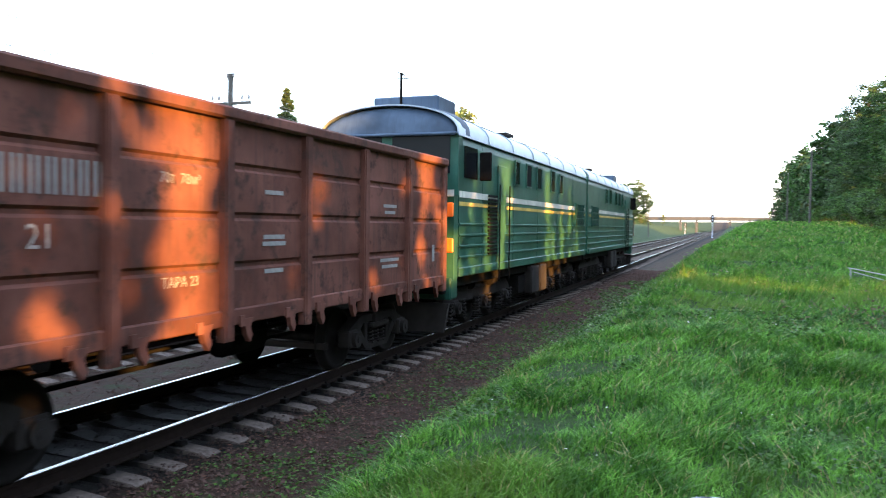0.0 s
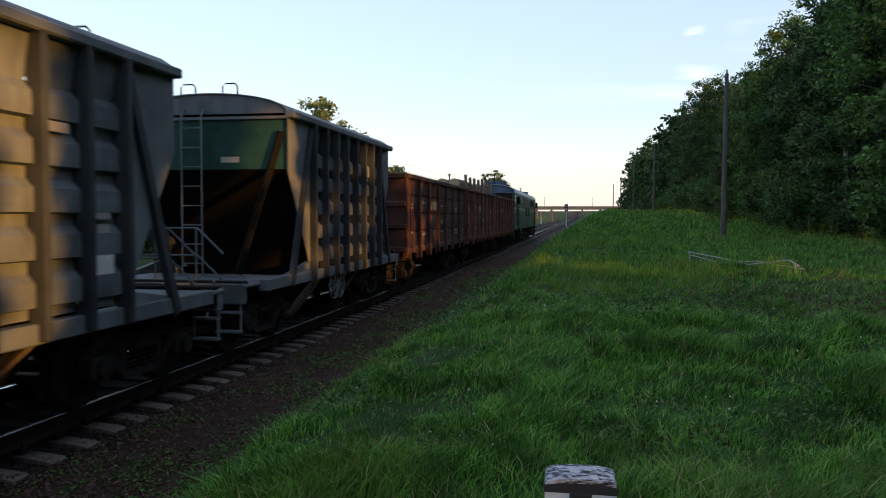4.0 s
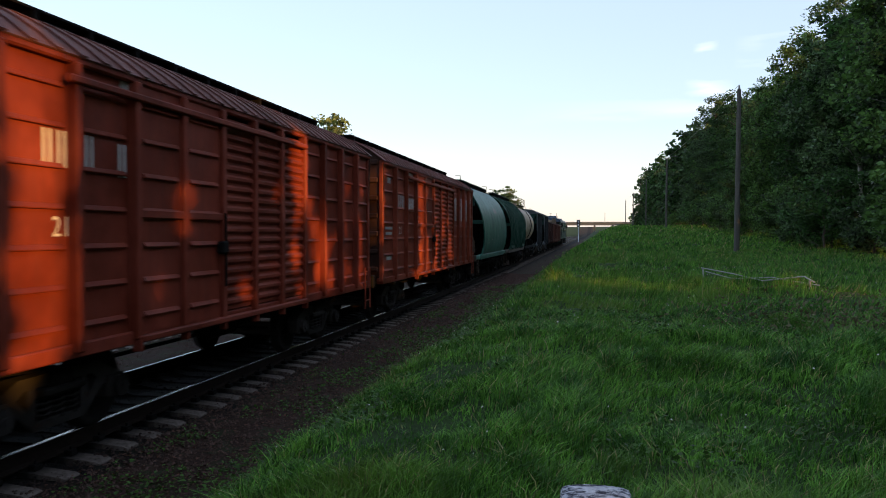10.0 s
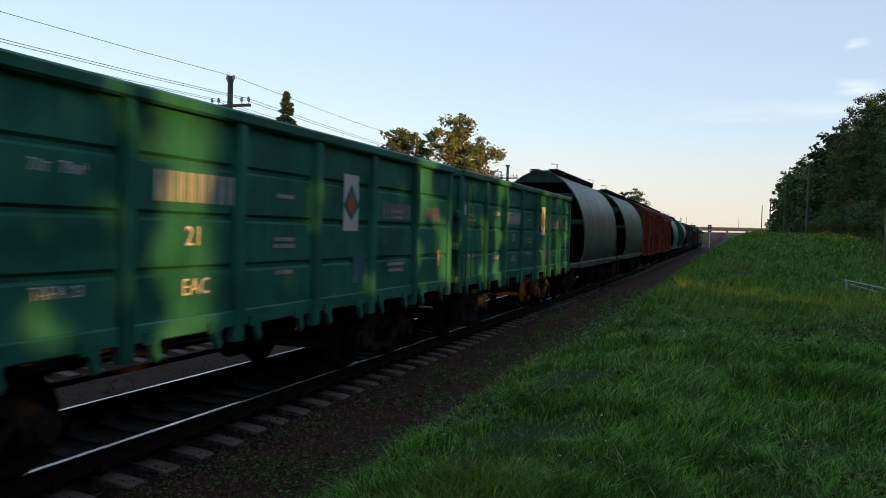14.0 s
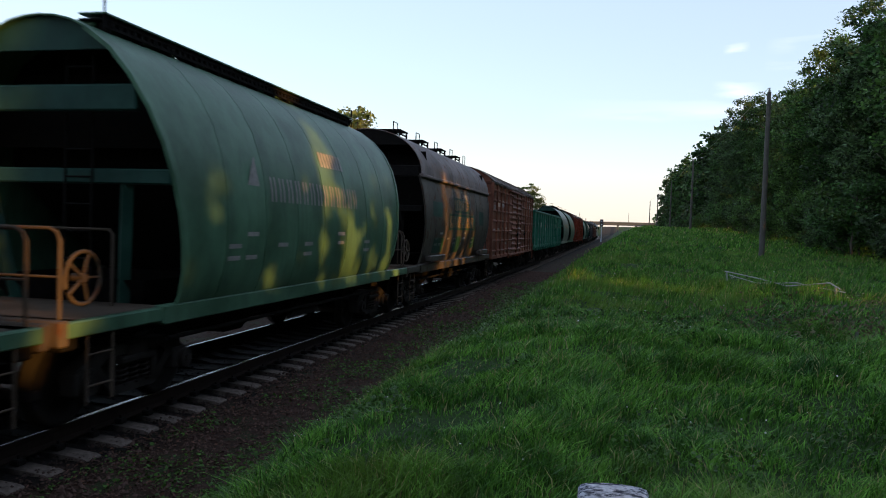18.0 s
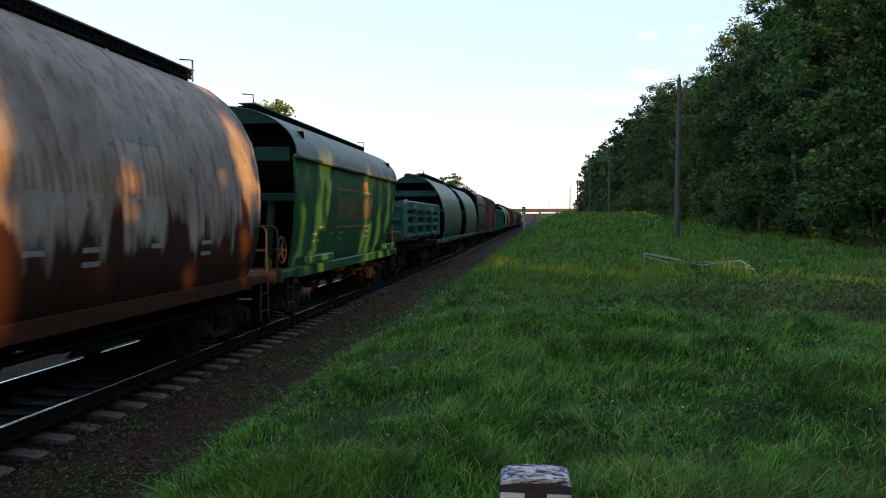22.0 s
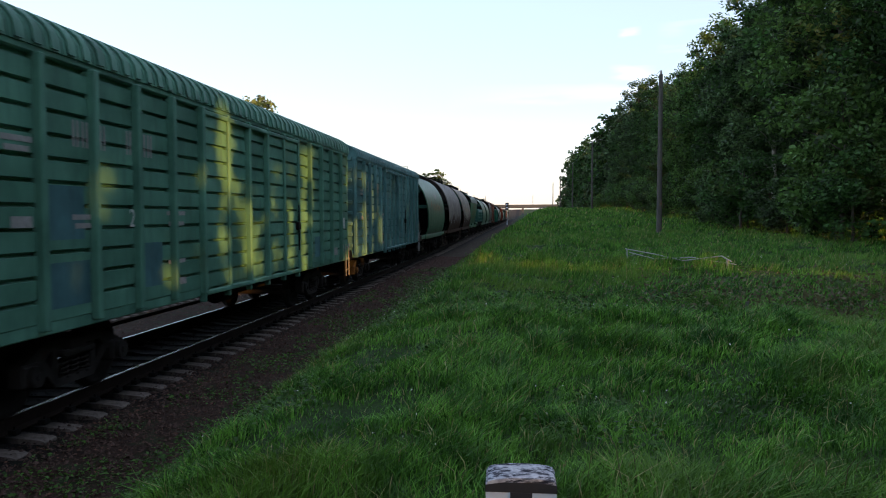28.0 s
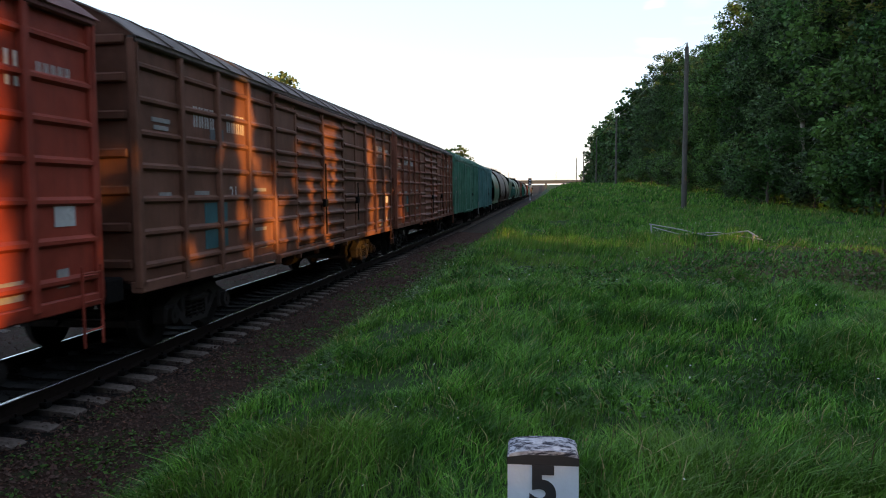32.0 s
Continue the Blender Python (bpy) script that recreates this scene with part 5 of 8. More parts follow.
        zz = lambda z: z if z < 2.4 else 2.4 + (z - 2.4) * (0.5 + 0.5 * rise)
        for z, dz, w_ in ((zz(3.60), 0.15, 1.45 if eave else 1.25), (2.72, 0.09, 1.52 if eave else 1.58)):
            b = Build()
            b.box(-w_, w_, k * (h - 0.08 + tap(z)) - 0.05, k * (h - 0.08 + tap(z)) + 0.05, z - dz, z + dz, 0.02)
            part("end_beam", b, end_mat, root)
        for x in (-0.95, 0.95):
            b = Build()
            b.bar((x, k * (h - 0.06), 2.65), (x * 0.8, k * (h - 0.30), 1.2), 0.13, 0.10)
            part("end_stanchion", b, end_mat, root)
        b = Build()
        b.box(-1.40, 1.40, min(k * (h - 0.2), k * (E - 0.12)), max(k * (h - 0.2), k * (E - 0.12)), 1.16, 1.22)
        part("platform", b, P_PLATFORM, root)
        b = Build()
        b.box(-1.48, 1.48, min(k * (E - 0.14), k * E), max(k * (E - 0.14), k * E), 0.98, 1.24, 0.02)
        part("headstock", b, P_PLATFORM, root)
        part("handrail", shared("handrail", handrail_build), P_PLATFORM, root, at=(0.42, k * (E - 0.16), 0))
        part("end_rail", Build().tube([(-1.3, k * (h + 0.12), 1.2), (-1.3, k * (h + 0.12), 2.05), (-1.25, k * (h + 0.12), 2.1), (0.85, k * (h + 0.12), 2.1), (0.9, k * (h + 0.12), 2.05), (0.9, k * (h + 0.12), 1.2)], 0.018, 6), P_PLATFORM, root)
        part("handrail", shared("handrail", handrail_build), P_PLATFORM, root, at=(-1.3, k * (E - 0.16), 0))
        part("step_ladder", shared(("step_ladder",), lambda: ladder_build(0.85, 0.40)), P_PLATFORM, root, at=(1.46, k * (E - 0.62) - 0.2, 0.36))
        part("end_ladder", shared(("end_ladder",), lambda: ladder_build(3.0, 0.36)), M_BLACK, root, at=(0.55, k * (h + 0.04), 1.25), turn=math.pi / 2)
    part("brake_wheel", shared("brake_wheel", brake_wheel_build), P_PLATFORM, root, at=(1.30, -E + 0.55, 1.62))
    for k in range(4):
        chute = Build()
        y = -h + 1.1 + (L - 2.2) * k / 3
        chute.add([(-1.1, y - 0.9, 1.5), (1.1, y - 0.9, 1.5), (1.1, y + 0.9, 1.5), (-1.1, y + 0.9, 1.5), (-0.6, y - 0.3, 0.5), (0.6, y - 0.3, 0.5), (0.6, y + 0.3, 0.5), (-0.6, y + 0.3, 0.5)],
                  [(0, 4, 5, 1), (1, 5, 6, 2), (2, 6, 7, 3), (3, 7, 4, 0), (4, 7, 6, 5)])
        part("discharge_chute", chute, M_BLACK, root)
    b = Build()
    b.tube([(1.30, -h + 0.4, 0.80), (1.30, h - 0.4, 0.80)], 0.03, 7)
    b.slab_x([(-0.5, 0.66), (0.9, 0.66), (0.5, 0.92), (-0.1, 0.92)], 1.22, 1.28)
    part("discharge_rod", b, M_BLACK, root)
    mm = marks_mat or M_MARK_DIM

    def on_skin(z):
        zs, xs = [p[1] for p in prof], [p[0] for p in prof]
        return float(np.interp(z, zs, xs)) + 0.004

    def strip(y, z, w_, h_, mat):
        b = Build()
        zs = sorted({z - h_ / 2, z + h_ / 2} | {q[1] for q in prof if abs(q[1] - z) < h_ / 2})
        for a, c in zip(zs, zs[1:]):
            b.add([(on_skin(a) + 0.004, y - w_ / 2, a), (on_skin(a) + 0.004, y + w_ / 2, a), (on_skin(c) + 0.004, y + w_ / 2, c), (on_skin(c) + 0.004, y - w_ / 2, c)], [(0, 1, 2, 3)])
        return b

    def shift(b, d):
        b.v = [(x + d, y, z) for x, y, z in b.v]
        return b

    def group(rows, mat, name):
        for r in rows:
            part(name, strip(*r, mat), mat, root)
    group([(-0.35 * L + 0.5 * k, 1.75 + 0.16 * (q % 3), 0.34, 0.06) for k, q in ((0, 0), (0, 1), (1, 0), (1, 2), (3, 1), (5, 0), (5, 1), (8, 2), (8, 1), (11, 0), (11, 1))], M_MARK_DIM, "stencil_marking")
    group([(0.02 * L + 0.14 * k, 3.35 if not eave else 3.2, 0.10, 0.26) for k in range(8)], M_MARK_DIM if brand != "bel" else M_MARK_OR, "stencil_marking")
    if brand == "row":
        group(letters(-0.22 * L, 2.72, 0.36, 13, 0.21, 0.09), mm, "lettering")
        b = Build()
        y = -0.22 * L - 0.62
        x = on_skin(2.75) + 0.008
        b.add([(x, y - 0.26, 2.55), (x, y + 0.26, 2.55), (x - 0.03, y, 3.15)], [(0, 1, 2)])
        part("emblem", b, mm, root, "plain triangular emblem")
    elif brand == "bel":
        group(letters(-0.17 * L, 2.55, 0.58, 11, 0.27, 0.09), M_MARK_OR, "lettering")
        group([(-0.17 * L + 1.8, 3.02, 4.1, 0.06), (-0.17 * L + 1.8, 2.06, 4.1, 0.06)], M_MARK_OR, "lettering_line")
    elif brand == "two_rows":
        for y, z, w_, h_ in ((-0.01 * L, 2.95, 2.5, 0.46), (0.0, 2.42, 4.3, 0.5), (-0.36 * L, 2.75, 1.2, 0.42), (-0.32 * L, 1.72, 1.3, 0.42), (-0.06 * L, 1.72, 1.0, 0.5), (0.2 * L, 1.75, 0.7, 0.4), (0.34 * L, 2.6, 0.9, 0.5)):
            part("green_paint_patch", strip(y, z, w_, h_, P_HOP_GRN), P_HOP_GRN, root, "darker green repainted patch")
        for rows in (letters(-0.12 * L, 2.95, 0.34, 8, 0.21, 0.09), letters(-0.19 * L, 2.42, 0.36, 13, 0.21, 0.09)):
            for y, z, w_, h_ in rows:
                part("lettering", shift(strip(y, z, w_, h_, M_MARK_OR), 0.006), M_MARK_OR, root)
    return root


def cement_hopper(s0, s1, centre, wall, label):
    """Grey ribbed hopper with sloping ends carried on raking struts."""
    root, L = vehicle("ribbed_hopper_wagon", label, "hopper wagon", s0, s1)
    E = L / 2 - 0.35
    w, hw, zt = 1.54, wall / 2, 3.96
    underframe(root, 2 * E, E - 1.6, P_HOP_GREY, 2 * E)
    n = 7
    step = wall / n
    prof = [(w - 0.08, 1.25)]
    for z in (1.55, 2.00, 2.45, 2.90, 3.35):
        prof += [(w - 0.08, z - 0.20), (w + 0.01, z - 0.18), (w + 0.015, z - 0.10), (w + 0.01, z + 0.05), (w - 0.08, z + 0.14)]
    prof += [(w, zt)]
    for s in (1, -1):
        pr = prof if s > 0 else [(-x, z) for x, z in prof][::-1]
        me = Build().sheet_y(pr, -step / 2 + 0.03, step / 2 - 0.03, 0.012, False).mesh("side_panel")
        for k in range(n):
            part("side_panel", me, P_HOP_GREY, root, at=(0, -hw + step * (k + 0.5), 0))
        x0, x1 = sorted((s * (w - 0.06), s * (w + 0.13)))
        pm = Build().box(x0, x1, -0.045, 0.045, 1.05, zt, 0.012).mesh("side_post")
        for k in range(n + 1):
            # posts take the darker grey that stands for their shaded faces
            part("side_post", pm, P_HOP_POST, root, at=(0, -hw + step * k, 0))
        b = Build()
        b.box(x0, x1, -hw - 1.15, hw + 1.15, zt - 0.02, zt + 0.10, 0.02)
        part("top_rail", b, P_HOP_GREY, root)
        b = Build()
        x0, x1 = sorted((s * (w - 0.14), s * (w + 0.04)))
        b.box(x0, x1, -E + 0.6, E - 0.6, 1.02, 1.22, 0.015)
        part("solebar", b, P_HOP_GREY, root)
        for k in (-1, 1):
            b = Build()
            b.add([(s * w, k * hw, zt), (s * w, k * (hw + 1.15), zt), (s * w, k * (hw + 1.14), zt - 0.95), (s * w, k * (hw + 0.06), 1.30), (s * w, k * hw, 1.30)], [(0, 1, 2, 3, 4)])
            b.add([(s * (w - 0.02), k * hw, zt), (s * (w - 0.02), k * (hw + 1.15), zt), (s * (w - 0.02), k * (hw + 1.14), zt - 0.95), (s * (w - 0.02), k * (hw + 0.06), 1.30), (s * (w - 0.02), k * hw, 1.30)], [(0, 4, 3, 2, 1)])
            part("end_wing", b, P_HOP_GREY, root)
            b = Build()
            b.bar((s * (w + 0.03), k * (hw + 0.06), zt - 0.10), (s * (w + 0.03), k * (hw + 1.10), 1.02), 0.09, 0.12)
            part("raking_strut", b, P_HOP_POST, root)
            b = Build()
            b.bar((s * (w - 0.05), k * hw, 1.32), (s * (w - 0.05), k * (hw + 1.15), 1.14), 0.10, 0.16)
            part("lower_strut", b, P_HOP_GREY, root)
    arc = [(w * math.cos(a), zt + 0.08 + 0.36 * math.sin(a)) for a in (math.pi * i / 14 for i in range(15))]
    part("roof", Build().sheet_y(arc, -hw - 1.15, hw + 1.15, 0.02, True), P_HOP_GREY, root)
    for k in (-1, 1):
        b = Build()
        b.slab_y([(x * 0.98, z - 0.01) for x, z in arc], k * (hw + 1.08), k * (hw + 1.12))
        part("gable_plate", b, P_HOP_GREY, root)
        b = Build()
        b.add([(-w + .03, k * (hw + 1.1), zt), (w - .03, k * (hw + 1.1), zt), (w - .03, k * (hw + 1.1), zt - 0.9), (-w + .03, k * (hw + 1.1), zt - 0.9)], [(0, 1, 2, 3)])
        part("end_sheet", b, P_HOP_GRN, root, "dark green end sheet")
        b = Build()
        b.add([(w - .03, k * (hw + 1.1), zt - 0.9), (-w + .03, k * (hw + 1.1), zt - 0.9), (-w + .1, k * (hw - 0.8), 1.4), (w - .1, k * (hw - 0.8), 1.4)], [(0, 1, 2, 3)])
        # black sheet and bracing: the shade of the end recess is in the colour
        part("slope_sheet", b, M_BLACK, root, "sloping end sheet, black for the shade of the recess")
        b = Build()
        for q in (-1, 1):
            b.bar((q * (w - 0.12), k * (hw + 1.13), zt - 0.25), (q * 0.62, k * (hw + 1.18), 1.22), 0.11, 0.07)
        part("end_bracing", b, M_BLACK, root, "diagonal end bracing, black as if in shade")
        part("marking_plate", Build().box(0.28, 0.62, *sorted((k * (hw + 1.102), k * (hw + 1.112))), zt - 0.78, zt - 0.68), M_MARK_DIM, root)
        part("eave_angle", Build().box(-w, w, *sorted((k * (hw + 1.10), k * (hw + 1.16))), zt - 0.03, zt + 0.02), P_HOP_GREY, root)
        b = Build()
        b.box(-1.45, 1.45, min(k * (hw + 0.6), k * E), max(k * (hw + 0.6), k * E), 1.12, 1.17, 0.012)
        part("platform", b, P_HOP_GREY, root)
        part("headstock", Build().box(-1.42, 1.42, *sorted((k * (E - 0.14), k * (E + 0.02))), 0.86, 1.19, 0.02), P_HOP_GREY, root)
        b = Build()
        for x in (-0.40, -0.02):
            b.tube([(x, k * (hw + 1.24), 1.18), (x, k * (hw + 1.24), zt + 0.02), (x, k * (hw + 1.12), zt + 0.16)], 0.016, 6)
        for q in range(8):
            b.tube([(-0.40, k * (hw + 1.24), 1.40 + 0.34 * q), (-0.02, k * (hw + 1.24), 1.40 + 0.34 * q)], 0.013, 6)
        part("ladder", b, P_HOP_GREY, root)
        b = Build()
        for z in (1.62, 2.05):
            b.tube([(-1.40, k * (E - 0.08), z), (0.62, k * (E - 0.08), z), (1.05, k * (E - 0.08), z - 0.40)], 0.016, 6)
        for x in (-1.38, -0.75, -0.10, 0.60):
            b.tube([(x, k * (E - 0.08), 1.17), (x, k * (E - 0.08), 2.05)], 0.016, 6)
        part("handrail", b, P_HOP_GREY, root)
        b = Build()
        for x in (0.98, 1.36):
            b.tube([(x, k * (E - 0.03), 0.42), (x, k * (E - 0.03), 1.16), (x, k * (E - 0.16), 1.30)], 0.018, 6)
        for z in (0.44, 0.74):
            b.box(0.98, 1.36, *sorted((k * (E - 0.10), k * (E + 0.06))), z - 0.015, z + 0.015)
        part("footstep", b, P_HOP_GREY, root)
        for x in (-0.55, 0.25):
            lp = Build().tube([(x, k * (hw + 0.95), zt + 0.38), (x, k * (hw + 0.95), zt + 0.58), (x + 0.05, k * (hw + 0.95), zt + 0.63), (x + 0.23, k * (hw + 0.95), zt + 0.63), (x + 0.28, k * (hw + 0.95), zt + 0.58), (x + 0.28, k * (hw + 0.95), zt + 0.38)], 0.014, 6)
            part("grab_loop", lp, M_BLACK, root)
    for y in (-1.2, 1.2):
        b = Build()
        b.add([(-1.3, y - 1.2, 1.6), (1.3, y - 1.2, 1.6), (1.3, y + 1.2, 1.6), (-1.3, y + 1.2, 1.6), (-0.8, y - 0.3, 0.5), (0.8, y - 0.3, 0.5), (0.8, y + 0.3, 0.5), (-0.8, y + 0.3, 0.5)], [(0, 4, 5, 1), (1, 5, 6, 2), (2, 6, 7, 3), (3, 7, 4, 0), (4, 7, 6, 5)])
        part("discharge_chute", b, M_BLACK, root)
    for q in (-1, 1):
        y = -hw + 2.5 * step + 0.2 * q
        part("brake_wheel", shared("brake_wheel", brake_wheel_build), P_HOP_GREY, root, at=(1.50, y, 0.80))
        part("wheel_spindle", Build().tube([(1.52, y, 0.80), (1.60, y, 1.15), (1.66, y, 1.62)], 0.018, 6), P_PLATFORM, root)
    for y in (-hw + 0.9, -hw + 0.55, hw - 1.3):
        b = Build()
        b.bar((1.44, y, 1.04), (1.20, y - 0.95, 0.42), 0.07, 0.05)
        part("chute_lever", b, P_PLATFORM, root, "rust-stained slanting chute lever")
    marks(root, [(hw - 0.5 * step, 1.75, 0.34, 0.28)], M_RED if centre else M_MARK, w + 0.002, "hazard_plate")
    marks(root, [(hw - 0.5 * step, 2.35, 0.26, 0.30), (hw - 0.5 * step, 2.05, 0.22, 0.2), (hw - 1.5 * step, 3.1, 0.3, 0.1), (hw - 3.5 * step, 2.0, 0.4, 0.1)], M_MARK_DIM, w + 0.002)
    return root


def tank_wagon(s0, s1, label):
    root, L = vehicle("tank_wagon", label, "tank wagon", s0, s1)
    E, r, cz = L / 2 - 0.5, 1.5, 2.82
    underframe(root, 2 * E, E - 1.8, M_BLACK, 2 * E)
    h = E - 0.55
    part("barrel", Build().lathe_y([(-h + 0.55, r), (-h + 0.60, r + 0.012), (h - 0.60, r + 0.012), (h - 0.55, r)], cz, 40), P_TANK, root, "cream barrel streaked with rust")
    for k in (-1, 1):
        pr = [(k * (h - 0.55), r)] + [(k * (h - 0.55 + 0.5 * math.sin(a)), r * math.cos(a) ** 0.6 if math.cos(a) > 0.01 else 0.0) for a in (math.pi / 2 * i / 10 for i in range(1, 11))]
        part("barrel_end", Build().lathe_y(pr, cz, 40), P_TANK_E, root, "dark green domed end")
        part("barrel_band", Build().lathe_y([(k * (h - 0.58) - 0.10, r + 0.014), (k * (h - 0.58) - 0.09, r + 0.03), (k * (h - 0.58) + 0.09, r + 0.03), (k * (h - 0.58) + 0.10, r + 0.014)], cz, 40), M_MARK, root)
        b = Build()
        b.slab_y([(-1.45, 1.1), (1.45, 1.1), (1.45, 1.6), (1.0, 1.75), (0, 1.38), (-1.0, 1.75), (-1.45, 1.6)], k * (h - 1.4) - 0.2, k * (h - 1.4) + 0.2)
        part("saddle", b, M_BLACK, root)
    b = Build()
    for s in (-1, 1):
        b.box(min(s * 1.36, s * 1.5), max(s * 1.36, s * 1.5), -E, E, 1.04, 1.22, 0.015)
        b.box(min(s * 0.5, s * 0.9), max(s * 0.5, s * 0.9), -1.6, 1.6, cz + r + 0.04, cz + r + 0.08)
    part("solebar", b, M_BLACK, root)
    b = Build().tube([(0, 0, cz + r - 0.1), (0, 0, cz + r + 0.22)], 0.38, 18).tube([(0, 0, cz + r + 0.22), (0, 0, cz + r + 0.28)], 0.44, 18)
    part("dome", b, P_TANK, root)
    b = Build()
    for y in (-1.6, -0.6, 0.6, 1.6):
        b.tube([(0.9, y, cz + r), (0.9, y, cz + r + 0.6)], 0.015, 6)
    b.tube([(0.9, -1.6, cz + r + 0.6), (0.9, 1.6, cz + r + 0.6)], 0.015, 6)
    b.tube([(0.9, -1.6, cz + r + 0.32), (0.9, 1.6, cz + r + 0.32)], 0.012, 6)
    part("dome_railing", b, M_BLACK, root)
    b = Build()
    for q in (-0.2, 0.2):
        b.tube([(1.52 * math.cos(a) + 0.05, 0.3 + q, cz + 1.55 * math.sin(a)) for a in (math.radians(d) for d in range(-40, 81, 12))], 0.018, 6)
    for d in range(-40, 81, 12):
        a = math.radians(d)
        b.tube([(1.52 * math.cos(a) + 0.05, 0.1, cz + 1.55 * math.sin(a)), (1.52 * math.cos(a) + 0.05, 0.5, cz + 1.55 * math.sin(a))], 0.013, 6)
    part("ladder", b, M_BLACK, root)
    marks(root, [(-1.2, 2.8, 0.7, 0.28), (-1.2, 2.45, 0.4, 0.1), (1.6, 2.9, 0.3, 0.3)], M_BLACKPAINT, r + 0.018)
    return root


def dump_car(s0, s1, label):
    root, L = vehicle("side_tipping_wagon", label, "dump car", s0, s1)
    h, w = L / 2, 1.58
    E = h + 0.6
    underframe(root, 2 * E, E - 1.9, P_DUMP, 2 * E)
    b = Build()
    b.box(-1.3, 1.3, -h + 0.1, h - 0.1, 1.42, 1.60, 0.02)
    part("tipping_floor", b, P_DUMP, root)
    for s in (1, -1):
        prof = [(w + 0.08, 1.58), (w + 0.08, 1.66), (w - 0.24, 1.74), (w - 0.24, 1.98), (w + 0.08, 2.00), (w + 0.08, 2.09), (w - 0.24, 2.16), (w - 0.24, 2.32), (w + 0.07, 2.34), (w + 0.07, 2.43), (w - 0.22, 2.48), (w - 0.22, 2.60), (w + 0.06, 2.62), (w + 0.08, 2.92), (w - 0.08, 2.98), (w - 0.2, 2.96)]
        pr = prof if s > 0 else [(-x, z) for x, z in prof][::-1]
        n = 4
        st = (L - 0.3) / n
        me = Build().sheet_y(pr, -st / 2 + 0.02, st / 2 - 0.02, 0.02, False).mesh("side_board")
        for k in range(n):
            part("side_board", me, P_DUMP, root, at=(0, -h + 0.15 + st * (k + 0.5), 0))
        x0, x1 = sorted((s * (w - 0.1), s * (w + 0.11)))
        pm = Build().box(x0, x1, -0.06, 0.06, 1.52, 2.62, 0.015).mesh("board_post")
        for k in range(n + 1):
            part("board_post", pm, P_DUMP, root, at=(0, -h + 0.15 + st * k, 0))
        for y in (-2.6, 2.6):
            b = Build().tube([(s * 1.05, y, 0.75), (s * 1.15, y, 1.45)], 0.16, 14).tube([(s * 1.0, y, 0.7), (s * 1.05, y, 0.95)], 0.21, 14)
            part("tipping_cylinder", b, M_BOGIE, root)
    for k in (-1, 1):
        b = Build()
        b.slab_y([(-w + 0.02, 1.52), (w - 0.02, 1.52), (w, 2.9), (1.0, 2.98), (-1.0, 2.98), (-w, 2.9)], k * (h - 0.14), k * (h - 0.02))
        end = part("end_board", b, P_DUMP, root)
        for z in (1.75, 2.25, 2.72):
            part("end_rib", Build().box(-1.45, 1.45, k * (h + 0.03) - 0.05, k * (h + 0.03) + 0.05, z - 0.06, z + 0.06, 0.02), P_DUMP, end)
        part("corner_gusset", Build().slab_x([(k * (h - 0.25), 1.5), (k * (h + 0.08), 1.62), (k * (h + 0.08), 2.85), (k * (h - 0.25), 3.0)], w - 0.02, w + 0.10), P_DUMP, root)
    b = Build()
    for s in (1, -1):
        b.box(min(s * 1.1, s * 1.3), max(s * 1.1, s * 1.3), -E, E, 1.0, 1.24, 0.02)
    part("solebar", b, M_BLACK, root)
    part("brake_wheel", shared("brake_wheel", brake_wheel_build), M_BLACK, root, at=(1.35, -h + 0.9, 1.0))
    marks(root, letters(1.5, 2.74, 0.2, 8, 0.12, 0.05), M_MARK_DIM, w + 0.10)
    marks(root, letters(-3.2, 2.74, 0.16, 9, 0.10, 0.05), M_MARK_DIM, w + 0.10)
    return root


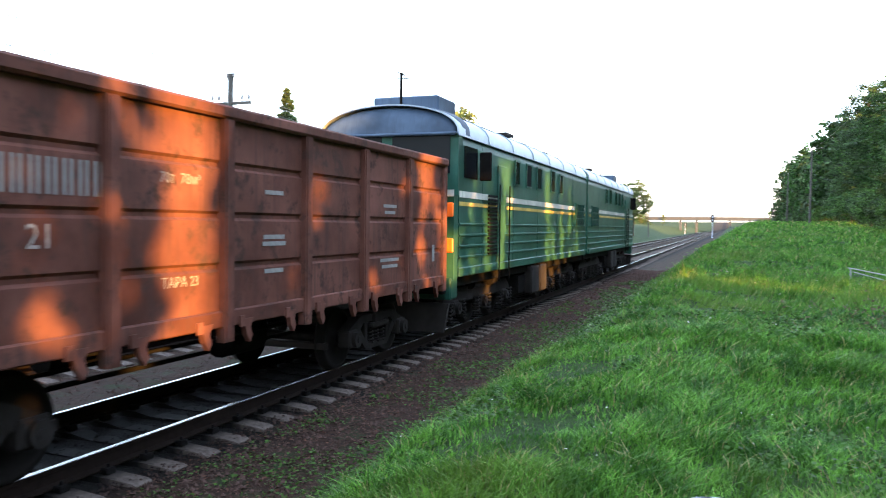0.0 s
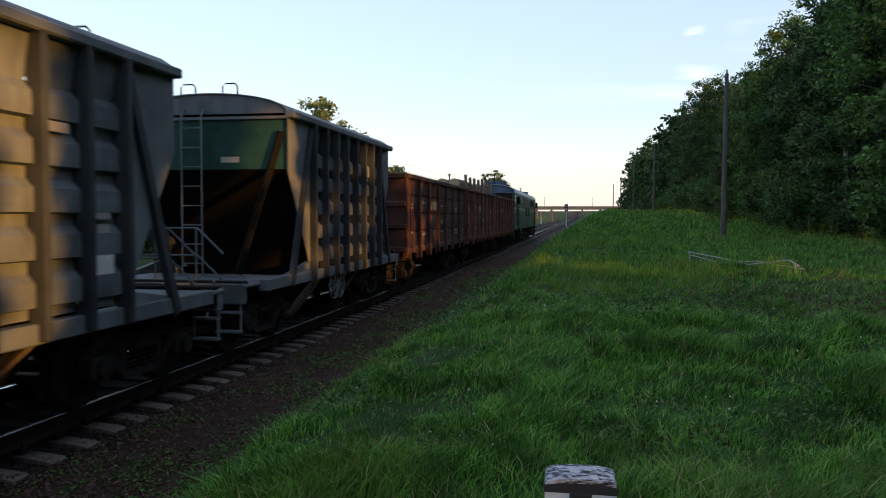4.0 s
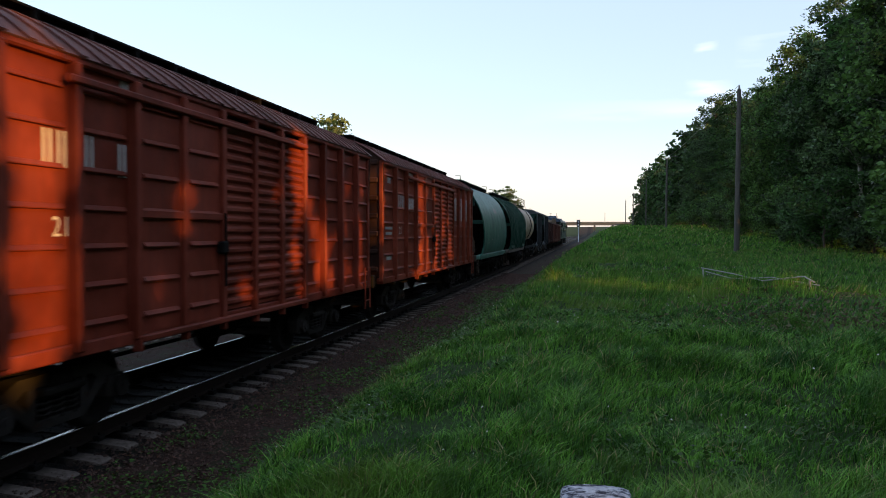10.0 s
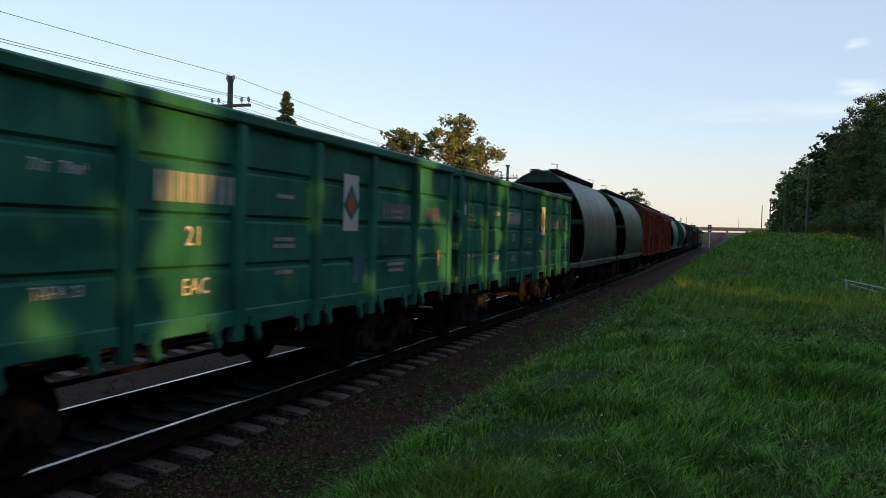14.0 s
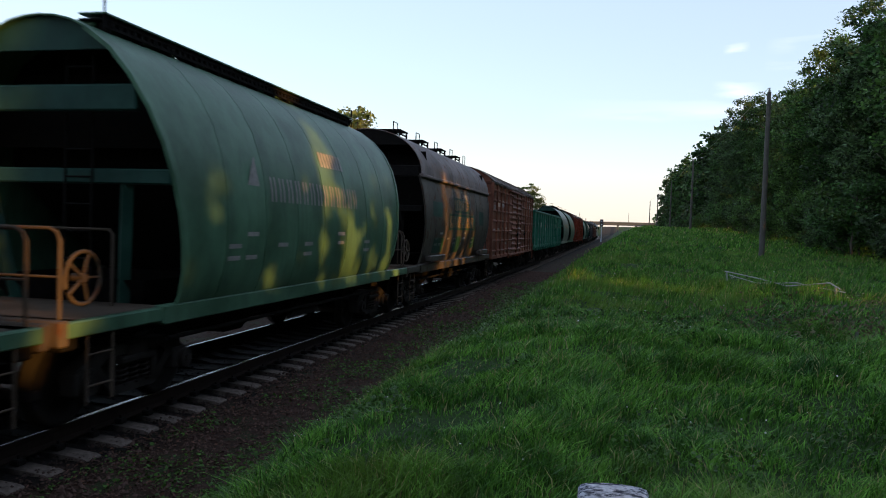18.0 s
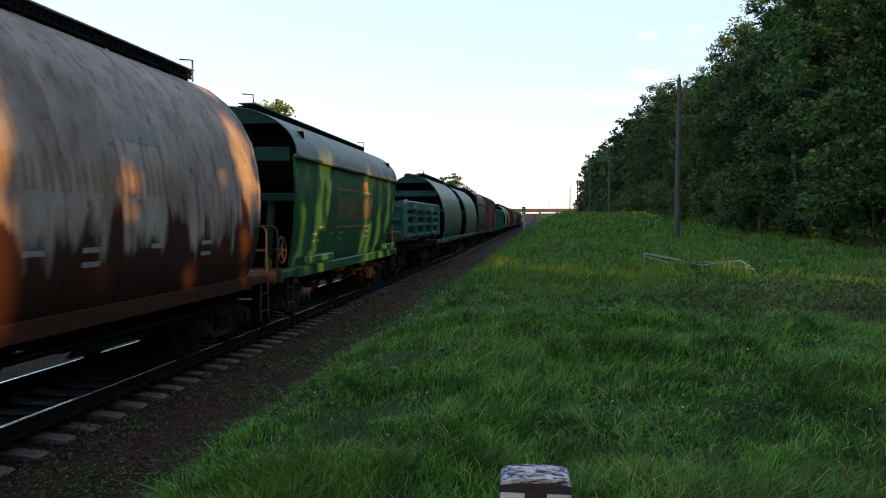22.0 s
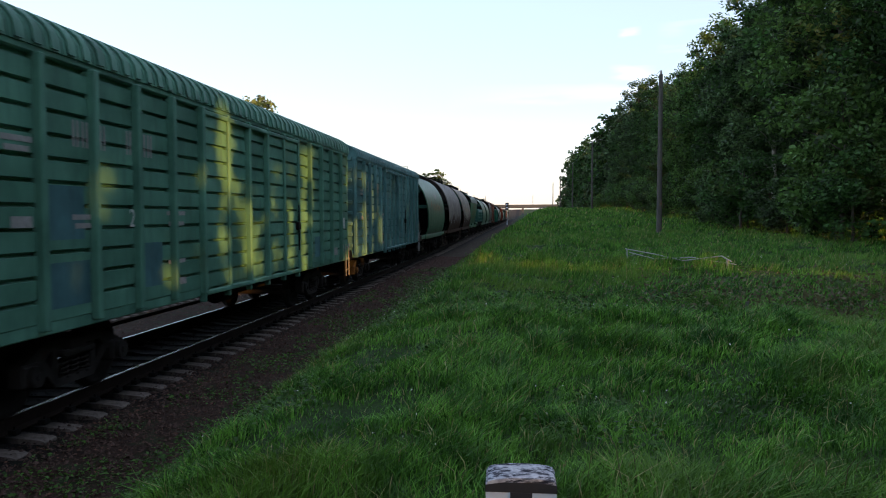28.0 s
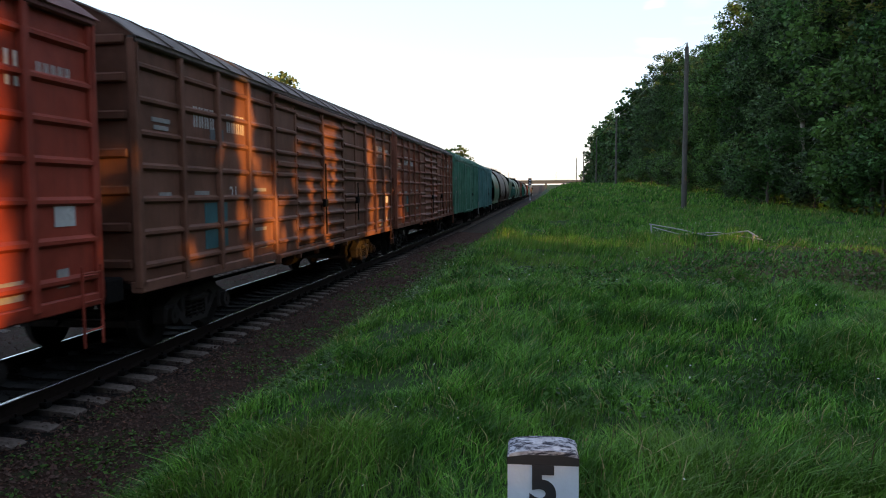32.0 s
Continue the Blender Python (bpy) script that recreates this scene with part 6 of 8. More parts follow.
# -- the locomotive: two coupled sections --
def loco_section(s0, s1, cab, label):
    root, L = vehicle("diesel_locomotive", label, "locomotive", s0, s1, "locomotive sections")
    h, w = L / 2, 1.53
    # side sheets between floor and cant rail, ribbed below the stripes
    prof = [(w, 1.42)]
    for z in (1.62, 1.84, 2.06, 2.28):
        prof += [(w, z - 0.03), (w + 0.03, z - 0.015), (w + 0.03, z + 0.015), (w, z + 0.03)]
    prof += [(w, 3.85), (w - 0.05, 4.05)]
    yc = cab * (h - 1.9)
    lo, hi = sorted((yc, -cab * (h - 0.1)))
    n = 5
    st = (hi - lo) / n
    for s in (1, -1):
        pr = prof if s > 0 else [(-x, z) for x, z in prof][::-1]
        me = Build().sheet_y(pr, -st / 2 + 0.01, st / 2 - 0.01, 0.02, False).mesh("side_sheet")
        for k in range(n):
            part("side_sheet", me, P_LOCO, root, at=(0, lo + st * (k + 0.5), 0))
        me = Build().sheet_y(pr, min(yc, cab * (h - 0.35)) + 0.01, max(yc, cab * (h - 0.35)) - 0.01, 0.02, False)
        part("cab_side", me, P_LOCO, root)
        for z, hh, m, nm in ((2.88, 0.13, P_CREAM, "white_stripe"), (2.69, 0.08, P_YELLOW, "yellow_stripe")):
            x0, x1 = sorted((s * (w + 0.002), s * (w + 0.012)))
            part(nm, Build().box(x0, x1, -h + 0.35, h - 0.35, z - hh / 2, z + hh / 2), m, root)
        x0, x1 = sorted((s * (w - 0.05), s * (w + 0.04)))
        part("sole_plate", Build().box(x0, x1, -h + 0.3, h - 0.3, 1.24, 1.42, 0.015), P_LOCO, root)
        for k, (y, ww, hh, m) in enumerate(((0.30 * L, 0.45, 0.55, M_GLASS), (0.22 * L, 0.5, 0.6, M_GLASS), (0.10 * L, 0.5, 0.55, M_GLASS), (0.02 * L, 0.5, 0.55, M_BLACK), (-0.06 * L, 0.4, 0.55, M_GLASS))):
            y = -cab * (y - 0.12 * L)
            x0, x1 = sorted((s * (w + 0.002), s * (w + 0.02)))
            win = part("window", Build().box(x0, x1, y - ww / 2, y + ww / 2, 3.30, 3.30 + hh), m, root)
            fr = Build()
            x0, x1 = sorted((s * (w + 0.002), s * (w + 0.035)))
            for a, b_, c, d in ((y - ww / 2 - 0.05, y - ww / 2, 3.26, 3.34 + hh), (y + ww / 2, y + ww / 2 + 0.05, 3.26, 3.34 + hh), (y - ww / 2, y + ww / 2, 3.26, 3.30), (y - ww / 2, y + ww / 2, 3.30 + hh, 3.34 + hh)):
                fr.box(x0, x1, a, b_, c, d)
            part("window_frame", fr, P_LOCO, win)
        y = cab * (h - 2.6)
        g = Build()
        for k in range(16):
            z = 1.62 + k * 0.085
            x0, x1 = sorted((s * (w + 0.01), s * (w + 0.05)))
            g.box(x0, x1, y - 0.32, y + 0.32, z, z + 0.045)
        part("louvre_grille", g, M_BLACK, root)
        y = -cab * (h - 1.6)
        x0, x1 = sorted((s * (w + 0.005), s * (w + 0.05)))
        gr = part("radiator_shutter", Build().box(x0, x1, y - 0.75, y + 0.75, 2.30, 3.05), M_BLACK, root)
        f = Build()
        for k in range(7):
            yy = y - 0.75 + 1.5 * k / 6
            f.box(x0, x1 + s * 0.02 if s > 0 else x1, yy - 0.02, yy + 0.02, 2.30, 3.05)
        for z in (2.28, 2.55, 2.8, 3.05):
            f.box(x0, x1 + 0.01, y - 0.77, y + 0.77, z - 0.02, z + 0.02)
        part("shutter_frame", f, P_LOCO, gr)
        d = part("side_door", Build().box(x0, x1 - 0.01, cab * (h - 3.35) - 0.34, cab * (h - 3.35) + 0.34, 1.42, 3.65, 0.02), P_LOCO, root)
        hr = Build()
        for q in (-0.42, 0.42):
            hr.tube([(s * (w + 0.10), cab * (h - 3.35) + q, 1.0), (s * (w + 0.10), cab * (h - 3.35) + q, 3.2)], 0.018, 6)
        part("grab_rail", hr, M_BLACK, d)
        y = cab * (h - 1.05)
        x0, x1 = sorted((s * (w + 0.002), s * (w + 0.018)))
        part("cab_window", Build().box(x0, x1, y - 0.42, y + 0.42, 3.22, 3.86), M_GLASS, root)
        part("mirror", Build().box(min(s * (w + 0.05), s * (w + 0.30)), max(s * (w + 0.05), s * (w + 0.30)), cab * (h - 1.55) - 0.05, cab * (h - 1.55) + 0.05, 3.2, 3.8, 0.02), M_BLACK, root)
    # roof
    arc = [((w + 0.02) * math.cos(a) if abs(math.cos(a)) > 0.01 else 0.0, 4.03 + 0.66 * math.sin(a) ** 0.8) for a in (math.pi * i / 18 for i in range(19))]
    nr = 7
    sr = (L - 0.5) / nr
    rm = Build().sheet_y(arc, -sr / 2 + 0.01, sr / 2 - 0.01, 0.03, True).mesh("roof_panel")
    seam = Build().sheet_y([(x * 1.012, z + 0.02) for x, z in arc], -0.04, 0.04, 0.03, True).mesh("roof_band")
    for k in range(nr):
        part("roof_panel", rm, M_LOCOTOP, root, at=(0, -h + 0.25 + sr * (k + 0.5), 0))
        if k:
            part("roof_band", seam, M_LOCOTOP, root, at=(0, -h + 0.25 + sr * k, 0))
    # cab end and inner end
    e = Build()
    e.slab_y([(-w, 1.2), (w, 1.2), (w, 2.85), (-w, 2.85)], cab * (h - 0.30), cab * (h - 0.05))
    nose = part("cab_front", e, P_LOCO, root)
    pts = [(-w, 2.85), (w, 2.85), (w, 4.05)] + [(x * 0.99, z - 0.02) for x, z in arc[1:-1]] + [(-w, 4.05)]
    part("cab_upper", Build().slab_y([(-w, 2.85), (w, 2.85), (w, 4.07), (-w, 4.07)], cab * (h - 0.55), cab * (h - 0.28)), P_LOCO, root)
    dome = Build()
    rings = ((h - 0.95, 1.0), (h - 0.70, 0.985), (h - 0.48, 0.93), (h - 0.33, 0.80), (h - 0.24, 0.55), (h - 0.21, 0.25), (h - 0.20, 0.0))
    m_ = len(arc)
    dome.add([(x * (0.55 + 0.45 * q ** 0.5) if q else x * 0.55, cab * y_, 4.05 + (z - 4.03 + 0.02) * q) for y_, q in rings for x, z in arc], [(i * m_ + k, i * m_ + k + 1, (i + 1) * m_ + k + 1, (i + 1) * m_ + k) for i in range(len(rings) - 1) for k in range(m_ - 1)], True)
    part("cab_roof_dome", dome, P_LOCOROOF, root, "rounded blue-grey cab roof")
    for x in (-0.74, 0.74):
        part("windscreen", Build().box(x - 0.62, x + 0.62, min(cab * (h - 0.29), cab * (h - 0.26)), max(cab * (h - 0.29), cab * (h - 0.26)), 3.28, 4.03), M_GLASS, root)
    part("cab_roof_lip", Build().box(-w, w, min(cab * (h - 0.5), cab * (h - 0.14)), max(cab * (h - 0.5), cab * (h - 0.14)), 4.03, 4.09, 0.02), P_LOCOROOF, root)
    for z in (2.56, 1.87):
        for x in (-1.36, 1.36):
            part("marker_board", Build().box(x - 0.17, x + 0.17, min(cab * (h - 0.06), cab * (h - 0.01)), max(cab * (h - 0.06), cab * (h - 0.01)), z - 0.14, z + 0.14, 0.02), M_ORANGE, root, "bright orange marker board")
    part("nose_stripe", Build().box(-w, w, min(cab * (h - 0.055), cab * (h - 0.035)), max(cab * (h - 0.055), cab * (h - 0.035)), 2.82, 2.95), P_CREAM, nose)
    part("plough", Build().slab_y([(-1.4, 0.18), (1.4, 0.18), (1.5, 0.75), (-1.5, 0.75)], cab * (h + 0.02), cab * (h + 0.12)), M_CAST, root)
    part("buffer_beam", Build().box(-1.5, 1.5, min(cab * (h - 0.4), cab * h), max(cab * (h - 0.4), cab * h), 0.80, 1.24, 0.03), P_LOCO, root)
    part("inner_end", Build().slab_y(pts[:2] + pts[2:], -cab * (h - 0.05), -cab * (h - 0.2)), P_LOCO, root)
    part("inner_end_lower", Build().box(-w, w, -h + 0.06, -h + 0.2, 1.3, 2.86) if cab > 0 else Build().box(-w, w, h - 0.2, h - 0.06, 1.3, 2.86), P_LOCO, root)
    part("underframe", Build().box(-1.4, 1.4, -h + 0.1, h - 0.1, 1.02, 1.26, 0.02), M_BLACK, root)
    # roof fittings
    b = Build().box(-0.75, 0.75, cab * (h - 1.75) - 0.55, cab * (h - 1.75) + 0.55, 4.55, 5.0, 0.03)
    part("roof_box", b, P_LOCOROOF, root, "square roof housing")
    b = Build().tube([(-0.1, cab * (h - 1.2), 4.6), (-0.1, cab * (h - 1.2), 5.5)], 0.03, 6).tube([(-0.32, cab * (h - 1.2), 5.38), (0.12, cab * (h - 1.2), 5.38)], 0.012, 5).tube([(-0.1, cab * (h - 1.2) - 0.2, 5.48), (-0.1, cab * (h - 1.2) + 0.2, 5.48)], 0.012, 5)
    part("roof_antenna", b, M_BLACK, root)
    b = Build().tube([(0.1, -cab * 0.4, 4.58), (0.1, -cab * 0.4, 4.86)], 0.32, 14).box(-0.3, 0.5, -cab * 0.4 - 0.38, -cab * 0.4 + 0.38, 4.86, 4.94)
    part("exhaust_stack", b, M_CAST, root)
    for k in range(3):
        y = -cab * (1.8 + 1.5 * k)
        part("roof_fan", Build().tube([(0, y, 4.58), (0, y, 4.78)], 0.62, 20).tube([(0, y, 4.78), (0, y, 4.81)], 0.52, 20), M_CAST, root)
    b = Build()
    for k in range(9):
        y = -h + 0.8 + (L - 1.6) * k / 8
        b.tube([(1.02, y, 4.45), (1.02, y, 4.58)], 0.02, 5)
    b.tube([(1.02, -h + 0.8, 4.57), (1.02, h - 0.8, 4.57)], 0.016, 6)
    part("roof_handrail", b, M_BLACK, root)
    # fuel tank and three-axle bogies
    part("fuel_tank", Build().slab_y([(-1.35, 0.95), (-1.35, 0.5), (-1.0, 0.30), (1.0, 0.30), (1.35, 0.5), (1.35, 0.95)], -1.7, 1.7), M_BLACK, root)
    part("battery_box", Build().box(1.28, 1.55, -1.0, -0.1, 0.42, 1.18, 0.04).box(1.28, 1.55, 0.0, 0.8, 0.42, 1.18, 0.04), M_CAST, root)
    for k in (-1, 1):
        yb = k * (h - 3.0)
        bg_ = part("bogie", Build().box(-1.05, 1.05, -2.2, 2.2, 0.55, 0.85, 0.03), M_BLACK, root, at=(0, yb, 0))
        for s in (1, -1):
            f = Build()
            f.slab_x([(-2.5, 0.72), (-2.2, 0.92), (2.2, 0.92), (2.5, 0.72), (2.5, 0.62), (-2.5, 0.62)], s * 1.08 - 0.08, s * 1.08 + 0.08)
            part("bogie_frame", f, M_BOGIE, bg_)
            for q in (-1.85, 0.0, 1.85):
                part("axle_box", shared(("axle_box", s), lambda: axle_box_build()), M_CAST, bg_, at=(s * 1.12, q, 0.525), turn=0 if s > 0 else math.pi)
                for d in (-0.42, 0.42):
                    part("spring", shared("loco_spring", lambda: Build().tube([(0.09 * math.cos(a), 0.09 * math.sin(a), 0.28 + 0.4 * i / 36) for i, a in ((i, i * 0.9) for i in range(37))], 0.02, 5)), M_CAST, bg_, at=(s * 1.2, q + d, 0))
            for q in (-0.9, 0.5):
                part("brake_cylinder", Build().tube([(s * 1.2, q, 0.98), (s * 1.2, q + 0.4, 0.98)], 0.13, 12), M_BOGIE, bg_)
        for q in (-1.85, 0.0, 1.85):
            wsm = part("wheelset", shared("loco_wheelset", lambda: wheelset_build(0.525)), M_WHEEL, bg_, "two steel wheels on an axle", at=(0, q, 0.525))
            WHEELS.append((wsm, root, (0, q, 0.525), 0.525))
    for k in (-1, 1):
        part("coupler", shared("coupler", coupler_build), M_BLACK, root, at=(0, k * (h - 0.05), 0), turn=0 if k > 0 else math.pi)
    return root


loco_section(-44.2, -29.35, 1, "leading green diesel locomotive section with yellow and white stripes")
loco_section(-29.15, -14.27, -1, "green diesel locomotive section with grey roof and orange marker boards")
gondola(-13.87, -1.91, P_GOND, "red-brown open steel wagon with dented ribbed sides", number=5)
gondola(-1.08, 10.28, P_GOND, "red-brown open wagon loaded with logs between timber stakes", load=True)
gondola(11.14, 22.67, P_GOND_D, "dark brown weathered open steel wagon")
cement_hopper(23.0, 33.95, 1, 4.79, "grey ribbed hopper wagon with dark green sloping ends and raking struts")
cement_hopper(33.95, 44.9, 0, 4.86, "grey ribbed hopper wagon with ladders and raking struts")
tank_wagon(44.9, 56.0, "cream tank wagon with dark green domed ends")
hopper(57.4, 67.09, P_RIB, P_RIB, P_GREYROOF, P_RIB, "dark green covered hopper wagon with strong vertical ribs", "ribbed", 1.35, "row", M_MARK_OR)
hopper(69.8, 78.87, P_TEAL, P_TEAL, P_TEAL, P_HOP_GRN, "blue-green covered hopper wagon with smooth bulging sides", "smooth", 1.3)
boxcar(81.42, 95.58, P_BOXI, P_REDROOF, "rust-red boxcar with louvred doors and roof walkway", "old", 4.0, 4.62, brand="big")
boxcar(96.74, 109.07, P_BOXJ, P_REDROOF, "brick-red boxcar with louvred doors and roof walkway", "old", 4.0, 4.62)
hopper(111.17, 119.66, P_HOPK, P_HOPK, P_HOPK, P_HOP_GRN, "green covered hopper wagon with faded orange lettering", "smooth", 1.75, "row", M_MARK_OR)
hopper(123.57, 132.2, P_HOPL, P_HOPL, P_HOPL, P_HOP_GRN, "greyed green covered hopper wagon with bulging sides", "smooth", 1.75, "row", M_MARK_OR)
gondola(134.39, 145.96, P_GREEN_G, "green open steel wagon with white emblem panel", name_bars=True)
gondola(146.54, 158.79, P_GREEN_G, "green open steel wagon with white emblem panel and lettering", name_bars=True)
boxcar(159.86, 175.45, P_BOXO, P_GREYROOF, "red-brown boxcar with panelled sides and white lettering", "new", 4.22, 4.86, brand="lease")
hopper(177.12, 187.3, P_RUSTQ, P_ROOFQ, P_RUSTQ, M_BLACK, "dark rusty covered hopper wagon with arched roof and hatches", "rusty_eave", 1.3, "two_rows", rise=1.16)
hopper(190.18, 199.26, P_HOPR, P_HOPR, P_HOPR, P_HOP_GRN, "green covered hopper wagon with end platforms and handrails", "smooth", 1.7, "row", M_MARK_DIM)
hopper(202.78, 211.64, P_HOPR, P_HOPK, P_HOPR, P_HOP_GRN, "green covered hopper wagon with faded red lettering", "smooth", 1.7, "row", M_MARK_OR)
dump_car(213.96, 223.54, "green side-tipping wagon with low ribbed boards")
hopper(225.4, 236.2, P_BEL, P_BELROOF, P_BEL, P_HOP_GRN, "bright green covered hopper wagon with grey roof and orange lettering", "eave", 0.9, "bel")
hopper(238.82, 247.89, P_RUSTY, P_RUSTY, P_RUSTY, P_HOP_GRN, "rust-streaked grey covered hopper wagon with green ends", "smooth", 1.4, "row", M_MARK_OR, rise=1.10, full=True)
hopper(250.96, 261.1, P_RUSTY2, P_RUSTY2, P_RUSTY2, M_BOGIE, "brown rusty covered hopper wagon with roof hatches", "rusty", 1.5, rise=1.10, full=True)
hopper(264.62, 273.04, P_HOPR, P_HOPR, P_HOPR, P_HOP_GRN, "grey-green covered hopper wagon with faded lettering", "smooth", 1.6, "row", M_MARK_OR)
boxcar(276.05, 290.25, P_BOXB, P_BOXB, "blue-green boxcar with ribbed panelled sides", "green", 4.05, 4.55)
boxcar(291.49, 307.07, P_BOXG, P_BOXG, "sea-green boxcar with rounded corrugated roof and blue patches", "green", 4.05, 4.62,
       patches=((-6.3, 2.3, 0.8, 0.6, P_PATCH_BLUE), (-6.2, 1.5, 0.8, 0.5, P_PATCH_BLUE), (-4.3, 1.6, 0.7, 0.6, P_PATCH_BLUE), (4.5, 1.5, 0.7, 0.5, P_PATCH_BLUE)))
boxcar(308.1, 324.2, P_BOXO, P_GREYROOF, "red-brown boxcar with panelled sides and white lettering", "new", 4.22, 4.80, brand="lease", patches=((-5.6, 1.8, 0.8, 0.6, P_PATCH_BLUE),))
boxcar(325.15, 341.35, P_BOXD, P_GREYROOF, "brown boxcar with panelled sides and a blue paint patch", "new", 4.22, 4.80, brand="lease", patches=((-5.7, 1.75, 0.85, 0.7, P_PATCH_BLUE), (-5.6, 3.1, 0.5, 0.3, P_HOP_GREY)))
boxcar(342.22, 358.0, P_BOXR, P_REDROOF, "bright red boxcar with panelled sides and white label plate", "new", 4.22, 4.80, brand="lease")


# ---- trees: trunk with limbs, crown of many small leaves in clumps ----
def leaf_mesh(name, seed, h, r, base, clumps, per, size, shape="round"):
    rg = np.random.default_rng(seed)
    cs, rs = [], []
    while len(cs) < clumps:
        if shape == "cone":
            t = rg.random() ** 1.35
            z = base + (h - base) * t
            rad = r * (1.0 - t) ** 0.9 * (0.45 + 0.55 * rg.random())
            a = rg.random() * 6.283
            cs.append((rad * math.cos(a), rad * math.sin(a), z - 0.25 * rad))
            rs.append(0.16 + 0.15 * r * (1 - t))
        else:
            d = rg.normal(size=3)
            d /= np.linalg.norm(d)
            q = rg.random() ** 0.36
            lump = 1 + 0.28 * noise.noise((d[0] * 2 + seed, d[1] * 2, d[2] * 2))
            zc, zr = (h + base) / 2, (h - base) / 2
            k = 1.0 - 0.25 * max(0.0, d[2])
            cs.append((d[0] * r * q * lump * k, d[1] * r * q * lump * k, zc + d[2] * zr * q * min(1.0, lump)))
            rs.append((0.14 * r + 0.26) * (0.7 + 0.7 * rg.random()))
    cs, rs = np.array(cs), np.array(rs)
    n = clumps * per
    off = rg.normal(size=(n, 3))
    off /= np.linalg.norm(off, axis=1)[:, None]
    off *= (rg.random((n, 1)) ** 0.5)
    off[:, 2] *= 0.62
    p = np.repeat(cs, per, 0) + off * np.repeat(rs, per)[:, None]
    u = rg.normal(size=(n, 3))
    u[:, 2] *= 0.6
    u /= np.linalg.norm(u, axis=1)[:, None]
    w = np.cross(u, rg.normal(size=(n, 3)))
    w /= np.linalg.norm(w, axis=1)[:, None]
    s = size * (0.6 + 0.8 * rg.random((n, 1)))
    verts = np.stack([p - u * s, p - w * s * 0.55, p + u * s, p + w * s * 0.55], 1).reshape(-1, 3)
    return numpy_mesh(name, verts, np.arange(n * 4).reshape(-1, 4))


def trunk_mesh(name, seed, h, r, base, crown_r, limbs=9):
    rg = random.Random(seed)
    b = Build()
    pts = [(0, 0, -0.3)]
    for k in range(1, 6):
        pts.append((rg.uniform(-.15, .15) * k / 3, rg.uniform(-.15, .15) * k / 3, h * 0.86 * k / 5))
    b.tube(pts, r, 9, r * 0.25)
    for k in range(limbs):
        z = base * 0.8 + (h * 0.8 - base * 0.8) * k / limbs
        a = rg.uniform(0, 6.28)
        l = crown_r * rg.uniform(0.5, 0.85)
        b.tube([(0, 0, z), (0.5 * l * math.cos(a), 0.5 * l * math.sin(a), z + 0.35 * l), (l * math.cos(a), l * math.sin(a), z + 0.5 * l)], r * 0.32, 6, r * 0.08)
    return b.mesh(name)




def tree_kind(seed, h, r, base, clumps, per, size, shape="round", trunk=0.2):
    return dict(h=h, crown=leaf_mesh("crown", seed, h, r, base, clumps, per, size, shape), trunk=trunk_mesh("trunk", seed, h, trunk, base, r, 9 if shape == "round" else 4))


KIND_NEAR = [tree_kind(11, 16.5, 3.7, 1.4, 150, 105, 0.125), tree_kind(12, 17.5, 4.0, 1.8, 155, 105, 0.13), tree_kind(13, 15.0, 3.4, 1.0, 140, 105, 0.12), tree_kind(14, 18.0, 3.5, 2.4, 150, 105, 0.125)]
KIND_FAR = [tree_kind(21, 16.5, 3.9, 1.2, 110, 20, 0.36), tree_kind(22, 18.0, 4.2, 1.6, 115, 20, 0.38), tree_kind(23, 14.5, 3.6, 1.0, 105, 20, 0.36)]
KIND_BUSH = [tree_kind(31, 3.4, 1.7, 0.0, 46, 90, 0.085, trunk=0.06), tree_kind(32, 2.4, 1.5, 0.0, 40, 90, 0.08, trunk=0.05), tree_kind(33, 5.0, 2.0, 0.1, 60, 90, 0.095, trunk=0.08)]
KIND_HEDGE = [tree_kind(34, 3.4, 1.7, 0.0, 46, 13, 0.25, trunk=0.06), tree_kind(35, 2.4, 1.5, 0.0, 40, 13, 0.24, trunk=0.05), tree_kind(36, 5.0, 2.0, 0.1, 60, 14, 0.27, trunk=0.08)]
KIND_SPRUCE = tree_kind(41, 13.2, 4.1, 0.4, 250, 40, 0.19, "cone")
KIND_LEFT = [tree_kind(42, 16.5, 5.2, 4.5, 150, 60, 0.24), tree_kind(43, 15.0, 4.6, 3.0, 130, 60, 0.24)]
RT = random.Random(77)


def plant(kind, x, y, leaf, label, name="tree", scale=1.0, bark=None, group="", turn=None):
    zz = ground_z(x, y)
    root = tagged(new(name), label, "bush" if name == "bush" else "tree", group)
    part("trunk", kind["trunk"], bark or M_BARK, root)
    part("crown", kind["crown"], leaf, root)
    root.matrix_basis = Matrix.LocRotScale((x, y, zz), Euler((0, 0, RT.uniform(0, 6.28) if turn is None else turn)), (scale, scale, scale * (RT.uniform(0.94, 1.06) if turn is None else 1.0)))
    return root


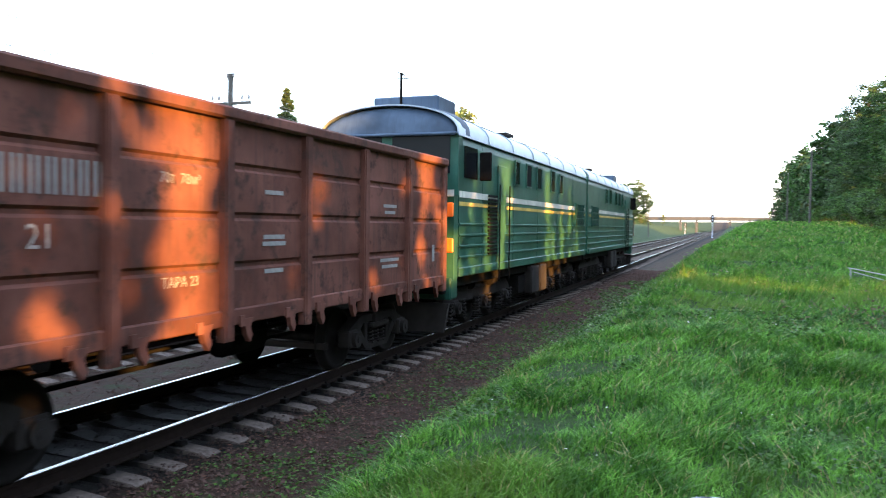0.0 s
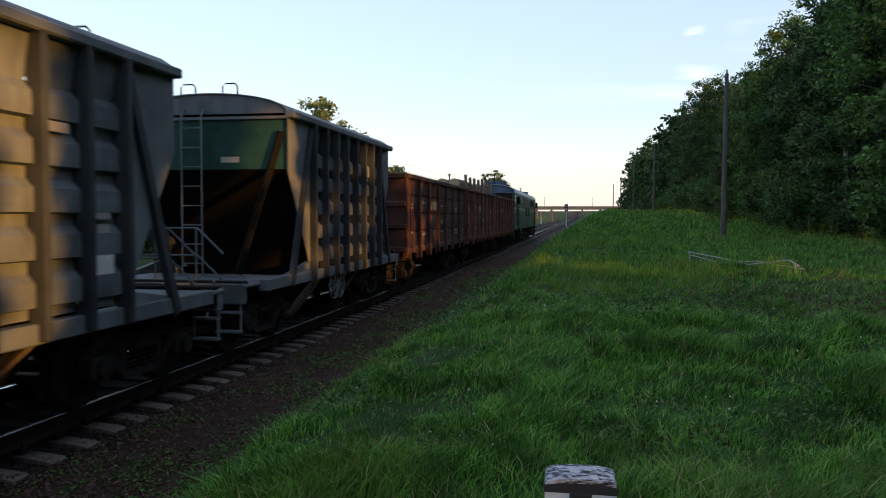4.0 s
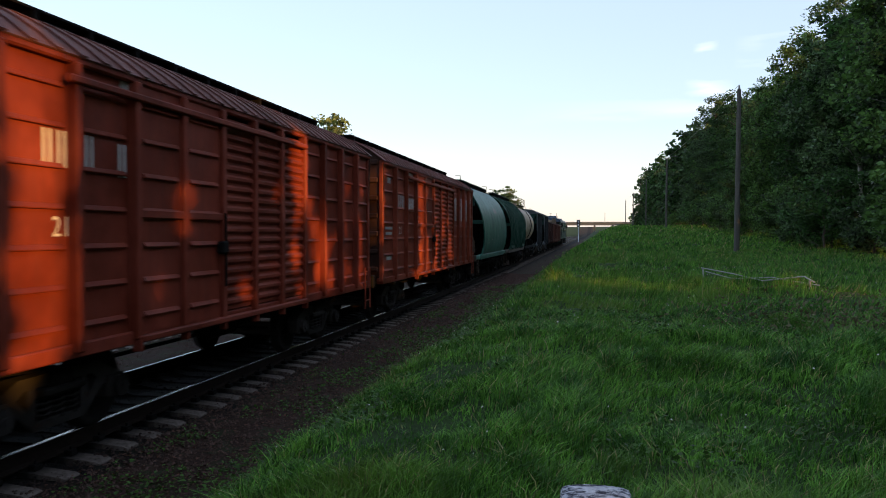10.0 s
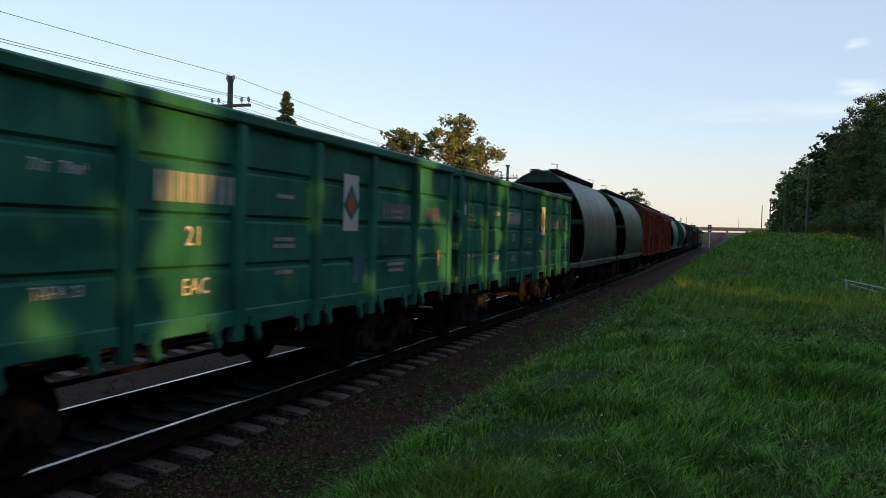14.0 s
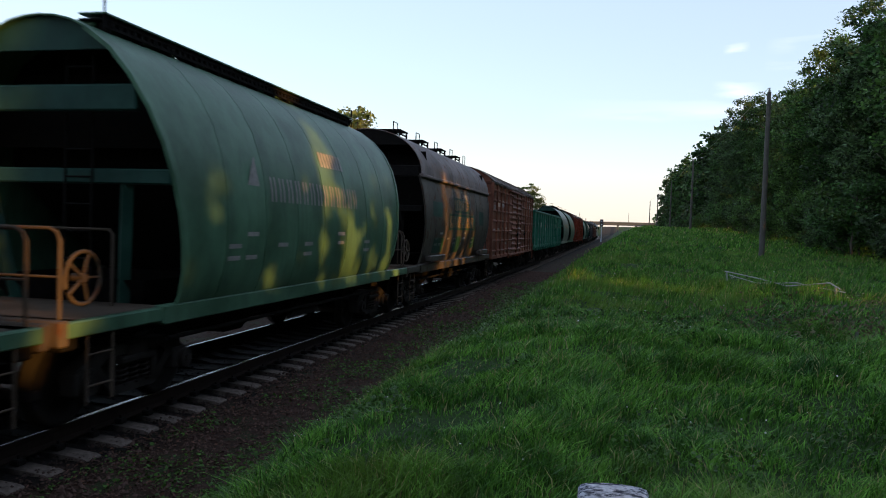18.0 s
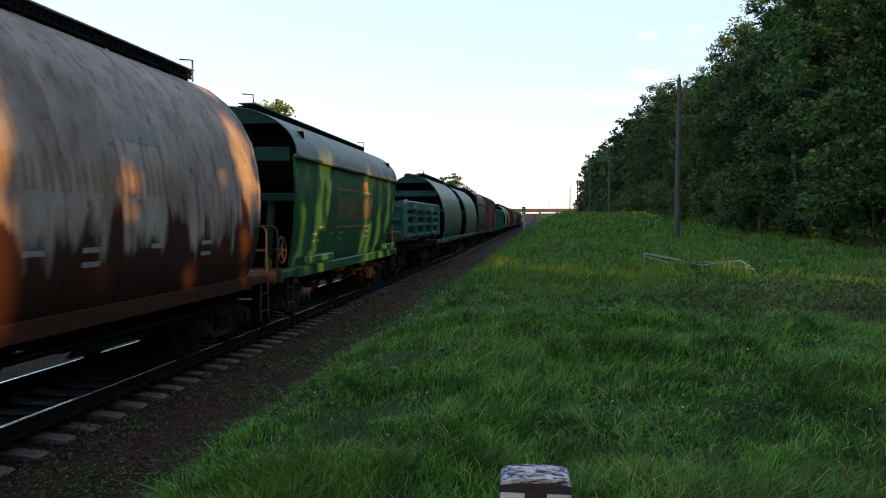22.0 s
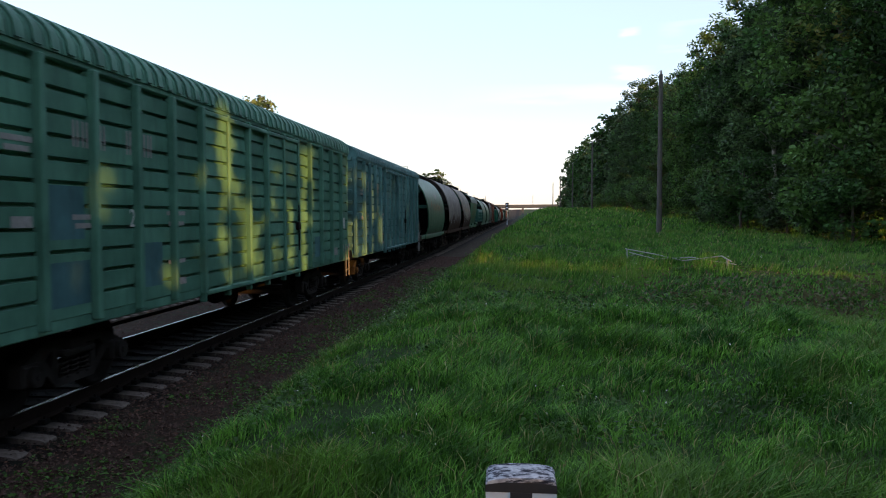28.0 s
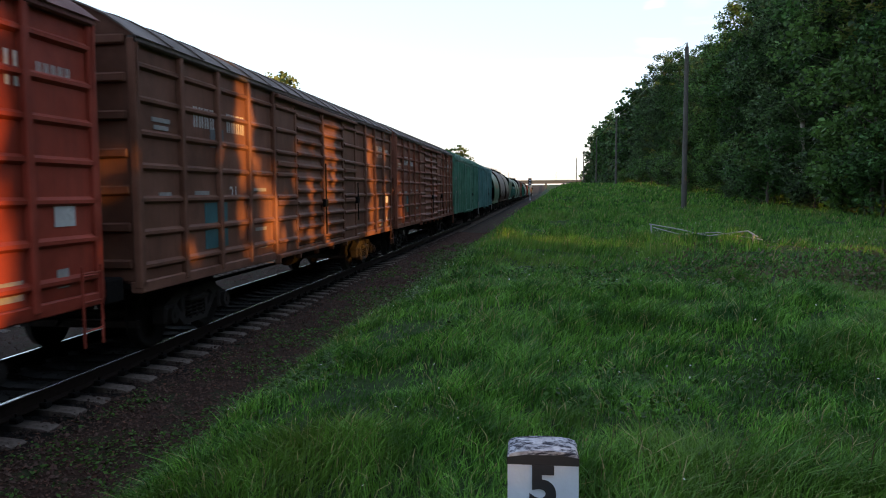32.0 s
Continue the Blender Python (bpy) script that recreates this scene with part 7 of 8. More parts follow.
# the wood beside the bank, seen from about 30 m on, and its continuation behind and beside the viewer
WOOD = "trees of the wood"
LEAVES = (M_LEAF, M_LEAF, M_LEAF, M_LEAF_B, M_LEAF_C)
y = 31.0
while y < 265:
    far = y > 118
    for row in range(3 if y < 200 else 2):
        x = 15.6 + row * 4.6 + RT.uniform(-0.9, 0.9) + 0.004 * y + (track_x(y) - TRACK_X)
        yy = y + RT.uniform(-1.2, 1.2) + 1.7 * row
        kind = RT.choice(KIND_FAR if far or row else KIND_NEAR)
        sc = (RT.uniform(0.82, 0.98) if row < 2 else RT.uniform(0.9, 1.02)) * (1.11 if y < 50 else 1.02 if y < 70 else 0.93 if y < 100 else 1.10)
        if y > 225:
            sc *= max(0.35, 1 - (y - 225) / 70)
        leaf = RT.choice(LEAVES) if y < 225 else M_LEAF_Y
        birch = RT.random() < 0.15 and row == 0
        plant(kind, x, yy, M_LEAF_C if birch else leaf, "tall leafy tree at the edge of a dark wood" if not birch else "tall birch with pale trunk at the wood's edge", scale=sc, bark=M_BIRCH if birch else None, group=WOOD)
    y += 3.7 if y < 118 else 5.2
y = 30.0
while y < 130:
    x = 12.2 + RT.uniform(-0.9, 1.3) + 0.004 * y
    plant(RT.choice(KIND_BUSH), x, y, RT.choice((M_LEAF, M_LEAF_B, M_LEAF_B, M_LEAF_C)), "dense leafy bush at the foot of the wood", "bush", RT.uniform(0.8, 1.25), group="bushes along the wood")
    y += 1.9 if y < 80 else 3.5
while y < 262:
    plant(RT.choice(KIND_HEDGE), 13.4 + RT.uniform(-0.8, 0.8) + 0.004 * y + track_x(y) - TRACK_X, y, RT.choice((M_LEAF, M_LEAF_C)), "dense leafy bush at the foot of the wood", "bush", RT.uniform(0.9, 1.3), group="bushes along the wood")
    y += 3.4


# kinds for unseen trees and bushes that shape the sunlight on the train
KIND_SAPLING = tree_kind(51, 9.5, 0.55, 1.0, 60, 34, 0.20, trunk=0.07)
KIND_WAND = tree_kind(57, 10.0, 0.30, 1.5, 60, 30, 0.16, trunk=0.06)
KIND_TUFT = tree_kind(58, 7.6, 0.42, 5.6, 26, 20, 0.16, trunk=0.05)
KIND_YOUNG = tree_kind(52, 11.0, 1.0, 2.0, 80, 36, 0.24, trunk=0.09)
KIND_SLIM = tree_kind(53, 14.0, 1.6, 6.8, 90, 36, 0.28, trunk=0.13)
KIND_TALL = tree_kind(54, 17.0, 3.2, 8.6, 110, 34, 0.34, trunk=0.18)
KIND_ROWAN = tree_kind(55, 9.0, 0.75, 5.2, 40, 20, 0.20, trunk=0.07)
KIND_ROUND = tree_kind(56, 8.6, 1.3, 5.6, 46, 34, 0.24, trunk=0.09)
KIND_THICKET = [tree_kind(34, 3.4, 1.7, 0.0, 46, 44, 0.25, trunk=0.06), tree_kind(36, 5.0, 2.0, 0.1, 60, 44, 0.27, trunk=0.08)]
SLANT = -SUN_DIR.y / SUN_DIR.x


def plant_lane(kind, x, u, scale, label, name="tree", group=WOOD):
    """A tree whose shade falls on the train u metres along the line."""
    plant(kind, x, u - SLANT * (x + 5.08), RT.choice(LEAVES), label, name, scale, group=group, turn=0.0)


# the closed wood before and after the thin stretch
for row in range(3):
    u = -48.0 + 1.3 * row
    while u < 46:
        x = 17.5 + row * 6.0 + RT.uniform(-0.8, 0.8)
        if (u < 0.0 or u > 34.8) and u - SLANT * (x + 5.0) < 29:
            plant(RT.choice(KIND_NEAR if u > 34 else KIND_FAR), x, u - SLANT * (x + 5.0), RT.choice(LEAVES), "tall leafy tree of the wood beside the bank", scale=RT.uniform(0.9, 1.1), group=WOOD)
        u += RT.uniform(2.7, 3.5)
for row in range(2):
    u = -40.0 + row
    while u < 50:
        x = 14.6 + 2.6 * row + RT.uniform(-0.4, 0.4)
        if (u < 2.0 or u > 30.5) and u - SLANT * (x + 5.0) < 29:
            plant(RT.choice(KIND_BUSH) if u > 30 else KIND_HEDGE[2] if row else RT.choice(KIND_HEDGE), x, u - SLANT * (x + 5.0), RT.choice(LEAVES), "dense leafy bush at the foot of the wood", "bush", RT.uniform(0.95, 1.25), group="bushes along the wood")
        u += RT.uniform(1.3, 1.8)
# the thin stretch, out of view: young, slender trees added to shape the sun patches
for x, u, k in ((18, 20.88, 0.8), (16, 4.32, 1.0), (16, 11.52, 0.8), (19, 24.0, 1.0), (19, 27.84, 1.0), (16, 15.1, 0.8), (16, 16.05, 0.95), (16, 17.1, 0.95), (16, 18.1, 0.6), (19, 25.4, 0.8), (19, 26.4, 0.85), (16, 18.9, 0.8), (16, 5.1, 0.95), (16, 7.35, 0.95), (19, 5.75, 0.75), (16, 12.15, 0.9), (18.5, 12.3, 0.75)):
    plant_lane(KIND_SAPLING if x == 18 else KIND_WAND, x, u, k, "unseen slender young tree added to break up the sun")
for x, u, k in ((21, 0.72, 1.0), (21, 7.92, 0.75), (21, 10.32, 1.0), (21, 19.92, 1.0), (25, 8.4, 1.0), (25, 19.92, 1.0)):
    plant_lane(KIND_YOUNG, x, u, k, "unseen young narrow tree added to break up the sun")
for u in (11.04, 28.32):
    plant_lane(KIND_SLIM, 24, u, 0.8, "unseen slim tall tree added to block high sun")
for u in (4.2, 15.6, 16.8, 21.6, 25.2, 28.2):
    plant_lane(KIND_TALL, 27, u, 0.85, "unseen tall tree with a high leafy crown, added to block the sun")
for x, u in ((17, 14.4), (20, 28.08)):
    plant_lane(KIND_ROWAN, x, u, 0.95, "unseen small round-headed tree added to break up the sun")
for u, k in ((8.4, 1.2), (19.2, 0.7), (21.36, 0.8)):
    plant_lane(KIND_ROUND, 21, u, k, "unseen small round-headed tree added to break up the sun")
for x, u, k in ((15, 14.64, 0.8), (15, 23.64, 0.8), (15, 25.08, 0.8), (17, 13.8, 1.0), (19, 5.64, 1.2), (19, 13.2, 0.8), (19, 21.0, 0.7)):
    plant_lane(KIND_TUFT, x, u, k, "unseen thin young tree with a small tuft of leaves, added to break up the sun")
# unseen back row added to keep the sun off the telegraph poles
for u in range(-1, 36, 4):
    plant_lane(KIND_TALL, 35, u, 1.25, "unseen tall tree with a high leafy crown, added to block the sun")
for x, u in ((24, 31.68), (29, 0.96), (29, 31.68)):
    plant_lane(KIND_FAR[0], x, u, 0.9, "tall leafy tree of the wood beside the bank")
# unseen bushes added to stop low sun, save a strip on the grass
for x, u, k in ((14.6, 4.6, 1.0), (14.6, 12.6, 1.2), (14.6, 19.0, 1.05), (17.2, 6.12, 1.2), (17.2, 14.4, 1.2), (17.2, 15.48, 1.2), (17.2, 18.36, 1.0), (17.2, 22.32, 0.56), (17.2, 24.3, 0.7), (17.2, 25.9, 1.02), (17.2, 27.36, 1.2)):
    plant_lane(KIND_THICKET[0], x, u, k, "dense leafy bush at the foot of the wood", "bush", "bushes along the wood")
for x, u, k in ((15, 2.88, 1.0), (15, 10.08, 1.0), (15, 31.2, 1.0), (17.5, 15.36, 0.8)):
    plant_lane(KIND_THICKET[1], x, u, k, "unseen tall leafy bush added to block low sun", "bush", "bushes along the wood")

# across the line
for x_, y_, k_ in ((-38.5, 57.0, 0.58), (-35.0, 60.0, 0.60), (-31.6, 61.0, 0.64), (-28.9, 63.0, 0.58), (-26.4, 64.5, 0.5)):
    plant(KIND_LEFT[1], x_, y_, M_LEAF, "dark rounded tree beyond the railway", scale=k_, group="dark trees beyond the railway")
plant(KIND_SPRUCE, -32.0, 52.0, M_NEEDLE, "dark conical spruce beyond the railway", scale=0.98)
plant(KIND_LEFT[0], -33.5, 97.0, M_LEAF_Y, "broad evening-lit tree beyond the railway", scale=1.04)
plant(KIND_LEFT[1], -41.0, 95.0, M_LEAF_Y, "broad round-crowned tree beyond the railway", scale=1.10)
plant(KIND_LEFT[1], -26.5, 108.0, M_LEAF_Y, "tall yellowing tree beyond the railway", scale=0.70)
plant(KIND_LEFT[0], -23.0, 198.0, M_LEAF_Y, "tall sunlit yellow tree beside the railway", scale=0.86)
for k in range(26):
    yy = 30 + k * 5.2
    plant(RT.choice(KIND_HEDGE), -27 - RT.uniform(0, 7), yy, RT.choice((M_LEAF, M_LEAF_C, M_LEAF_B)), "rough bush beyond the railway", "bush", RT.uniform(1.0, 1.8), group="bushes beyond the railway")
for k in range(16):
    plant(RT.choice(KIND_HEDGE), -21 - RT.uniform(0, 3), 8 + k * 7.5, RT.choice((M_LEAF, M_LEAF_B)), "low bush beyond the railway", "bush", RT.uniform(0.45, 0.75), group="bushes beyond the railway")
for k in range(18):
    plant(RT.choice(KIND_FAR), -34 - RT.uniform(0, 30), 150 + k * 16 + RT.uniform(-5, 5), RT.choice((M_LEAF_Y, M_LEAF_B)), "distant tree beyond the railway", scale=RT.uniform(0.35, 0.6), group="distant trees")


# ---- grass ----
class Field:
    """A function of the plan, sampled on a grid and read between its points."""

    def __init__(self, fn, x0, x1, y0, y1, step):
        self.x0, self.y0, self.step = x0, y0, step
        xs, ys = np.arange(x0, x1 + step, step), np.arange(y0, y1 + step, step)
        self.v = np.array([[fn(x, y) for x in xs] for y in ys])

    def at(self, x, y):
        gx = np.clip((x - self.x0) / self.step, 0, self.v.shape[1] - 1.001)
        gy = np.clip((y - self.y0) / self.step, 0, self.v.shape[0] - 1.001)
        i, j = gx.astype(int), gy.astype(int)
        a, c = gx - i, gy - j
        v = self.v
        return (v[j, i] * (1 - a) + v[j, i + 1] * a) * (1 - c) + (v[j + 1, i] * (1 - a) + v[j + 1, i + 1] * a) * c


LAND_NEAR = Field(ground_z, -6.0, 22.0, -8.0, 52.0, 0.2)
LAND_FAR = Field(ground_z, -6.0, 30.0, 48.0, 126.0, 0.8)
TUSSOCK = Field(lambda x, y: noise.noise((x * 1.1, y * 1.1, 9.0)) + 0.6 * noise.noise((x * 3.1, y * 3.1, 21.0)), -6.0, 22.0, -8.0, 52.0, 0.12)
SWAY = Field(lambda x, y: 3.0 * noise.noise((x * 0.8, y * 0.8, 4.0)) + 2.0 * noise.noise((x * 2.6, y * 2.6, 14.0)), -6.0, 22.0, -8.0, 52.0, 0.2)


def grass(name, label, n, area, hgt, wid, material, seed, curl=0.5, near=1.4, simple=False, spread=0.56, patchy=0.0, least=0.30):
    """Blades scattered over the bank, taller in tussocks, thinning out towards the stony strip."""
    rg = np.random.default_rng(seed)
    x0, x1, y0, y1 = area
    m = n * 4
    yy = y0 + (y1 - y0) * rg.random(m) ** near
    xx = x0 + (x1 - x0) * rg.random(m)
    off = np.where(yy > 0, 5e-5 * np.clip(yy, 0, 80) ** 2 + 0.008 * np.clip(yy - 80, 0, None), 0.0)
    c = TUSSOCK.at(xx % 20.0, yy % 50.0)
    edge = (xx + off + 3.75 + 1.1 * c) / 2.3
    ok = (xx < 3.0 + spread * np.abs(yy)) & (rg.random(m) < np.clip(edge, 0.02, 1) ** 1.8) & (rg.random(m) < np.clip(0.80 + 0.88 * c, least, 1))
    if patchy:
        ok &= rg.random(m) < np.clip(0.35 + patchy * c, 0, 1)
    xx, yy, c, edge = (a[ok][:n] for a in (xx, yy, c, edge))
    n = len(xx)
    z = np.where(yy < 50.0, LAND_NEAR.at(xx, yy), LAND_FAR.at(xx, yy))
    p = np.stack([xx, yy, z - 0.012], 1)
    tall = hgt * (0.5 + 0.8 * rg.random(n)) * np.clip(1 + 1.5 * c, 1.15 * least, 2.4) * np.clip(0.22 + 0.60 * edge, 0.22, 1)
    w = wid * (0.7 + 0.6 * rg.random(n)) * (1 + np.hypot(xx, yy) / 12)
    a = rg.random(n) * 6.283
    side = np.stack([np.cos(a), np.sin(a), np.zeros(n)], 1) * (w / 2)[:, None]
    b = SWAY.at(xx % 20.0, yy % 50.0) + 1.3 * rg.normal(size=n)
    lean = np.stack([np.cos(b), np.sin(b), np.zeros(n)], 1) * (tall * curl * (0.25 + rg.random(n)))[:, None]
    up = np.zeros((n, 3))
    up[:, 2] = tall
    if simple:
        v = np.stack([p - side, p + side, p + up + lean + 0.2 * side, p + up + lean - 0.2 * side], 1).reshape(-1, 3)
        f = np.arange(n)[:, None] * 4 + np.array((0, 1, 2, 3))
    else:
        v = np.stack([p - side, p + side, p + 0.6 * up + 0.25 * lean + 0.8 * side, p + 0.6 * up + 0.25 * lean - 0.8 * side,
                      p + 0.92 * up + 0.95 * lean + 0.1 * side, p + 0.92 * up + 0.95 * lean - 0.1 * side], 1).reshape(-1, 3)
        i = np.arange(n)[:, None] * 6
        f = np.concatenate([i + (0, 1, 2, 3), i + (3, 2, 4, 5)], 0)
    ob = dress(new(name, numpy_mesh(name, v, f)), material)
    return tagged(ob, label, "grass", kind="stuff")


grass("grass", "lush green meadow grass on the bank", 265000, (-4.6, 10, 1.0, 14), 0.115, 0.0062, M_GRASS, 3, 1.0, 1.25, least=0.50)
grass("grass_beyond", "green meadow grass farther along the bank", 150000, (-4.6, 21, 12, 50), 0.12, 0.0085, M_GRASS, 13, 0.9, 1.5, True)
grass("far_grass", "green meadow grass along the distant bank", 70000, (-4.4, 29, 46, 124), 0.16, 0.014, M_GRASS, 23, 0.7, 1.2, True)
grass("grass_behind", "green meadow grass behind the viewer", 45000, (-4.6, 12, -8, 1.2), 0.12, 0.008, M_GRASS, 33, 0.9, 1.0, True, 1.2)
grass("tall_grass", "taller seeding grass stems on the bank", 9000, (-3.4, 16, 1.2, 40), 0.19, 0.0040, M_GRASS, 4, 0.6, 1.6, False, 0.56, 0.9)
grass("seeding_grass", "taller seeding grass that catches the last sun", 7000, (-1.2, 4.4, 16.2, 21.6), 0.23, 0.0036, M_GRASS, 43, 0.4, 1.0)
grass("dry_stalks", "dry pale stalks among the grass", 3500, (-4.2, 16, 1.2, 36), 0.20, 0.0035, M_DRY, 5, 0.6, 1.6, False, 0.56, 0.8)


def leaves(name, label, pts, size, material, rg, flat=0.35, grow=30.0, slim=0.6):
    """Small broad leaves at the given places, each turned its own way."""
    p = np.array(pts)
    n = len(p)
    u = rg.normal(size=(n, 3))
    u[:, 2] *= flat
    u /= np.linalg.norm(u, axis=1)[:, None]
    w = np.cross(u, rg.normal(size=(n, 3)) * (0.3, 0.3, 1))
    w /= np.linalg.norm(w, axis=1)[:, None]
    s = size * (0.5 + rg.random((n, 1))) * (1 + p[:, 1:2] / grow)
    v = np.stack([p - u * s, p - w * s * slim, p + u * s, p + w * s * slim], 1).reshape(-1, 3)
    ob = dress(new(name, numpy_mesh(name, v, np.arange(n * 4).reshape(-1, 4))), material)
    return tagged(ob, label, "weeds", kind="stuff")


def weeds():
    """Low weeds in patches on the stony strip, closing up towards the grass."""
    rg = np.random.default_rng(9)
    pts = []
    while len(pts) < 42000:
        yy = 1.5 + 36 * rg.random() ** 1.6
        xx = -5.1 + 3.2 * rg.random() ** 0.9
        c = noise.noise((xx * 1.3, yy * 0.8, 7.0)) + 0.5 * noise.noise((xx * 4.0, yy * 4.0, 17.0))
        if c > 0.22 - 0.36 * max(0.0, xx + 5.0):
            pts.append((xx, yy, ground_z(xx, yy) + 0.005 + 0.07 * rg.random() ** 2))
    leaves("weeds", "low broad-leaved weeds at the foot of the bank", pts, 0.017, M_WEED, rg)


weeds()


def litter():
    """Dry brown leaves and stalks on the stony strip."""
    rg = np.random.default_rng(29)
    pts = []
    while len(pts) < 12000:
        yy = 1.8 + 36 * rg.random() ** 1.6
        xx = -5.3 + 2.3 * rg.random()
        pts.append((xx, yy, ground_z(xx, yy) + 0.004 + 0.03 * rg.random() ** 2))
    ob = leaves("leaf_litter", "dry red-brown leaves on the stony strip beside the track", pts, 0.016, M_LITTER, rg, 0.25, 26.0, 0.5)
    tagged(ob, category="leaf litter")


litter()


def herbs():
    """Broad-leaved herbs among the grass, thick and dark in the hollow behind the mound."""
    rg = np.random.default_rng(19)
    pts = []
    while len(pts) < 22000:
        yy = 1.3 + 18 * rg.random() ** 1.3
        xx = -3.4 + 13 * rg.random()
        hollow = math.exp(-((yy - 12.6) / 1.3) ** 2 - ((xx - 1.2) / 3.2) ** 2)
        if xx < 2.4 + 0.55 * yy and noise.noise((xx * 0.8, yy * 0.8, 12.0)) + 0.9 * hollow > 0.22:
            pts.append((xx, yy, ground_z(xx, yy) + 0.02 + (0.10 + 0.10 * hollow) * rg.random()))
    leaves("broad_leaved_herbs", "small broad-leaved herbs among the grass", pts, 0.014, M_WEED, rg, 0.3, 22.0, 0.7)


herbs()


def blossoms():
    """Tiny pale flower heads scattered through the grass."""
    rg = np.random.default_rng(39)
    pts = []
    while len(pts) < 900:
        yy, xx = 1.5 + 24 * rg.random() ** 1.4, -3.4 + 14 * rg.random()
        if xx < 2.4 + 0.55 * yy:
            pts.append((xx, yy, ground_z(xx, yy) + 0.06 + 0.10 * rg.random()))
    tagged(leaves("flower_heads", "tiny white flower heads in the grass", pts, 0.0055, M_BLOSSOM, rg, 0.8, 14.0, 0.9), category="flowers")


blossoms()


def stones():
    rg = np.random.default_rng(8)
    n = 44000
    yy = 1.6 + 46 * rg.random(n) ** 1.6
    xx = np.where(rg.random(n) < 0.62, -5.5 + 2.4 * rg.random(n) ** 1.2, -14.0 + 8.5 * rg.random(n))
    r = 0.010 + 0.020 * rg.random(n) ** 3 + 0.0005 * yy
    base = np.array([(1, 0, 0), (-1, 0, 0), (0, 1, 0), (0, -1, 0), (0, 0, 0.8), (0, 0, -0.8)])
    v = base[None] * (0.6 + 0.7 * rg.random((n, 6, 1))) * r[:, None, None]
    a = rg.random(n) * 6.283
    c, s = np.cos(a)[:, None], np.sin(a)[:, None]
    v = np.stack([v[..., 0] * c - v[..., 1] * s, v[..., 0] * s + v[..., 1] * c, v[..., 2] + 0.3 * v[..., 0]], -1)
    z = np.array([ground_z(x, y) for x, y in zip(xx, yy)])
    inside = (np.abs(xx - TRACK_X) < 1.3) | (np.abs(xx - TRACK_X + 4.6) < 1.3)
    z = np.where(inside, z + 0.02, z) + 0.3 * r
    v += np.stack([xx, yy, z], 1)[:, None]
    f = np.array([(0, 2, 4), (2, 1, 4), (1, 3, 4), (3, 0, 4)])
    faces = (np.arange(n)[:, None, None] * 6 + f[None]).reshape(-1, 3)
    ob = dress(new("ballast_stones", numpy_mesh("ballast_stones", v.reshape(-1, 3), faces)), M_STONE)
    tagged(ob, "loose grey and reddish ballast stones around the sleepers", "stones", kind="stuff")


stones()


# ---- line-side things ----
def marker_post():
    """White concrete marker post with a black band and the figure 5."""
    x, y = -0.005, 2.12
    zg = ground_z(x, y)
    ztop = 1.563
    root = tagged(new("marker_post"), "white concrete railway marker post with black band, in the grass", "marker post")
    root.location = (x, y, zg)
    root.rotation_euler = (0, 0, radians(1.5))
    h = ztop - zg
    b, w, d = Build(), 0.094, 0.045
    b.slab_y([(-w - 0.004, -0.2), (w + 0.004, -0.2), (w, h - 0.052), (-w, h - 0.052)], -d, d)
    part("shaft", b, M_WHITE, root)
    b = Build()
    b.slab_y([(-w - 0.002, h - 0.060), (w + 0.002, h - 0.062), (w + 0.001, h - 0.041), (w * 0.5, h - 0.034), (-w * 0.5, h - 0.034), (-w - 0.001, h - 0.041)], -d - 0.002, d + 0.002)
    part("black_band", b, M_BLACKPAINT, root)
    b = Build()
    n = 9
    arc = [(w * math.cos(math.pi * i / n), h - 0.042 + 0.020 * math.sin(math.pi * i / n) ** 0.7) for i in range(n + 1)]
    vs = [(px, yy, pz + (0.0 if yy < 0 else 0.012)) for yy in (-d, d) for px, pz in arc]
    m = len(arc)
    b.add(vs, [(i, i + 1, m + i + 1, m + i) for i in range(m - 1)])
    b.add(vs, [tuple(range(m)), tuple(range(m, 2 * m))[::-1]])
    part("rounded_cap", b, M_MOSSCAP, root, "rounded cap, white paint worn and flecked with dirt")
    cu = bpy.data.curves.new("figure", 'FONT')
    cu.body, cu.size, cu.extrude, cu.align_x, cu.offset = "5", 0.150, 0.0015, 'CENTER', 0.0065
    tmp = bpy.data.objects.new("figure", cu)
    scene.collection.objects.link(tmp)
    me = bpy.data.meshes.new_from_object(tmp.evaluated_get(bpy.context.evaluated_depsgraph_get()))
    bpy.data.objects.remove(tmp)
    fig = dress(new("figure", me), M_BLACKPAINT)
    fig.parent = root
    fig.matrix_basis = pose(0, -d - 0.002, h - 0.170, 90, 0, 0)
    tagged(fig, "black painted figure 5")


marker_post()


def pole_build(h, r=0.15):
    return Build().tube([(0, 0, -0.5), (0, 0, h * 0.5), (0, 0, h)], r, 12, r * 0.68)


def right_pole(x, y, h, lamp):
    root = tagged(new("utility_pole"), "grey weathered utility pole on the grass bank", "pole", "poles on the bank")
    root.location = (x, y, ground_z(x, y))
    root.rotation_euler = (0, radians(0.4), 0)
    part("shaft", pole_build(h), M_POLE, root)
    part("pole_cap", Build().tube([(0, 0, h), (0, 0, h + 0.10)], 0.06, 8).tube([(0, 0, h + 0.08), (0, 0, h + 0.22)], 0.045, 8), M_INSUL, root)
    if lamp:
        part("lamp_arm", Build().tube([(0, 0, h - 0.1), (0.2, 0.1, h + 0.25), (0.9, 0.5, h + 0.4)], 0.03, 7), M_POLE, root)
        part("lamp_head", Build().box(0.8, 1.3, 0.38, 0.62, h + 0.33, h + 0.45, 0.03), M_POLE, root)


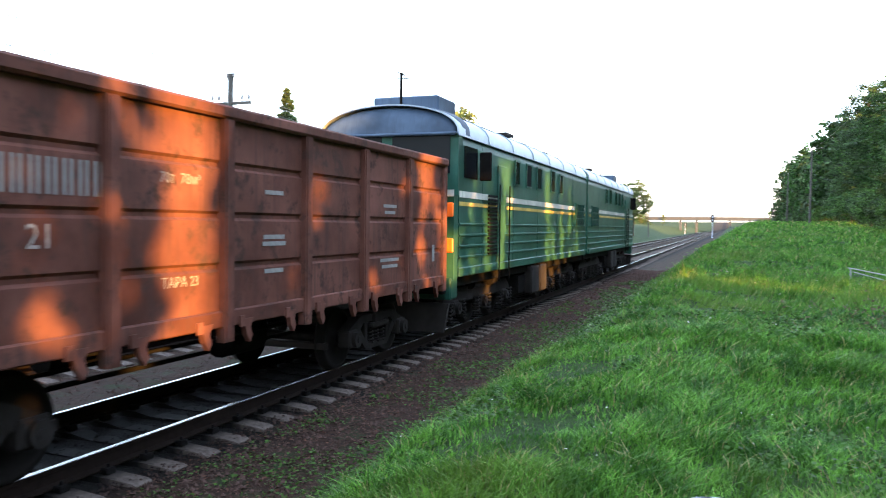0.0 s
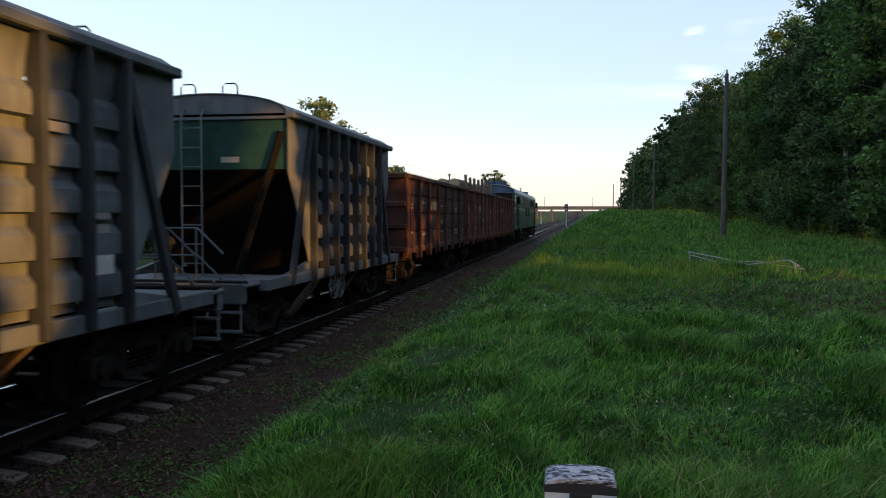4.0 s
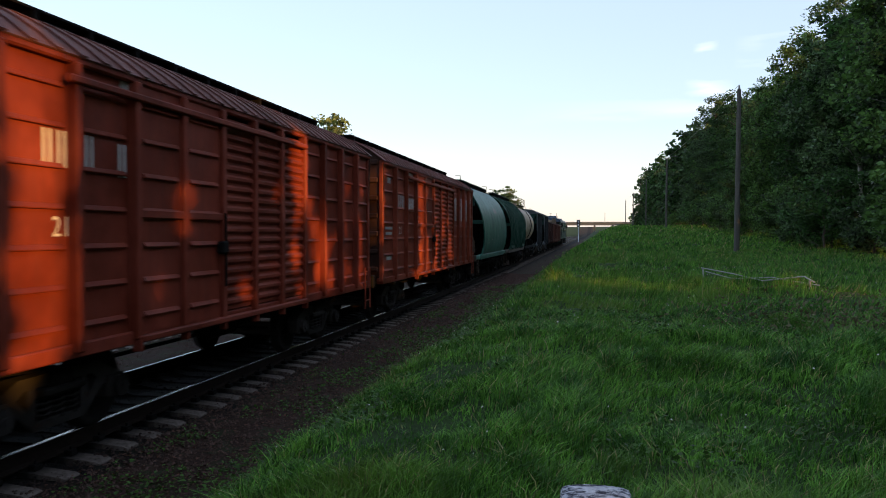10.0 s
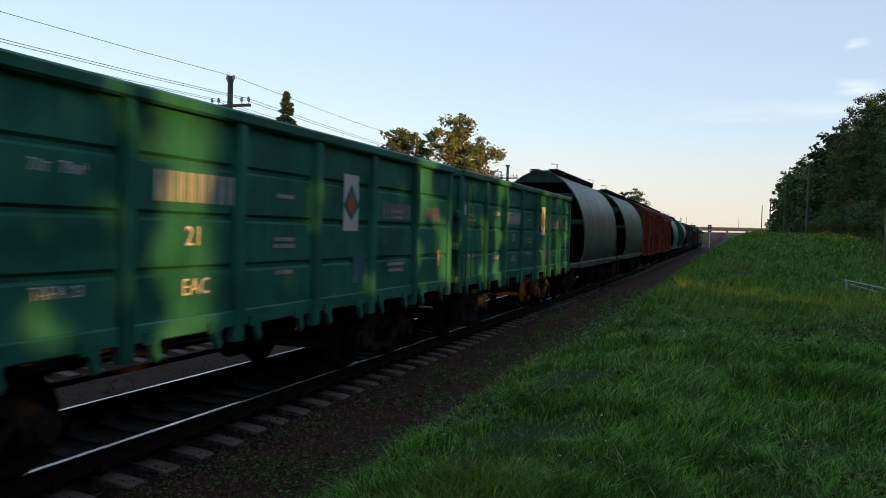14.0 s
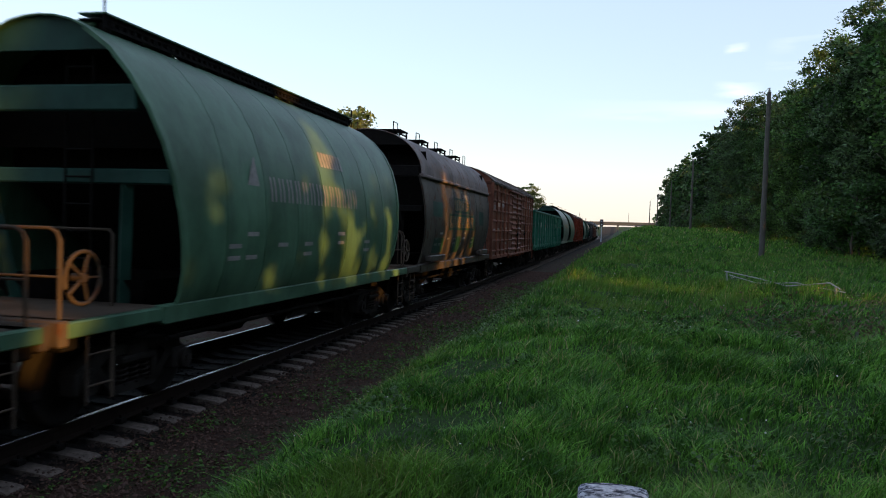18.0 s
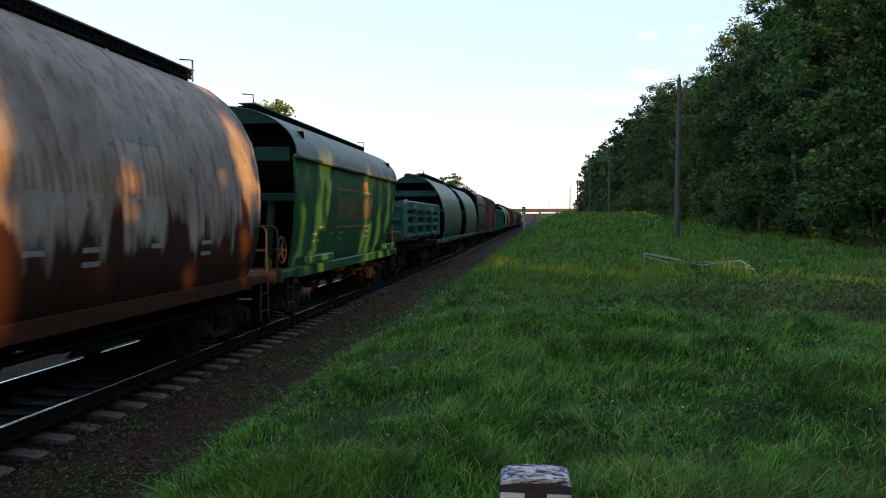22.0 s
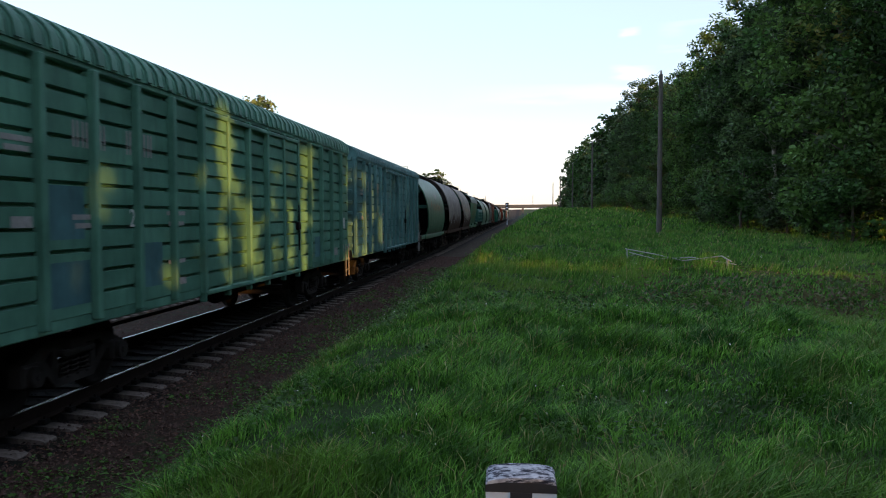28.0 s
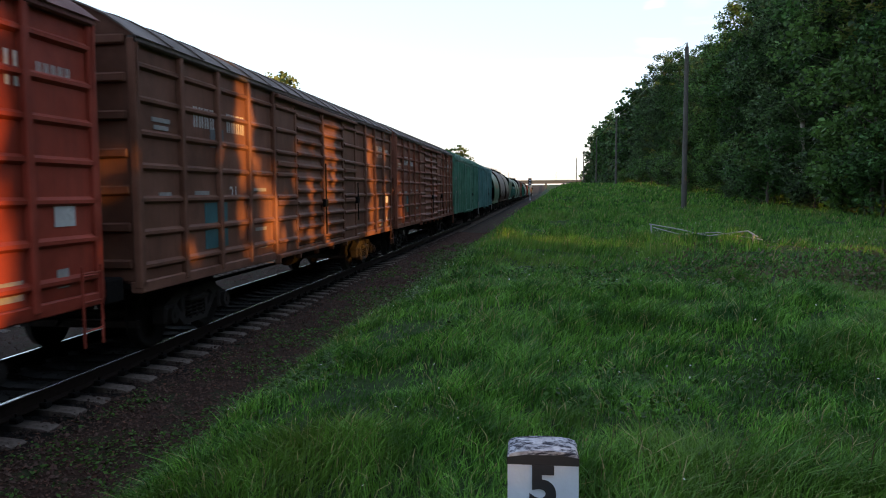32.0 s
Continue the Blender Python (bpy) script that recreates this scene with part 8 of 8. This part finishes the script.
RP = [(7.2, 43.3, 8.5, False), (8.4, 100.5, 8.5, True), (8.9, 150.0, 8.5, False), (8.6, 196.0, 8.5, False), (8.2, 235.0, 8.5, False)]
for p in RP:
    right_pole(*p)
ends = [(x, y, ground_z(x, y) + h + 0.2) for x, y, h, _ in RP]
for a, c in zip(ends, ends[1:]):
    w = Build().tube([tuple(Vector(a).lerp(Vector(c), t) - Vector((0, 0, 1.6 * t * (1 - t)))) for t in (i / 8 for i in range(9))], 0.012, 4)
    tagged(part("overhead_wire", w, M_WIRE), "thin overhead wire between the poles", "wire", "overhead wires")


def left_pole(x, y, h):
    root = tagged(new("telegraph_pole"), "telegraph pole with cross arm and insulators beyond the railway", "pole", "telegraph poles")
    root.location = (x, y, ground_z(x, y))
    part("shaft", pole_build(h, 0.17), M_POLE, root)
    part("cross_arm", Build().box(-1.05, 1.05, -0.06, 0.06, h - 1.35, h - 1.23, 0.01), M_POLE, root)
    ins = shared("insulator", lambda: Build().tube([(0, 0, 0), (0, 0, 0.14)], 0.015, 6).tube([(0, 0, 0.12), (0, 0, 0.2)], 0.075, 10, 0.06).tube([(0, 0, 0.2), (0, 0, 0.3)], 0.06, 10, 0.045))
    for dx, z in ((-0.95, h - 1.23), (-0.6, h - 1.23), (0.6, h - 1.23), (0.95, h - 1.23), (-0.16, h - 0.25), (0.16, h - 0.25)):
        part("insulator", ins, M_INSUL, root, at=(dx, 0, z))


LP = [(-20.9, 29.3 + 46 * k) for k in range(-1, 5)]
for x, y in LP:
    left_pole(x, y, 8.75 - (-0.6))
for (x, y), (x2, y2) in zip(LP, LP[1:]):
    for dx, dz in ((-0.95, -0.95), (0.95, -0.95), (0.16, 0.05), (-0.6, -0.95), (0.6, -0.95)):
        a, c = Vector((x + dx, y, 8.75 + dz)), Vector((x2 + dx, y2, 8.75 + dz))
        w = Build().tube([tuple(a.lerp(c, t) - Vector((0, 0, 1.8 * t * (1 - t)))) for t in (i / 8 for i in range(9))], 0.010, 4)
        tagged(part("telegraph_wire", w, M_WIRE), "thin telegraph wire beyond the railway", "wire", "telegraph wires")


def pipe_frame():
    """A low bent railing of pale pipes, lying askew in the grass."""
    root = tagged(new("pipe_railing"), "low pale bent pipe railing in the grass", "railing")
    a, c = Vector((2.83, 22.6, 0)), Vector((4.33, 17.0, 0))
    d = (c - a)
    L = d.length
    root.location = (a.x, a.y, ground_z(a.x, a.y))
    root.rotation_euler = (0, 0, math.atan2(d.y, d.x))
    z1 = ground_z(c.x, c.y) - ground_z(a.x, a.y)
    part("upper_pipe", Build().tube([(0, 0, 0.36), (L * 0.35, 0, 0.30), (L * 0.60, 0.05, 0.20 + z1 * .6), (L * 0.93, 0, 0.40 + z1), (L, 0, 0.30 + z1)], 0.014, 8), M_PIPE, root)
    part("lower_pipe", Build().tube([(0, 0.12, 0.26), (L * 0.3, 0.12, 0.16), (L * 0.66, 0.1, 0.30 + z1 * .6), (L * 0.8, 0.1, 0.26 + z1), (L, 0.1, 0.24 + z1)], 0.012, 8), M_PIPE, root)
    for k, q in ((0.02, 0.36), (0.97, 0.34 + z1)):
        part("pipe_leg", Build().tube([(L * k, 0, q), (L * k + 0.03, 0.02, q - 0.75)], 0.026, 8), M_PIPE, root)


pipe_frame()


def stick():
    root = tagged(new("wooden_stake"), "short weathered wooden stake standing in the grass", "stake")
    x, y = 3.35, 12.3
    root.location = (x, y, ground_z(x, y))
    part("shaft", Build().tube([(0, 0, -0.2), (0.02, 0, 0.36)], 0.032, 8, 0.026), M_POLE, root)


stick()


def thicket():
    """Dry brown weeds in a patch near the stake."""
    rg = np.random.default_rng(15)
    n = 3000
    xx, yy = 4.6 + 1.5 * rg.normal(size=n), 12.9 + 0.9 * rg.normal(size=n)
    z = np.array([ground_z(a, c) for a, c in zip(xx, yy)]) + 0.45 * rg.random(n) ** 1.3
    p = np.stack([xx, yy, z], 1)
    u = rg.normal(size=(n, 3))
    u /= np.linalg.norm(u, axis=1)[:, None]
    w = np.cross(u, rg.normal(size=(n, 3)))
    w /= np.linalg.norm(w, axis=1)[:, None]
    s = 0.035 * (0.5 + rg.random((n, 1)))
    v = np.stack([p - u * s, p - w * s * 0.5, p + u * s, p + w * s * 0.5], 1).reshape(-1, 3)
    ob = dress(new("dry_weeds", numpy_mesh("dry_weeds", v, np.arange(n * 4).reshape(-1, 4))), M_DRY)
    tagged(ob, "patch of dry brown weeds in the grass", "weeds", kind="stuff")


thicket()


# ---- the distance: road bridge over the line, signal ----
def bridge():
    y = 430.0
    xc = track_x(y)
    root = tagged(new("road_bridge"), "distant low concrete road bridge across the railway", "bridge")
    root.location = (xc, y, 0)
    part("deck", Build().box(-34, 60, -4, 4, 6.2, 7.2), M_CONC, root)
    for s in (-3.9, 3.9):
        part("parapet", Build().box(-34, 60, s - 0.1, s + 0.1, 7.2, 8.0), M_CONC, root)
    for x in (-16, -8, 8.5, 18):
        part("pier", Build().box(x - 0.5, x + 0.5, -3, 3, -1.0, 6.2), M_CONC, root)
    b = Build()
    for x in (-30, -12, 14, 40):
        b.tube([(x, 3.5, 7.2), (x, 3.5, 13.0)], 0.10, 6)
    part("lamp_post", b, M_POLE, root)
    for s, x0, x1 in ((-1, -34, -150), (1, 22, 160)):
        e = Build()
        xs = (x0, x1)
        e.add([(x0 - s * 10, -6, -0.5), (x0, -6, 7.0), (x1, -6, 7.0), (x1, -22, -0.5), (x0 - s * 10, 6, -0.5), (x0, 6, 7.0), (x1, 6, 7.0), (x1, 22, -0.5), (x0 - s * 10, -22, -0.5), (x0 - s * 10, 22, -0.5)],
              [(8, 1, 2, 3), (9, 7, 6, 5), (1, 5, 6, 2), (8, 9, 5, 1)])
        tagged(part("embankment", e, M_GROUND, root), "grassy approach embankment")


bridge()


def distant_rise():
    """Low green rise that closes the view beyond the bridge."""
    b = Build()
    n = 40
    vs = []
    for k in range(n + 1):
        x = -700 + 1400 * k / n
        hgt = 7.5 + 2.0 * noise.noise((x * 0.01, 3.0, 0))
        vs += [(x, 640, 0.0), (x, 760, hgt), (x, 900, hgt + 1.5)]
    b.add(vs, [(3 * k + i, 3 * k + 3 + i, 3 * k + 4 + i, 3 * k + 1 + i) for k in range(n) for i in (0, 1)], True)
    tagged(part("distant_rise", b, M_GROUND), "low green rise in the distance", "hill", kind="structure")


distant_rise()


def signal(x, y, h):
    root = tagged(new("railway_signal"), "distant railway light signal on a white mast beside the track", "signal")
    root.location = (x, y, ground_z(x, y))
    part("mast", Build().tube([(0, 0, 0), (0, 0, h)], 0.09, 8), M_WHITE, root)
    hd = part("signal_head", Build().box(-0.45, 0.45, -0.15, 0.15, h - 1.9, h, 0.05), M_BLACKPAINT, root)
    for z in (h - 1.35, h - 0.55):
        part("lens", Build().tube([(0, -0.16, z), (0, -0.2, z)], 0.18, 12), M_WHITE, hd)


signal(track_x(215) + 3.1, 215.0, 6.0)
signal(track_x(330) - 9.0, 330.0, 5.0)


# ---- motion: the whole train rolls away along the line, its wheels turning ----
def motions():
    times = [0.5 * k for k in range(65)]
    for root, s in TRAIN:
        rows = []
        for t in times:
            u = run_of_train(t) - s
            rows.append((t, pose(track_x(u), u, 0, 0, 0, track_turn(u))))
        walk(root, rows)
    offset = {root.name: s for root, s in TRAIN}
    fine = [0.05 * k for k in range(641)]
    for wheel, root, place, r in WHEELS:
        s = offset[root.name]
        near = [t for t in fine if -14 < run_of_train(t) - s < 48]
        rows, turn, last = [(0.0, pose(*place, 0, 0, 0))], 0.0, None
        if near:
            last = run_of_train(near[0])
            if near[0] > 0:
                rows.append((near[0], pose(*place, 0, 0, 0)))
            for t in near[1:]:
                d = run_of_train(t)
                if (d - last) / r > 1.15 or t == near[-1]:
                    turn -= (d - last) / r
                    last = d
                    rows.append((t, Matrix.Translation(place) @ Matrix.Rotation(turn, 4, 'X')))
        if rows[-1][0] < 32.0:
            rows.append((32.0, rows[-1][1]))
        walk(wheel, rows)


motions()
